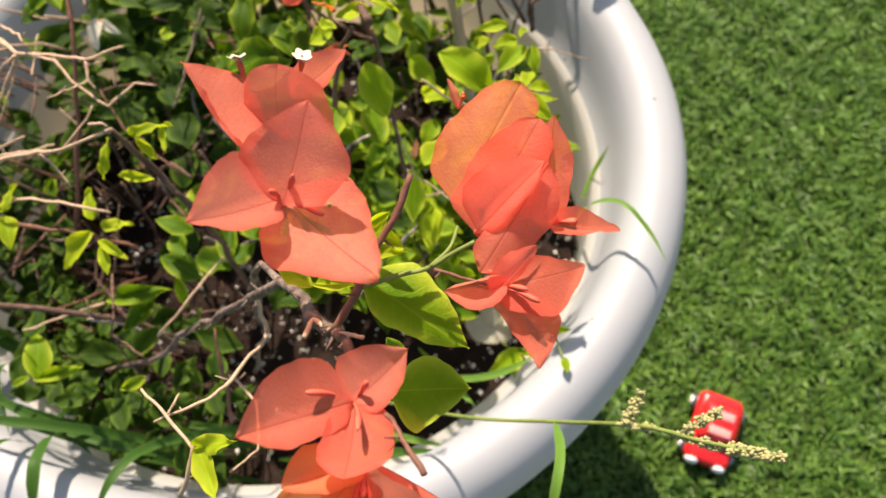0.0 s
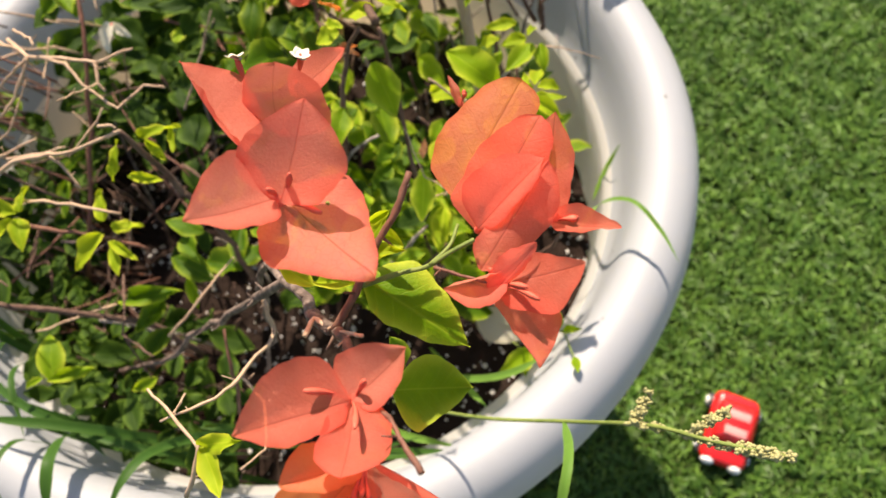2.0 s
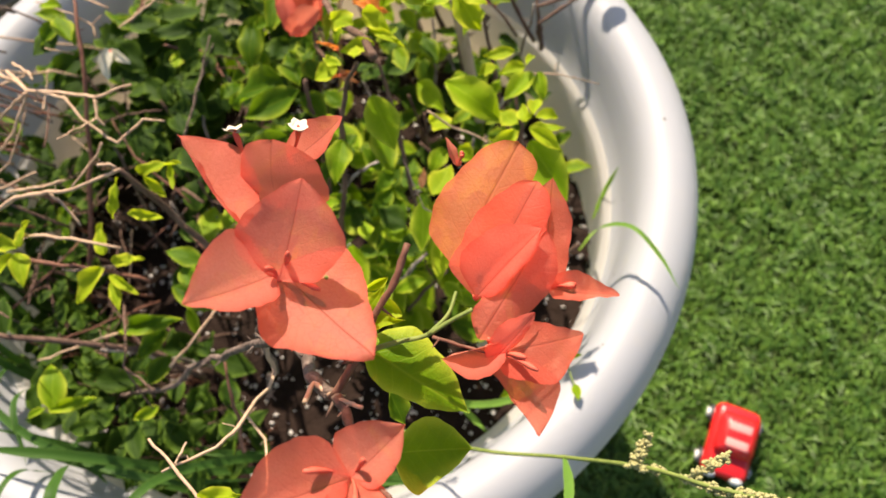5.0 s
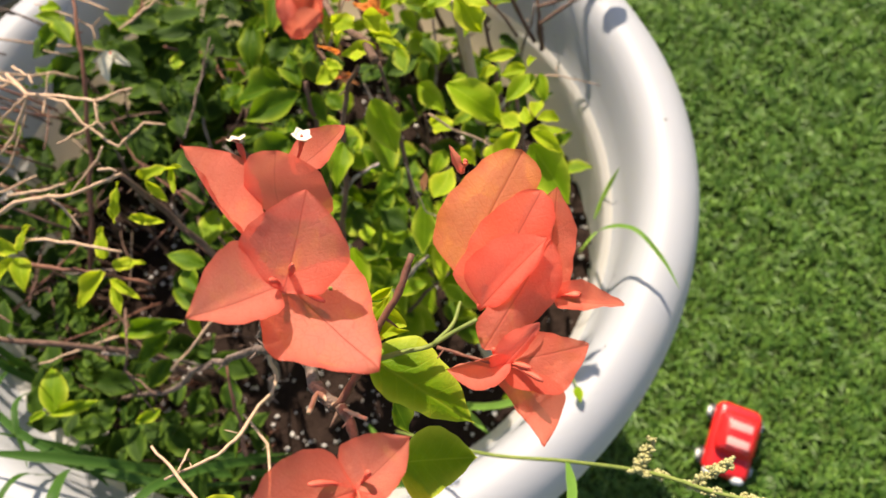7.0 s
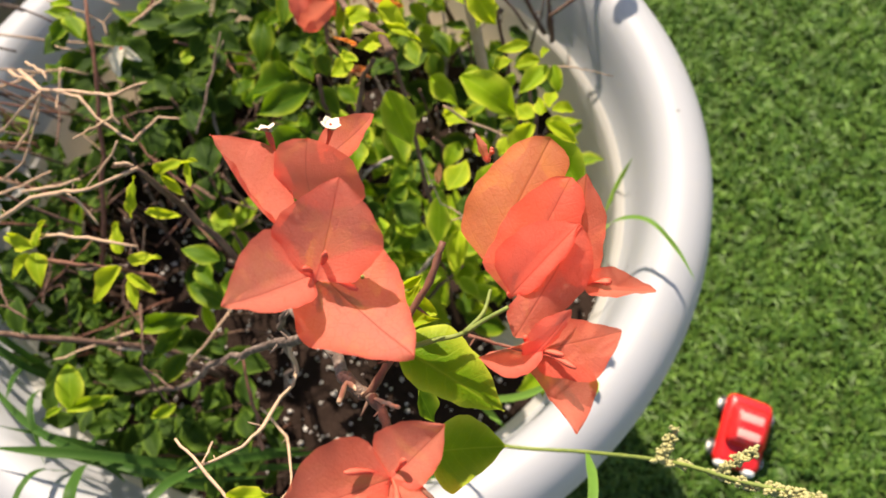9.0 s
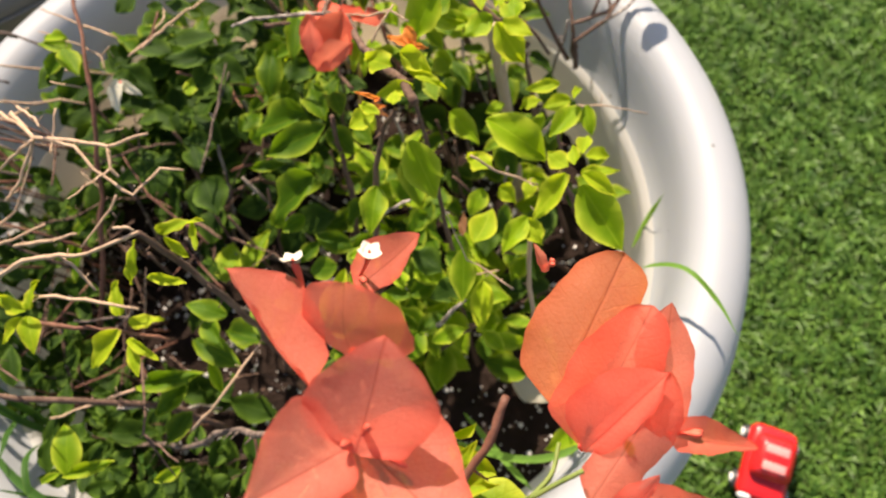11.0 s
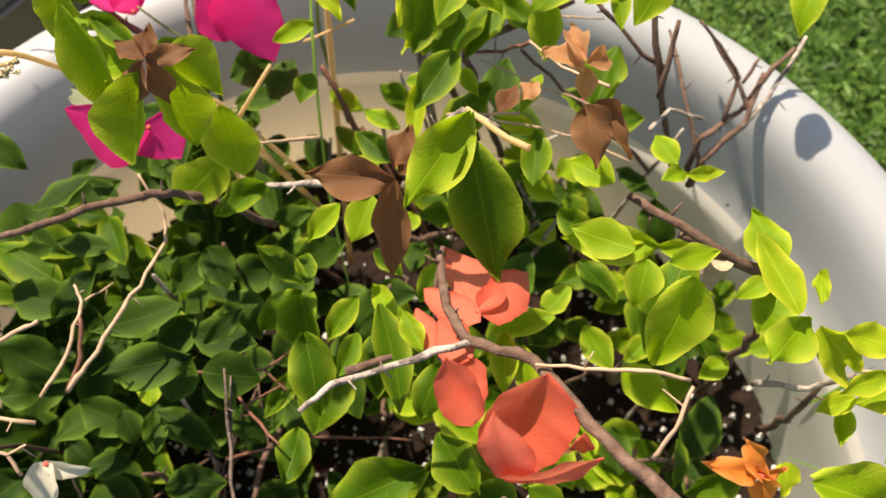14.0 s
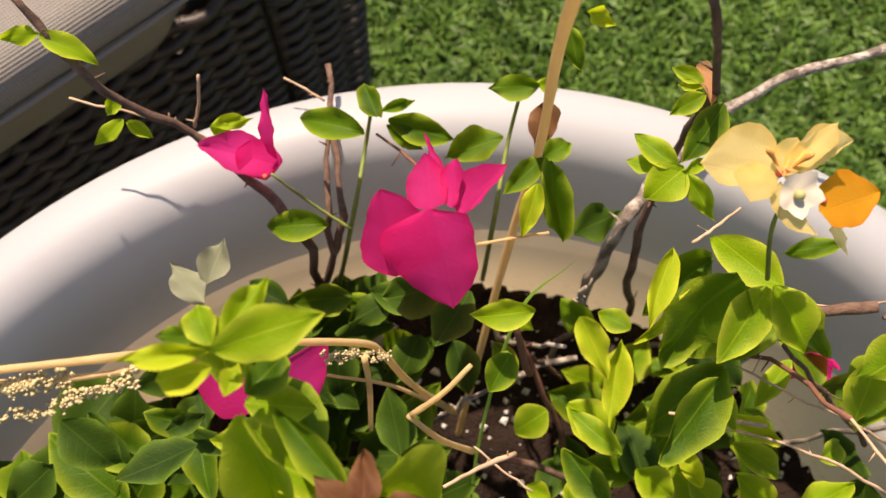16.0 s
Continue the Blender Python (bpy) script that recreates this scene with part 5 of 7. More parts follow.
leaf(dryshrub, (-0.143, -0.197, 0.560), (-0.142, -0.164, 0.570), kind="lime", width=.9)
leaf(dryshrub, (-0.145, -0.196, 0.560), (-0.113, -0.192, 0.560), kind="lime", width=.5)
leaf(dryshrub, (-0.147, -0.195, 0.560), (-0.164, -0.199, 0.560), kind="lime", width=.5)
leaf(dryshrub, (-0.080, -0.197, 0.540), (-0.098, -0.204, 0.540), kind="lime", width=.8)
leaf(dryshrub, (-0.128, 0.077, 0.630), (-0.151, 0.081, 0.635), kind="lime", width=.8)
leaf(dryshrub, (-0.129, 0.075, 0.630), (-0.123, 0.058, 0.620), width=.9)
leaf(dryshrub, (-0.133, 0.075, 0.630), (-0.152, 0.062, 0.620), width=.9)
leaf(dryshrub, (-0.111, 0.135, 0.660), (-0.122, 0.145, 0.665), kind="lime", width=.8)
leaf(dryshrub, (-0.116, 0.128, 0.660), (-0.115, 0.120, 0.650), width=.8)
leaf(dryshrub, (-0.186, 0.001, 0.500), (-0.188, -0.030, 0.490), width=.8)
leaf(dryshrub, (-0.185, 0.001, 0.500), (-0.204, -0.010, 0.490), width=.8)
leaf(dryshrub, (-0.181, 0.002, 0.510), (-0.159, 0.011, 0.520), width=.8)
f = flower(dryshrub, (-0.105, 0.062, 0.605))
bract(f, (-0.105, 0.062, 0.605), (-0.092, 0.052, 0.600), "cream", .6)
bract(f, (-0.105, 0.062, 0.605), (-0.115, 0.044, 0.595), "cream", .9)

magenta = thing("bougainvillea", "bougainvillea with magenta bracts and bronze young leaves", "plant", "plants in the planter")
twig(magenta, [(-0.090, 0.340, 0.620), (-0.082, 0.324, 0.605), (-0.074, 0.314, 0.590), (-0.050, 0.303, 0.560), (-0.028, 0.279, 0.540), (-0.017, 0.257, 0.538), (-0.018, 0.249, 0.484), (-0.023, 0.249, 0.390)], 0.00139, 0.00244, BARK)
twig(magenta, [(-0.092, 0.324, 0.570), (-0.072, 0.314, 0.570), (-0.054, 0.307, 0.560), (-0.037, 0.298, 0.550)], 0.00047, 0.00056, DRY)
twig(magenta, [(-0.040, 0.315, 0.585), (-0.044, 0.311, 0.570), (-0.049, 0.306, 0.560)], 0.00052, 0.00066, DRY)
twig(magenta, [(0.009, 0.331, 0.540), (0.004, 0.296, 0.538), (0.001, 0.262, 0.539), (-0.012, 0.249, 0.496), (-0.022, 0.249, 0.440)], 0.00128, 0.00197, BARK)
twig(magenta, [(-0.011, 0.329, 0.540), (-0.003, 0.322, 0.540), (0.004, 0.315, 0.539)], 0.00047, 0.00056, DRY)
twig(magenta, [(0.006, 0.313, 0.540), (-0.001, 0.289, 0.538), (-0.005, 0.264, 0.538), (-0.010, 0.249, 0.506), (-0.019, 0.249, 0.423)], 0.00116, 0.00151, BARK)
twig(magenta, [(0.022, 0.295, 0.575), (0.016, 0.286, 0.550), (0.004, 0.259, 0.540), (-0.014, 0.249, 0.420)], 0.00070, 0.00128, GREEN_TWIG)
twig(magenta, [(-0.023, 0.279, 0.562), (-0.011, 0.269, 0.545), (0.003, 0.256, 0.538)], 0.00058, 0.00075, GREEN_TWIG)
twig(magenta, [(0.021, 0.285, 0.565), (0.030, 0.269, 0.575), (0.035, 0.257, 0.585)], 0.00058, 0.00070, RED_TWIG)
twig(magenta, [(0.081, 0.288, 0.575), (0.075, 0.275, 0.550), (0.062, 0.245, 0.540), (0.066, 0.238, 0.440)], 0.00070, 0.00128, GREEN_TWIG)
twig(magenta, [(0.056, 0.244, 0.730), (0.067, 0.256, 0.670), (0.073, 0.252, 0.600), (0.065, 0.234, 0.550), (0.048, 0.193, 0.470), (0.034, 0.158, 0.400)], 0.00165, 0.00190, STRAW)
twig(magenta, [(0.079, 0.231, 0.560), (0.068, 0.233, 0.555), (0.051, 0.235, 0.550)], 0.00058, 0.00070, STRAW)
twig(magenta, [(-0.095, 0.209, 0.660), (-0.074, 0.207, 0.655), (-0.061, 0.206, 0.650), (-0.044, 0.208, 0.620), (-0.005, 0.204, 0.580), (0.004, 0.199, 0.560), (0.013, 0.188, 0.520), (0.034, 0.172, 0.450)], 0.00104, 0.00162, STRAW)
twig(magenta, [(-0.017, 0.195, 0.580), (0.004, 0.188, 0.550), (0.019, 0.179, 0.520)], 0.00058, 0.00093, STRAW)
twig(magenta, [(0.066, 0.199, 0.505), (0.072, 0.175, 0.490), (0.082, 0.151, 0.460), (0.086, 0.125, 0.420)], 0.00116, 0.00197, RED_TWIG)
twig(magenta, [(0.105, 0.185, 0.440), (0.086, 0.187, 0.430), (0.069, 0.181, 0.400)], 0.00139, 0.00232, BARK_GREY)
twig(magenta, [(0.012, 0.151, 0.620), (0.024, 0.153, 0.610), (0.038, 0.154, 0.600)], 0.00047, 0.00094, DRY)
twig(magenta, [(0.029, 0.158, 0.560), (0.037, 0.147, 0.560), (0.046, 0.137, 0.560)], 0.00038, 0.00047, DRY)
twig(magenta, [(0.024, 0.163, 0.500), (0.074, 0.131, 0.480), (0.110, 0.135, 0.450)], 0.00128, 0.00220, BARK)
twig(magenta, [(-0.110, 0.162, 0.600), (-0.084, 0.155, 0.610), (-0.060, 0.150, 0.620), (-0.034, 0.145, 0.622), (-0.019, 0.143, 0.610), (0.004, 0.139, 0.560)], 0.00128, 0.00186, BARK)
twig(magenta, [(-0.038, 0.159, 0.615), (-0.035, 0.142, 0.605), (-0.038, 0.132, 0.603), (-0.044, 0.122, 0.610), (-0.059, 0.106, 0.615), (-0.078, 0.090, 0.615), (-0.089, 0.084, 0.610)], 0.00052, 0.00103, DRY)
twig(magenta, [(-0.068, 0.089, 0.677), (-0.077, 0.089, 0.675), (-0.088, 0.089, 0.670)], 0.00066, 0.00085, DRY)
twig(magenta, [(-0.079, 0.129, 0.600), (-0.078, 0.121, 0.600), (-0.089, 0.102, 0.600), (-0.103, 0.089, 0.600)], 0.00056, 0.00085, DRY)
twig(magenta, [(-0.074, 0.107, 0.620), (-0.079, 0.094, 0.615), (-0.089, 0.084, 0.610)], 0.00081, 0.00104, RED_TWIG)
twig(magenta, [(-0.072, 0.136, 0.570), (-0.081, 0.127, 0.585)], 0.00038, 0.00047, DRY)
twig(magenta, [(0.029, 0.184, 0.620), (0.019, 0.178, 0.615), (0.008, 0.174, 0.605)], 0.00081, 0.00104, STRAW)
twig(magenta, [(0.007, 0.174, 0.605), (0.016, 0.164, 0.590), (0.029, 0.156, 0.550)], 0.00093, 0.00128, STRAW)
twig(magenta, [(0.053, 0.206, 0.570), (0.056, 0.194, 0.560), (0.062, 0.180, 0.530)], 0.00116, 0.00151, RED_TWIG)
twig(magenta, [(0.009, 0.141, 0.600), (0.021, 0.132, 0.610), (0.032, 0.124, 0.620), (0.045, 0.114, 0.630)], 0.00128, 0.00174, BARK_GREY)
twig(magenta, [(0.063, 0.075, 0.640), (0.053, 0.060, 0.630), (0.049, 0.043, 0.600), (0.057, 0.029, 0.600)], 0.00093, 0.00139, BARK)
leaf(magenta, (-0.011, 0.160, 0.690), (-0.022, 0.181, 0.686), (0.05, -0.21, 0.98), "green", 0.63)
leaf(magenta, (-0.009, 0.154, 0.694), (0.007, 0.154, 0.690), (0.12, -0.33, 0.94), "bronze", 0.77)
leaf(magenta, (-0.010, 0.154, 0.694), (-0.017, 0.165, 0.692), (0.31, -0.13, 0.94), "bronze", 0.91)
leaf(magenta, (-0.010, 0.153, 0.694), (-0.022, 0.151, 0.676), (0.08, -0.22, 0.97), "bronze", 0.74)
leaf(magenta, (-0.009, 0.153, 0.694), (-0.009, 0.148, 0.676), (0.16, -0.46, 0.87), "bronze", 0.79)
leaf(magenta, (-0.009, 0.153, 0.696), (-0.005, 0.169, 0.692), (0.30, -0.14, 0.95), "bronze", 0.72)
leaf(magenta, (0.009, 0.137, 0.610), (-0.018, 0.135, 0.606), (-0.25, -0.38, 0.89), "green", 0.86)
leaf(magenta, (0.082, 0.099, 0.690), (0.052, 0.084, 0.670), (0.14, -0.16, 0.98), "lime", 0.83)
leaf(magenta, (0.078, 0.091, 0.686), (0.076, 0.055, 0.645), (-0.25, -0.15, 0.96), "green", 0.79)
leaf(magenta, (0.053, 0.096, 0.666), (0.026, 0.112, 0.662), (-0.23, -0.33, 0.92), "bronze", 0.79)
leaf(magenta, (0.054, 0.099, 0.668), (0.067, 0.116, 0.664), (-0.00, -0.28, 0.96), "bronze", 0.79)
leaf(magenta, (0.053, 0.097, 0.662), (0.044, 0.075, 0.632), (-0.28, -0.17, 0.94), "bronze", 0.65)
leaf(magenta, (0.055, 0.097, 0.668), (0.068, 0.102, 0.664), (-0.21, -0.04, 0.98), "bronze", 0.94)
leaf(magenta, (0.046, 0.104, 0.640), (0.032, 0.090, 0.636), (-0.10, -0.02, 0.99), "lime", 1.26)
leaf(magenta, (0.034, 0.109, 0.630), (0.016, 0.101, 0.626), (-0.07, -0.05, 1.00), "lime", 0.86)
leaf(magenta, (0.041, 0.096, 0.600), (0.049, 0.082, 0.596), (0.01, 0.00, 1.00), "green", 0.99)
leaf(magenta, (-0.044, 0.109, 0.585), (-0.084, 0.114, 0.581), (0.33, -0.10, 0.94), "deep", 0.71)
leaf(magenta, (-0.044, 0.098, 0.580), (-0.020, 0.083, 0.576), (0.05, -0.03, 1.00), "deep", 1.14)
leaf(magenta, (-0.042, 0.106, 0.575), (-0.066, 0.093, 0.571), (0.19, -0.07, 0.98), "deep", 0.99)
leaf(magenta, (-0.032, 0.112, 0.580), (-0.045, 0.108, 0.576), (-0.01, -0.03, 1.00), "deep", 1.17)
leaf(magenta, (-0.028, 0.136, 0.570), (-0.025, 0.114, 0.566), (0.11, -0.39, 0.91), "deep", 1.28)
leaf(magenta, (-0.031, 0.134, 0.570), (-0.051, 0.121, 0.566), (-0.06, -0.33, 0.94), "deep", 1.09)
leaf(magenta, (-0.026, 0.116, 0.560), (-0.019, 0.090, 0.556), (0.06, 0.10, 0.99), "deep", 1.17)
leaf(magenta, (0.006, 0.097, 0.580), (-0.021, 0.088, 0.576), (-0.02, -0.33, 0.95), "green", 0.90)
leaf(magenta, (0.006, 0.094, 0.585), (-0.005, 0.061, 0.570), (-0.24, -0.01, 0.97), "green", 0.99)
leaf(magenta, (0.009, 0.098, 0.580), (-0.006, 0.125, 0.576), (0.29, 0.09, 0.95), "green", 0.75)
leaf(magenta, (0.009, 0.098, 0.580), (0.014, 0.119, 0.576), (0.13, -0.20, 0.97), "green", 0.79)
leaf(magenta, (0.028, 0.080, 0.600), (0.008, 0.068, 0.596), (-0.06, 0.00, 1.00), "lime", 0.84)
leaf(magenta, (0.008, 0.069, 0.560), (-0.013, 0.038, 0.556), (0.25, 0.26, 0.93), "green", 1.24)
leaf(magenta, (0.028, 0.069, 0.570), (0.020, 0.042, 0.566), (0.08, -0.01, 1.00), "green", 0.98)
leaf(magenta, (0.040, 0.067, 0.585), (0.033, 0.034, 0.581), (0.15, -0.17, 0.97), "green", 0.88)
leaf(magenta, (0.037, 0.063, 0.600), (0.036, 0.086, 0.596), (0.05, -0.01, 1.00), "lime", 0.71)
leaf(magenta, (-0.009, 0.069, 0.560), (-0.031, 0.055, 0.556), (0.23, 0.01, 0.97), "green", 0.72)
leaf(magenta, (-0.043, 0.068, 0.540), (-0.037, 0.047, 0.536), (-0.03, -0.10, 0.99), "deep", 1.25)
leaf(magenta, (-0.075, 0.079, 0.560), (-0.071, 0.098, 0.556), (0.29, -0.12, 0.95), "lime", 0.99)
leaf(magenta, (-0.135, 0.108, 0.560), (-0.117, 0.104, 0.556), (0.08, -0.33, 0.94), "deep", 1.30)
leaf(magenta, (-0.083, 0.083, 0.530), (-0.058, 0.055, 0.526), (0.20, -0.06, 0.98), "deep", 0.71)
leaf(magenta, (-0.096, 0.089, 0.530), (-0.095, 0.071, 0.526), (0.23, -0.16, 0.96), "deep", 1.19)
leaf(magenta, (-0.077, 0.142, 0.575), (-0.102, 0.130, 0.571), (0.11, -0.03, 0.99), "deep", 0.91)
leaf(magenta, (-0.093, 0.162, 0.570), (-0.108, 0.169, 0.566), (0.07, -0.55, 0.83), "deep", 0.79)
leaf(magenta, (-0.067, 0.150, 0.575), (-0.091, 0.164, 0.571), (0.12, -0.28, 0.95), "deep", 0.68)
leaf(magenta, (0.143, 0.047, 0.625), (0.109, 0.066, 0.621), (-0.49, 0.02, 0.87), "lime", 0.72)
leaf(magenta, (0.143, 0.048, 0.625), (0.164, 0.036, 0.621), (-0.27, -0.21, 0.94), "lime", 0.60)
leaf(magenta, (0.141, 0.051, 0.625), (0.124, 0.065, 0.621), (-0.07, -0.19, 0.98), "bright", 0.57)
leaf(magenta, (0.134, 0.033, 0.670), (0.104, 0.009, 0.670), (-0.18, 0.03, 0.98), "green", 0.79)
leaf(magenta, (0.167, 0.017, 0.655), (0.171, 0.042, 0.651), (-0.25, 0.22, 0.94), "lime", 1.05)
leaf(magenta, (0.166, 0.016, 0.650), (0.151, 0.016, 0.646), (-0.34, 0.17, 0.93), "lime", 0.94)
leaf(magenta, (0.172, 0.014, 0.645), (0.155, 0.001, 0.641), (-0.32, 0.17, 0.93), "lime", 1.32)
leaf(magenta, (0.109, 0.033, 0.600), (0.113, 0.012, 0.596), (-0.20, 0.02, 0.98), "lime", 1.02)
leaf(magenta, (0.095, 0.038, 0.620), (0.067, 0.044, 0.616), (-0.16, -0.15, 0.98), "lime", 0.64)
leaf(magenta, (0.071, 0.037, 0.640), (0.062, 0.016, 0.636), (-0.21, 0.23, 0.95), "lime", 0.80)
leaf(magenta, (0.075, 0.030, 0.640), (0.069, 0.011, 0.636), (-0.03, 0.19, 0.98), "lime", 0.72)
leaf(magenta, (0.049, 0.041, 0.600), (0.030, 0.023, 0.596), (-0.25, -0.27, 0.93), "green", 0.99)
leaf(magenta, (0.039, 0.064, 0.590), (0.042, 0.039, 0.586), (-0.22, -0.08, 0.97), "green", 1.02)
leaf(magenta, (0.067, 0.080, 0.600), (0.049, 0.068, 0.596), (0.01, -0.10, 0.99), "green", 1.03)
leaf(magenta, (0.121, 0.013, 0.580), (0.137, -0.014, 0.576), (-0.26, 0.02, 0.97), "lime", 0.90)
leaf(magenta, (0.157, -0.002, 0.600), (0.144, -0.004, 0.596), (-0.08, 0.00, 1.00), "lime", 1.28)
leaf(magenta, (0.111, 0.189, 0.640), (0.090, 0.175, 0.610), (-0.03, -0.44, 0.90), "green", 1.13)
leaf(magenta, (0.118, 0.184, 0.640), (0.098, 0.166, 0.636), (-0.28, -0.36, 0.89), "lime", 0.93)
leaf(magenta, (0.120, 0.184, 0.640), (0.127, 0.161, 0.636), (-0.18, -0.38, 0.91), "lime", 0.95)
leaf(magenta, (0.104, 0.161, 0.620), (0.077, 0.142, 0.616), (0.00, -0.15, 0.99), "green", 0.92)
leaf(magenta, (0.106, 0.157, 0.610), (0.109, 0.143, 0.606), (-0.16, -0.21, 0.96), "lime", 0.89)
leaf(magenta, (0.102, 0.205, 0.620), (0.086, 0.181, 0.616), (-0.08, -0.29, 0.95), "bright", 0.49)
leaf(magenta, (0.157, 0.161, 0.650), (0.133, 0.151, 0.646), (-0.45, -0.21, 0.87), "lime", 1.06)
leaf(magenta, (0.142, 0.157, 0.645), (0.137, 0.139, 0.625), (-0.14, -0.19, 0.97), "lime", 0.92)
leaf(magenta, (0.166, 0.146, 0.655), (0.181, 0.150, 0.651), (-0.27, -0.09, 0.96), "lime", 0.66)
leaf(magenta, (0.165, 0.145, 0.655), (0.152, 0.144, 0.651), (-0.43, -0.38, 0.82), "lime", 1.06)
leaf(magenta, (0.170, 0.147, 0.650), (0.163, 0.130, 0.646), (-0.25, -0.29, 0.92), "lime", 0.78)
leaf(magenta, (0.188, 0.142, 0.660), (0.169, 0.130, 0.645), (-0.32, -0.43, 0.84), "lime", 1.02)
leaf(magenta, (0.291, 0.148, 0.600), (0.265, 0.124, 0.596), (-0.46, -0.09, 0.88), "lime", 0.88)
leaf(magenta, (0.120, 0.097, 0.700), (0.124, 0.117, 0.696), (-0.38, -0.13, 0.92), "peach", 0.63)
leaf(magenta, (0.121, 0.098, 0.696), (0.112, 0.113, 0.692), (-0.30, -0.05, 0.95), "peach", 0.90)
leaf(magenta, (0.120, 0.096, 0.700), (0.133, 0.097, 0.696), (-0.13, -0.34, 0.93), "peach", 0.99)
leaf(magenta, (0.124, 0.099, 0.690), (0.119, 0.090, 0.686), (-0.38, -0.18, 0.91), "peach", 1.12)
leaf(magenta, (0.123, 0.089, 0.685), (0.128, 0.067, 0.681), (-0.06, -0.27, 0.96), "bronze", 0.58)
leaf(magenta, (0.119, 0.089, 0.685), (0.115, 0.068, 0.681), (-0.27, -0.19, 0.94), "bronze", 1.03)
leaf(magenta, (0.102, 0.101, 0.680), (0.113, 0.110, 0.676), (-0.16, -0.19, 0.97), "peach", 0.87)
leaf(magenta, (0.096, 0.104, 0.670), (0.107, 0.113, 0.666), (-0.19, 0.03, 0.98), "bronze", 0.94)
leaf(magenta, (0.169, 0.077, 0.620), (0.168, 0.096, 0.616), (-0.20, -0.04, 0.98), "lime", 1.01)
leaf(magenta, (0.170, 0.071, 0.620), (0.187, 0.068, 0.616), (-0.30, -0.24, 0.92), "bright", 0.67)
leaf(magenta, (0.160, 0.073, 0.620), (0.176, 0.074, 0.616), (-0.42, -0.10, 0.90), "lime", 0.81)
leaf(magenta, (0.131, 0.072, 0.645), (0.121, 0.090, 0.641), (-0.21, -0.10, 0.97), "lime", 1.16)
leaf(magenta, (0.107, 0.095, 0.665), (0.097, 0.076, 0.661), (-0.23, -0.16, 0.96), "green", 0.89)
leaf(magenta, (0.072, 0.145, 0.600), (0.059, 0.164, 0.596), (0.16, -0.36, 0.92), "lime", 0.67)
leaf(magenta, (0.063, 0.131, 0.600), (0.055, 0.152, 0.596), (-0.20, -0.22, 0.96), "green", 0.98)
leaf(magenta, (0.045, 0.186, 0.600), (0.035, 0.175, 0.596), (-0.26, -0.19, 0.95), "green", 1.34)
leaf(magenta, (0.056, 0.187, 0.660), (0.060, 0.169, 0.656), (-0.17, -0.36, 0.91), "bright", 0.76)
leaf(magenta, (0.053, 0.196, 0.620), (0.031, 0.198, 0.616), (-0.25, -0.30, 0.92), "lime", 0.73)
leaf(magenta, (0.031, 0.219, 0.570), (0.007, 0.218, 0.566), (-0.03, -0.40, 0.91), "deep", 1.34)
leaf(magenta, (0.041, 0.214, 0.570), (0.023, 0.197, 0.566), (-0.25, -0.21, 0.94), "deep", 1.08)
leaf(magenta, (0.128, 0.065, 0.570), (0.137, 0.041, 0.566), (-0.08, -0.13, 0.99), "green", 1.00)
leaf(magenta, (0.121, 0.083, 0.600), (0.130, 0.063, 0.596), (-0.36, -0.01, 0.93), "green", 1.03)
leaf(magenta, (0.167, 0.015, 0.560), (0.173, -0.003, 0.556), (-0.01, -0.14, 0.99), "green", 1.12)
leaf(magenta, (0.111, 0.050, 0.600), (0.094, 0.044, 0.596), (-0.12, 0.13, 0.98), "lime", 1.03)
petal(magenta, (-0.0123, 0.1591, 0.6860), (-0.0412, 0.1788, 0.6680), (-0.0246, 0.1791, 0.6800), (-0.0290, 0.1645, 0.6740), LIME, "leaf", 0.04, 1.7, 0.16)
petal(magenta, (-0.0128, 0.1531, 0.6900), (-0.0290, 0.1374, 0.6620), (-0.0360, 0.1506, 0.6760), (-0.0197, 0.1446, 0.6720), LIME, "leaf", 0.04, 1.7, 0.16)
petal(magenta, (-0.0089, 0.1570, 0.6840), (-0.0078, 0.1424, 0.6500), (-0.0139, 0.1488, 0.6640), (0.0047, 0.1496, 0.6640), LIME, "leaf", 0.04, 1.7, 0.16)
petal(magenta, (-0.0069, 0.1580, 0.6860), (0.0082, 0.1504, 0.6640), (0.0103, 0.1652, 0.6800), (-0.0023, 0.1550, 0.6740), LIME, "leaf", 0.04, 1.7, 0.16)
petal(magenta, (-0.0358, 0.2069, 0.6800), (-0.0369, 0.1897, 0.6550), (-0.0442, 0.2052, 0.6680), (-0.0284, 0.1965, 0.6680), LIME, "leaf", 0.04, 1.7, 0.16)
petal(magenta, (0.0060, 0.1524, 0.6550), (0.0027, 0.1364, 0.6260), (-0.0076, 0.1487, 0.6360), (0.0137, 0.1401, 0.6380), LIME, "leaf", 0.04, 1.7, 0.16)
petal(magenta, (-0.0023, 0.1487, 0.6220), (-0.0291, 0.1439, 0.6060), (-0.0236, 0.1544, 0.6160), (-0.0087, 0.1396, 0.6100), LIME, "leaf", 0.04, 1.7, 0.16)
petal(magenta, (-0.0155, 0.1686, 0.6760), (-0.0239, 0.1895, 0.6760), (-0.0242, 0.1804, 0.6720), (-0.0141, 0.1834, 0.6720), GREEN, "leaf", 0.04, 1.7, 0.16)
f = flower(magenta, (0.0324, 0.2378, 0.6020))
petal(f, (0.0301, 0.2392, 0.6060), (0.0318, 0.2071, 0.5840), (0.0114, 0.2293, 0.5980), (0.0432, 0.2208, 0.5980), MAGENTA, cup=-0.06, full=1.45, foot=0.92)
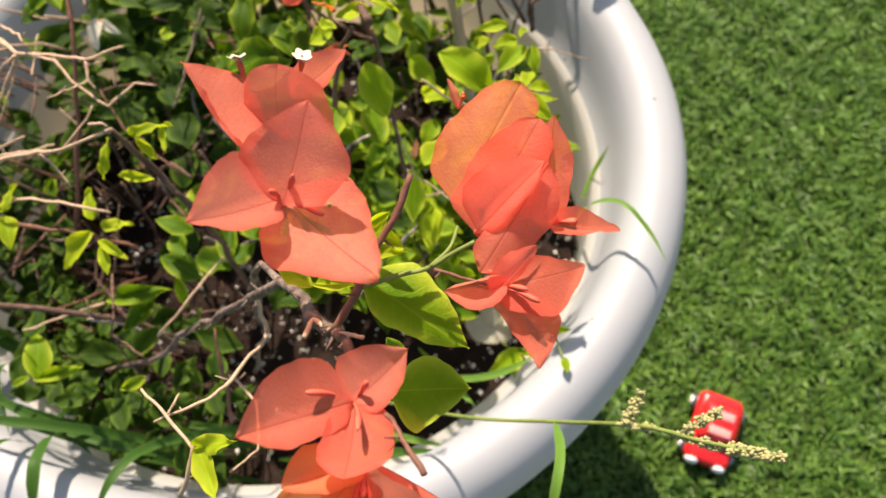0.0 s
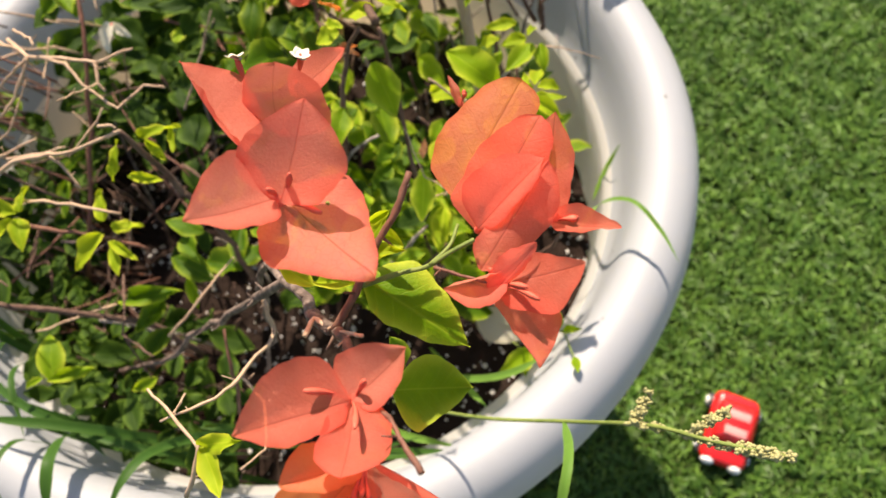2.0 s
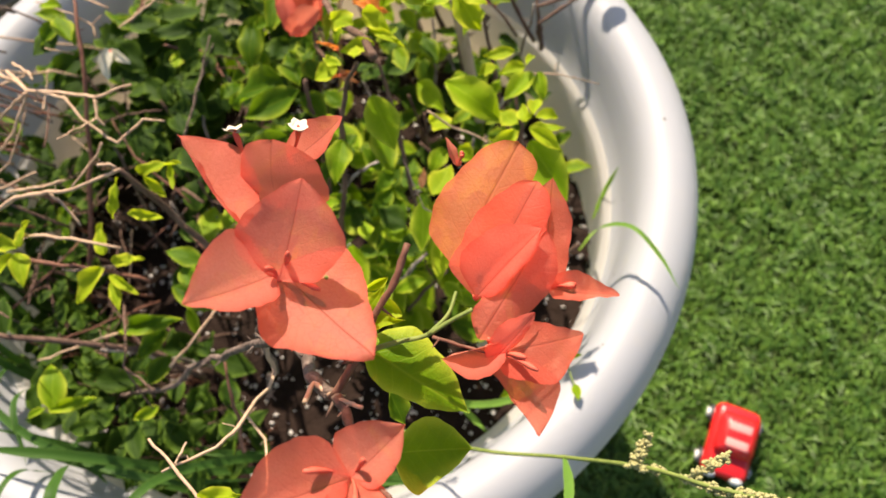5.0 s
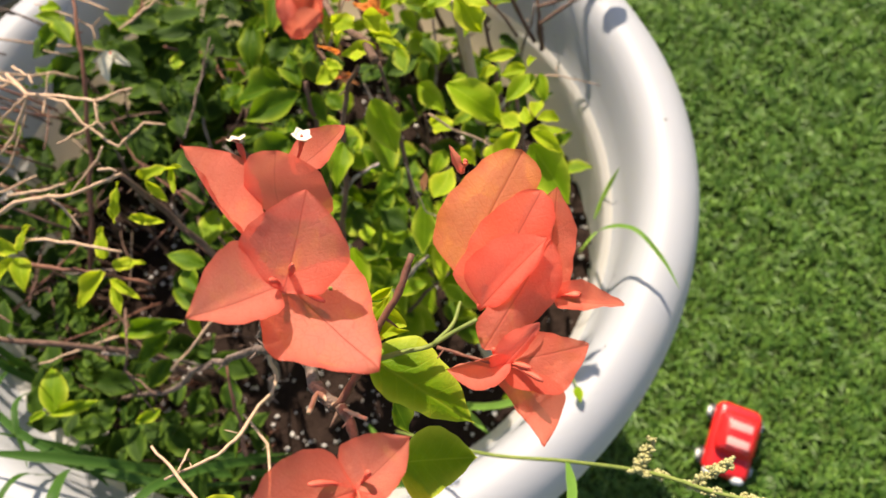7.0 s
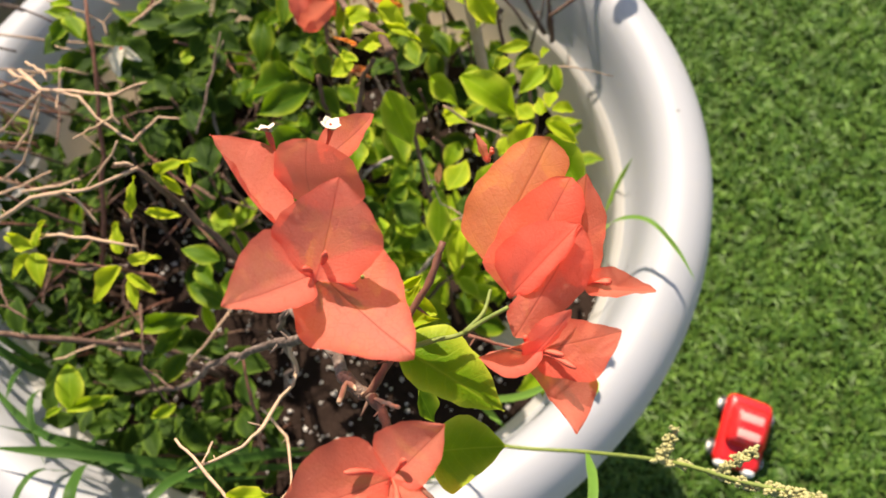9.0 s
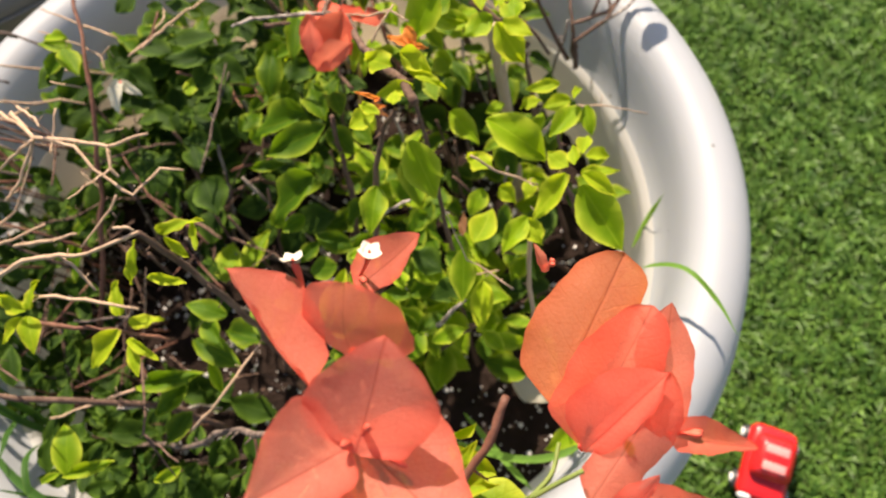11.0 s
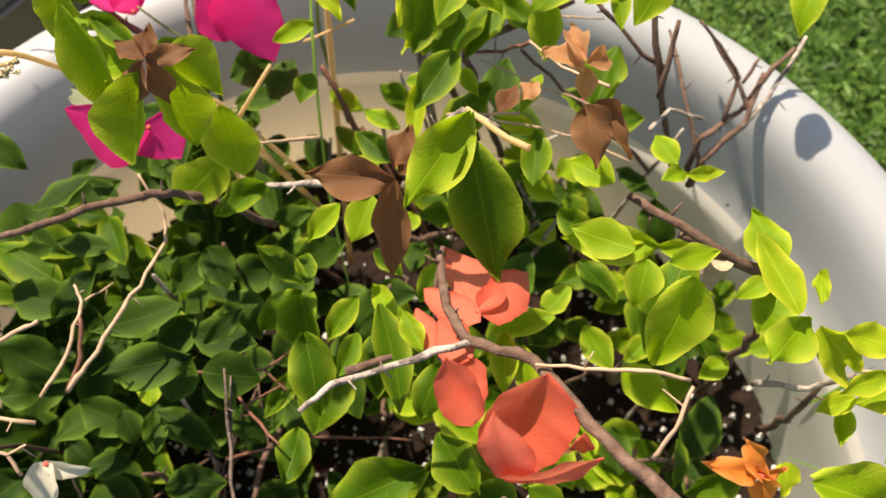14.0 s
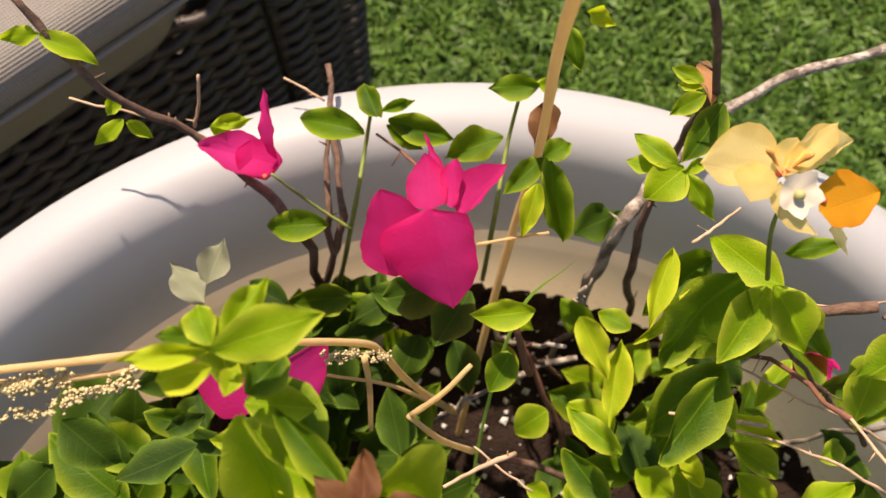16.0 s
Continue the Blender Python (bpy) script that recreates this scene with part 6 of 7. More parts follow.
petal(f, (0.0153, 0.2495, 0.6070), (0.0141, 0.2222, 0.5900), (0.0039, 0.2292, 0.5940), (0.0327, 0.2253, 0.5970), MAGENTA, cup=-0.03, full=1.7, foot=0.12)
petal(f, (0.0304, 0.2413, 0.5970), (0.0345, 0.2630, 0.5940), (0.0245, 0.2517, 0.5940), (0.0404, 0.2515, 0.5950), MAGENTA, cup=0.06, full=1.5, foot=0.6)
petal(f, (0.0364, 0.2469, 0.5920), (0.0365, 0.2710, 0.5920), (0.0355, 0.2600, 0.5920), (0.0406, 0.2548, 0.5920), MAGENTA, cup=0.04, full=1.1, foot=0.4)
petal(f, (0.0387, 0.2403, 0.5960), (0.0446, 0.2574, 0.5980), (0.0378, 0.2530, 0.5950), (0.0457, 0.2526, 0.5960), MAGENTA, cup=0.04, full=2.0, foot=0.5)
petal(f, (0.0414, 0.2372, 0.5940), (0.0642, 0.2541, 0.5880), (0.0451, 0.2536, 0.5910), (0.0555, 0.2457, 0.5900), MAGENTA, cup=0.08, full=1.5, foot=0.45)
f = flower(magenta, (-0.026, 0.280, 0.558))
petal(f, (-0.020, 0.283, 0.560), (-0.049, 0.298, 0.561), (-0.030, 0.298, 0.564), (-0.034, 0.282, 0.559), MAGENTA)
petal(f, (-0.020, 0.285, 0.562), (-0.017, 0.302, 0.590), (-0.023, 0.292, 0.574), (-0.018, 0.293, 0.572), MAGENTA)
petal(f, (-0.028, 0.295, 0.562), (-0.026, 0.279, 0.556), (-0.036, 0.286, 0.560), (-0.018, 0.285, 0.560), MAGENTA)
f = flower(magenta, (-0.0339, 0.1991, 0.5800))
petal(f, (-0.0340, 0.1990, 0.5780), (-0.0664, 0.2205, 0.5840), (-0.0459, 0.2154, 0.5840), (-0.0562, 0.1890, 0.5720), MAGENTA, full=1.35, foot=0.4)
petal(f, (-0.0343, 0.2024, 0.5800), (-0.0258, 0.1846, 0.5680), (-0.0188, 0.2159, 0.5840), (-0.0464, 0.1942, 0.5720), MAGENTA, full=1.4, foot=0.5)

yellow = thing("bougainvillea", "bougainvillea with pale yellow and gold bracts beside the rim", "plant", "plants in the planter")
twig(yellow, [(0.226, 0.268, 0.585), (0.190, 0.270, 0.571), (0.170, 0.267, 0.555), (0.138, 0.249, 0.540), (0.116, 0.232, 0.540), (0.115, 0.221, 0.482), (0.124, 0.216, 0.400)], 0.00186, 0.00325, BARK_GREY)
twig(yellow, [(0.098, 0.251, 0.700), (0.117, 0.253, 0.660), (0.128, 0.250, 0.630), (0.134, 0.250, 0.580), (0.124, 0.230, 0.540), (0.124, 0.216, 0.512), (0.146, 0.203, 0.420)], 0.00116, 0.00197, BARK)
twig(yellow, [(0.119, 0.163, 0.600), (0.140, 0.148, 0.590), (0.161, 0.135, 0.580), (0.178, 0.122, 0.570)], 0.00038, 0.00056, DRY)
twig(yellow, [(0.108, 0.147, 0.580), (0.138, 0.132, 0.575), (0.158, 0.119, 0.570), (0.177, 0.103, 0.560)], 0.00047, 0.00075, DRY)
twig(yellow, [(0.142, 0.166, 0.590), (0.167, 0.145, 0.560), (0.209, 0.113, 0.500)], 0.00081, 0.00128, BARK)
twig(yellow, [(0.152, 0.177, 0.600), (0.191, 0.172, 0.580)], 0.00038, 0.00056, DRY)
twig(yellow, [(0.116, 0.204, 0.668), (0.119, 0.198, 0.650), (0.129, 0.188, 0.620)], 0.00058, 0.00081, GREEN_TWIG)
twig(yellow, [(0.118, 0.209, 0.640), (0.108, 0.205, 0.640), (0.100, 0.202, 0.640)], 0.00038, 0.00056, DRY)
twig(yellow, [(0.197, 0.170, 0.640), (0.192, 0.136, 0.610), (0.194, 0.114, 0.580), (0.223, 0.105, 0.500)], 0.00116, 0.00197, BARK)
twig(yellow, [(0.202, 0.138, 0.620), (0.194, 0.125, 0.605), (0.191, 0.119, 0.590)], 0.00104, 0.00151, BARK)
twig(yellow, [(0.172, 0.164, 0.620), (0.189, 0.138, 0.600), (0.200, 0.132, 0.590)], 0.00093, 0.00139, BARK)
twig(yellow, [(0.289, 0.131, 0.555), (0.275, 0.127, 0.550), (0.254, 0.115, 0.538), (0.226, 0.109, 0.538), (0.228, 0.103, 0.502)], 0.00128, 0.00174, BARK)
twig(yellow, [(0.235, 0.153, 0.580), (0.244, 0.141, 0.570), (0.253, 0.127, 0.555), (0.242, 0.113, 0.540)], 0.00081, 0.00128, BARK)
twig(yellow, [(0.265, 0.131, 0.560), (0.256, 0.125, 0.550)], 0.00081, 0.00104, BARK)
twig(yellow, [(0.200, 0.098, 0.600), (0.188, 0.108, 0.600), (0.170, 0.099, 0.610)], 0.00070, 0.00104, BARK_GREY)
twig(yellow, [(0.241, 0.173, 0.540), (0.227, 0.125, 0.540), (0.227, 0.101, 0.524), (0.229, 0.097, 0.498)], 0.00093, 0.00174, BARK)
twig(yellow, [(0.252, 0.153, 0.555), (0.257, 0.125, 0.545), (0.257, 0.112, 0.540)], 0.00093, 0.00128, BARK)
twig(yellow, [(0.271, 0.127, 0.548), (0.252, 0.107, 0.538), (0.227, 0.100, 0.528), (0.228, 0.098, 0.496)], 0.00128, 0.00197, BARK)
twig(yellow, [(0.302, 0.137, 0.550), (0.270, 0.115, 0.540), (0.250, 0.106, 0.538)], 0.00104, 0.00139, BARK_GREY)
twig(yellow, [(0.096, 0.103, 0.660), (0.089, 0.119, 0.650), (0.075, 0.119, 0.640)], 0.00116, 0.00174, BARK_GREY)
twig(yellow, [(0.086, 0.110, 0.670), (0.092, 0.094, 0.675), (0.097, 0.084, 0.680)], 0.00093, 0.00128, STRAW)
twig(yellow, [(0.114, 0.174, 0.600), (0.126, 0.173, 0.600), (0.150, 0.175, 0.600), (0.168, 0.171, 0.610)], 0.00139, 0.00209, BARK)
twig(yellow, [(0.121, 0.180, 0.600), (0.118, 0.177, 0.580), (0.131, 0.170, 0.520), (0.148, 0.174, 0.450)], 0.00139, 0.00232, BARK)
twig(yellow, [(0.114, 0.169, 0.600), (0.131, 0.163, 0.600), (0.129, 0.142, 0.640)], 0.00070, 0.00093, RED_TWIG)
twig(yellow, [(0.129, 0.142, 0.640), (0.132, 0.122, 0.650), (0.141, 0.103, 0.660)], 0.00047, 0.00066, DRY)
twig(yellow, [(0.098, 0.153, 0.580), (0.131, 0.140, 0.580)], 0.00056, 0.00075, DRY)
twig(yellow, [(0.162, 0.167, 0.620), (0.176, 0.164, 0.620), (0.183, 0.157, 0.630)], 0.00093, 0.00116, BARK)
twig(yellow, [(0.143, 0.044, 0.650), (0.155, 0.032, 0.645), (0.176, 0.018, 0.630)], 0.00174, 0.00232, BARK)
leaf(yellow, (-0.030, 0.194, 0.706), (-0.007, 0.197, 0.702), (-0.06, -0.35, 0.94), "lime", 0.84)
leaf(yellow, (-0.031, 0.194, 0.706), (-0.049, 0.197, 0.702), (0.09, -0.13, 0.99), "bright", 0.48)
leaf(yellow, (-0.031, 0.191, 0.704), (-0.045, 0.191, 0.700), (0.10, -0.15, 0.98), "bright", 0.87)
leaf(yellow, (-0.031, 0.196, 0.700), (-0.034, 0.207, 0.696), (-0.02, -0.12, 0.99), "lime", 1.08)
leaf(yellow, (-0.029, 0.197, 0.700), (-0.017, 0.208, 0.696), (0.28, 0.04, 0.96), "lime", 0.66)
leaf(yellow, (-0.027, 0.185, 0.694), (-0.016, 0.193, 0.690), (0.03, -0.18, 0.98), "green", 1.26)
leaf(yellow, (-0.028, 0.181, 0.698), (-0.028, 0.156, 0.666), (-0.19, -0.05, 0.98), "lime", 0.65)
leaf(yellow, (-0.029, 0.184, 0.685), (-0.014, 0.179, 0.681), (0.06, 0.17, 0.98), "lime", 1.10)
leaf(yellow, (-0.030, 0.185, 0.700), (-0.027, 0.191, 0.696), (0.25, 0.13, 0.96), "bright", 1.12)
leaf(yellow, (-0.036, 0.200, 0.690), (-0.045, 0.203, 0.686), (0.04, -0.28, 0.96), "green", 0.96)
leaf(yellow, (-0.093, 0.197, 0.620), (-0.080, 0.178, 0.616), (0.25, -0.16, 0.96), "deep", 1.05)
leaf(yellow, (-0.064, 0.182, 0.585), (-0.093, 0.177, 0.581), (0.11, 0.35, 0.93), "deep", 0.83)
leaf(yellow, (-0.061, 0.192, 0.580), (-0.078, 0.189, 0.576), (0.07, -0.15, 0.99), "deep", 0.74)
leaf(yellow, (-0.068, 0.188, 0.570), (-0.059, 0.177, 0.566), (0.22, -0.27, 0.94), "deep", 0.96)
leaf(yellow, (-0.121, 0.189, 0.560), (-0.140, 0.178, 0.556), (0.29, -0.14, 0.95), "deep", 1.29)
leaf(yellow, (-0.060, 0.237, 0.550), (-0.071, 0.257, 0.546), (0.28, -0.05, 0.96), "pale", 1.00)
leaf(yellow, (-0.058, 0.244, 0.550), (-0.048, 0.262, 0.546), (0.08, -0.38, 0.92), "pale", 1.07)
leaf(yellow, (-0.086, 0.329, 0.610), (-0.101, 0.332, 0.606), (0.17, -0.49, 0.85), "lime", 0.77)
leaf(yellow, (-0.086, 0.328, 0.610), (-0.068, 0.317, 0.606), (0.29, 0.06, 0.96), "lime", 0.77)
leaf(yellow, (-0.072, 0.308, 0.575), (-0.085, 0.302, 0.571), (0.08, -0.29, 0.95), "lime", 0.77)
leaf(yellow, (-0.071, 0.307, 0.575), (-0.063, 0.300, 0.571), (0.11, -0.24, 0.96), "lime", 0.88)
leaf(yellow, (-0.071, 0.316, 0.580), (-0.078, 0.310, 0.576), (0.33, -0.16, 0.93), "lime", 1.00)
leaf(yellow, (-0.043, 0.305, 0.560), (-0.026, 0.306, 0.556), (0.06, -0.25, 0.97), "lime", 0.62)
leaf(yellow, (-0.043, 0.304, 0.560), (-0.035, 0.301, 0.556), (0.14, -0.23, 0.96), "lime", 1.41)
leaf(yellow, (-0.006, 0.259, 0.545), (-0.036, 0.265, 0.541), (0.39, -0.28, 0.88), "green", 0.77)
leaf(yellow, (0.016, 0.283, 0.575), (-0.012, 0.299, 0.571), (-0.02, -0.25, 0.97), "green", 0.69)
leaf(yellow, (0.022, 0.286, 0.580), (0.020, 0.303, 0.576), (-0.17, -0.49, 0.85), "green", 1.00)
leaf(yellow, (0.024, 0.288, 0.580), (0.038, 0.291, 0.576), (-0.05, -0.41, 0.91), "green", 0.58)
leaf(yellow, (0.026, 0.285, 0.578), (0.050, 0.272, 0.574), (-0.06, -0.24, 0.97), "green", 0.76)
leaf(yellow, (0.025, 0.284, 0.575), (0.038, 0.272, 0.571), (0.16, -0.14, 0.98), "green", 0.87)
leaf(yellow, (0.029, 0.219, 0.530), (0.001, 0.232, 0.526), (0.06, -0.14, 0.99), "deep", 0.81)
leaf(yellow, (0.013, 0.226, 0.520), (-0.008, 0.221, 0.516), (0.12, 0.02, 0.99), "deep", 1.09)
leaf(yellow, (0.085, 0.283, 0.585), (0.066, 0.288, 0.581), (-0.06, -0.41, 0.91), "green", 0.90)
leaf(yellow, (0.084, 0.284, 0.585), (0.094, 0.281, 0.581), (-0.23, -0.32, 0.92), "lime", 1.00)
leaf(yellow, (0.068, 0.269, 0.575), (0.044, 0.268, 0.571), (-0.16, -0.26, 0.95), "green", 0.98)
leaf(yellow, (0.084, 0.274, 0.590), (0.076, 0.256, 0.586), (-0.19, -0.32, 0.93), "bronze", 0.90)
leaf(yellow, (0.074, 0.250, 0.600), (0.088, 0.255, 0.596), (-0.22, -0.20, 0.95), "green", 1.04)
leaf(yellow, (0.074, 0.250, 0.600), (0.058, 0.241, 0.596), (-0.11, -0.18, 0.98), "green", 0.88)
leaf(yellow, (0.075, 0.247, 0.605), (0.078, 0.221, 0.580), (-0.23, -0.15, 0.96), "green", 0.59)
leaf(yellow, (0.070, 0.241, 0.600), (0.060, 0.224, 0.596), (-0.07, -0.25, 0.96), "bright", 0.75)
leaf(yellow, (0.080, 0.273, 0.650), (0.080, 0.260, 0.646), (-0.32, -0.33, 0.89), "green", 0.98)
leaf(yellow, (0.079, 0.267, 0.670), (0.088, 0.263, 0.666), (-0.17, -0.39, 0.90), "bright", 0.85)
leaf(yellow, (0.097, 0.234, 0.530), (0.121, 0.240, 0.526), (0.14, -0.27, 0.95), "deep", 1.14)
leaf(yellow, (0.112, 0.230, 0.620), (0.102, 0.248, 0.616), (-0.20, -0.03, 0.98), "lime", 0.74)
leaf(yellow, (0.107, 0.233, 0.615), (0.099, 0.239, 0.611), (-0.12, -0.03, 0.99), "lime", 1.09)
leaf(yellow, (0.114, 0.230, 0.620), (0.099, 0.223, 0.616), (-0.37, -0.16, 0.91), "lime", 1.46)
leaf(yellow, (0.114, 0.228, 0.620), (0.120, 0.211, 0.616), (-0.38, -0.34, 0.86), "lime", 0.69)
leaf(yellow, (0.113, 0.229, 0.620), (0.125, 0.232, 0.616), (-0.12, -0.47, 0.88), "lime", 0.67)
leaf(yellow, (0.125, 0.254, 0.630), (0.118, 0.263, 0.626), (-0.43, -0.00, 0.90), "lime", 0.82)
leaf(yellow, (0.124, 0.252, 0.630), (0.118, 0.257, 0.626), (-0.17, -0.06, 0.98), "bright", 0.81)
leaf(yellow, (0.124, 0.250, 0.630), (0.112, 0.247, 0.626), (-0.17, -0.18, 0.97), "lime", 0.97)
leaf(yellow, (0.132, 0.247, 0.625), (0.115, 0.231, 0.621), (-0.22, -0.33, 0.92), "green", 0.92)
leaf(yellow, (0.125, 0.246, 0.630), (0.130, 0.267, 0.626), (-0.17, -0.33, 0.93), "peach", 0.53)
leaf(yellow, (0.137, 0.184, 0.612), (0.120, 0.211, 0.608), (-0.47, -0.01, 0.89), "lime", 0.80)
leaf(yellow, (0.130, 0.187, 0.605), (0.096, 0.173, 0.600), (-0.42, 0.08, 0.90), "green", 1.36)
leaf(yellow, (0.137, 0.182, 0.610), (0.111, 0.165, 0.606), (-0.40, -0.06, 0.92), "green", 0.90)
leaf(yellow, (0.138, 0.183, 0.610), (0.146, 0.159, 0.606), (-0.24, 0.03, 0.97), "green", 0.87)
leaf(yellow, (0.119, 0.192, 0.610), (0.085, 0.178, 0.606), (-0.16, 0.01, 0.99), "bright", 0.40)
leaf(yellow, (0.127, 0.202, 0.590), (0.097, 0.190, 0.586), (-0.30, -0.11, 0.95), "green", 0.84)
leaf(yellow, (0.127, 0.163, 0.570), (0.089, 0.147, 0.566), (-0.04, 0.14, 0.99), "green", 0.92)
leaf(yellow, (0.122, 0.148, 0.570), (0.143, 0.130, 0.566), (-0.35, -0.22, 0.91), "bright", 0.61)
leaf(yellow, (0.125, 0.135, 0.560), (0.146, 0.115, 0.556), (-0.17, 0.01, 0.99), "lime", 0.65)
leaf(yellow, (0.190, 0.155, 0.580), (0.164, 0.130, 0.576), (-0.39, -0.01, 0.92), "green", 1.04)
leaf(yellow, (0.188, 0.198, 0.570), (0.166, 0.201, 0.566), (-0.29, -0.08, 0.95), "green", 0.68)
leaf(yellow, (0.153, 0.160, 0.570), (0.135, 0.146, 0.566), (-0.35, 0.03, 0.94), "lime", 0.67)
leaf(yellow, (0.073, 0.164, 0.535), (0.090, 0.143, 0.531), (-0.03, -0.05, 1.00), "lime", 1.17)
leaf(yellow, (0.064, 0.164, 0.535), (0.047, 0.157, 0.531), (-0.00, -0.21, 0.98), "lime", 1.42)
leaf(yellow, (0.052, 0.197, 0.520), (0.059, 0.178, 0.516), (-0.08, 0.14, 0.99), "green", 0.91)
leaf(yellow, (0.095, 0.183, 0.560), (0.080, 0.151, 0.556), (-0.15, -0.16, 0.98), "bright", 0.50)
leaf(yellow, (0.103, 0.187, 0.550), (0.092, 0.198, 0.546), (-0.04, 0.01, 1.00), "lime", 1.15)
leaf(yellow, (0.083, 0.207, 0.530), (0.095, 0.186, 0.526), (-0.14, 0.18, 0.97), "green", 0.94)
leaf(yellow, (0.055, 0.213, 0.530), (0.069, 0.197, 0.526), (-0.24, -0.17, 0.95), "lime", 1.00)
leaf(yellow, (0.092, 0.133, 0.540), (0.105, 0.117, 0.536), (-0.22, -0.03, 0.98), "lime", 1.25)
leaf(yellow, (0.062, 0.123, 0.530), (0.075, 0.134, 0.526), (0.10, 0.17, 0.98), "lime", 1.25)
leaf(yellow, (0.112, 0.121, 0.550), (0.110, 0.140, 0.546), (-0.19, 0.19, 0.96), "bright", 0.74)
leaf(yellow, (0.111, 0.124, 0.540), (0.124, 0.106, 0.536), (-0.14, -0.01, 0.99), "lime", 0.99)
leaf(yellow, (0.127, 0.122, 0.550), (0.139, 0.103, 0.546), (-0.33, 0.13, 0.94), "lime", 1.02)
leaf(yellow, (0.136, 0.107, 0.570), (0.164, 0.111, 0.566), (-0.14, 0.17, 0.97), "lime", 0.79)
leaf(yellow, (0.022, 0.209, 0.510), (0.007, 0.191, 0.506), (0.00, -0.15, 0.99), "deep", 1.17)
leaf(yellow, (0.036, 0.203, 0.510), (0.039, 0.176, 0.506), (-0.06, 0.04, 1.00), "deep", 0.92)
leaf(yellow, (0.050, 0.136, 0.520), (0.059, 0.128, 0.516), (-0.15, 0.03, 0.99), "lime", 1.24)
leaf(yellow, (0.161, 0.120, 0.550), (0.179, 0.122, 0.546), (-0.44, -0.05, 0.90), "lime", 0.94)
leaf(yellow, (0.113, 0.153, 0.540), (0.103, 0.158, 0.536), (-0.06, 0.02, 1.00), "green", 1.43)
f = flower(yellow, (0.115, 0.210, 0.672))
petal(f, (0.115, 0.209, 0.672), (0.096, 0.218, 0.670), (0.112, 0.225, 0.673), (0.102, 0.210, 0.670), YELLOW)
petal(f, (0.112, 0.210, 0.675), (0.103, 0.204, 0.675), (0.099, 0.211, 0.676), (0.111, 0.205, 0.674), YELLOW)
petal(f, (0.115, 0.208, 0.671), (0.121, 0.192, 0.669), (0.111, 0.200, 0.670), (0.118, 0.200, 0.670), YELLOW)
petal(f, (0.115, 0.209, 0.673), (0.122, 0.218, 0.674), (0.114, 0.216, 0.675), (0.122, 0.212, 0.674), YELLOW)
stamen(f, (0.115, 0.210, 0.672), (0.109, 0.218, 0.680), ORANGE_TUBE)
f = flower(yellow, (0.117, 0.210, 0.672))
petal(f, (0.116, 0.208, 0.672), (0.137, 0.214, 0.673), (0.129, 0.220, 0.675), (0.125, 0.209, 0.671), YELLOW)
petal(f, (0.116, 0.210, 0.674), (0.133, 0.219, 0.676), (0.121, 0.216, 0.676), (0.132, 0.214, 0.675), YELLOW)
stamen(f, (0.117, 0.210, 0.672), (0.123, 0.212, 0.682), ORANGE_TUBE)
f = flower(yellow, (0.130, 0.202, 0.662))
petal(f, (0.128, 0.199, 0.662), (0.148, 0.201, 0.660), (0.137, 0.209, 0.663), (0.138, 0.193, 0.660), GOLD)
petal(f, (0.135, 0.196, 0.655), (0.142, 0.187, 0.645), (0.135, 0.194, 0.652), (0.139, 0.194, 0.652), YELLOW)
f = flower(yellow, (0.189, 0.159, 0.515))
bract(f, (0.189, 0.159, 0.515), (0.181, 0.170, 0.513), "magenta", 1.0)
bract(f, (0.189, 0.159, 0.515), (0.194, 0.156, 0.539), "magenta", .7)
bract(f, (0.189, 0.159, 0.515), (0.195, 0.141, 0.507), "magenta", 1.0)
bract(f, (0.189, 0.159, 0.515), (0.181, 0.149, 0.508), "magenta", .9)

# ---------------------------------------------------------------- undergrowth: leaves low in the pot, many with shade put into their colour
low = random.Random(31)
BARE = ((-0.17, 0.0, 0.062), (-0.11, -0.06, 0.055), (0.225, -0.06, 0.06), (0.18, -0.14, 0.05), (-0.03, -0.06, 0.04), (0.057, 0.172, 0.045))
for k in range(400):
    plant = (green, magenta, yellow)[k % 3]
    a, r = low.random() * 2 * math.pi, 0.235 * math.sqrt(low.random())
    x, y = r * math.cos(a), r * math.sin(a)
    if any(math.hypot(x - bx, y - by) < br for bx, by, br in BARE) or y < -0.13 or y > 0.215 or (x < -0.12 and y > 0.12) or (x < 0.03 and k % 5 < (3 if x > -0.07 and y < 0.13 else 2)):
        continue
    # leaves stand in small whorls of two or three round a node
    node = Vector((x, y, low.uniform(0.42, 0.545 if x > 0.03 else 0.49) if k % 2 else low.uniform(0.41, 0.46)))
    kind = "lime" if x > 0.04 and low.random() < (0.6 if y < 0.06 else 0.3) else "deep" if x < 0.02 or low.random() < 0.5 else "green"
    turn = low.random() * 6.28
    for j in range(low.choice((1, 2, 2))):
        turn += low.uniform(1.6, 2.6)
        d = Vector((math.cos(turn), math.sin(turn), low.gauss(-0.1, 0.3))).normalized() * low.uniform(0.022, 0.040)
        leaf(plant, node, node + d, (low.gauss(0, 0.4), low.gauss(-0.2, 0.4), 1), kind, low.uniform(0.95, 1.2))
for k in range(20):
    node = Vector((low.uniform(0.02, 0.14), low.uniform(-0.16, -0.06), low.uniform(0.46, 0.57)))
    turn = low.random() * 6.28
    for j in range(3):
        turn += low.uniform(1.6, 2.6)
        d = Vector((math.cos(turn), math.sin(turn), low.gauss(-0.05, 0.3))).normalized() * low.uniform(0.018, 0.032)
        leaf(salmon, node, node + d, (low.gauss(0, 0.4), low.gauss(-0.2, 0.4), 1), "lime" if k % 2 else "green", low.uniform(0.8, 1.1))
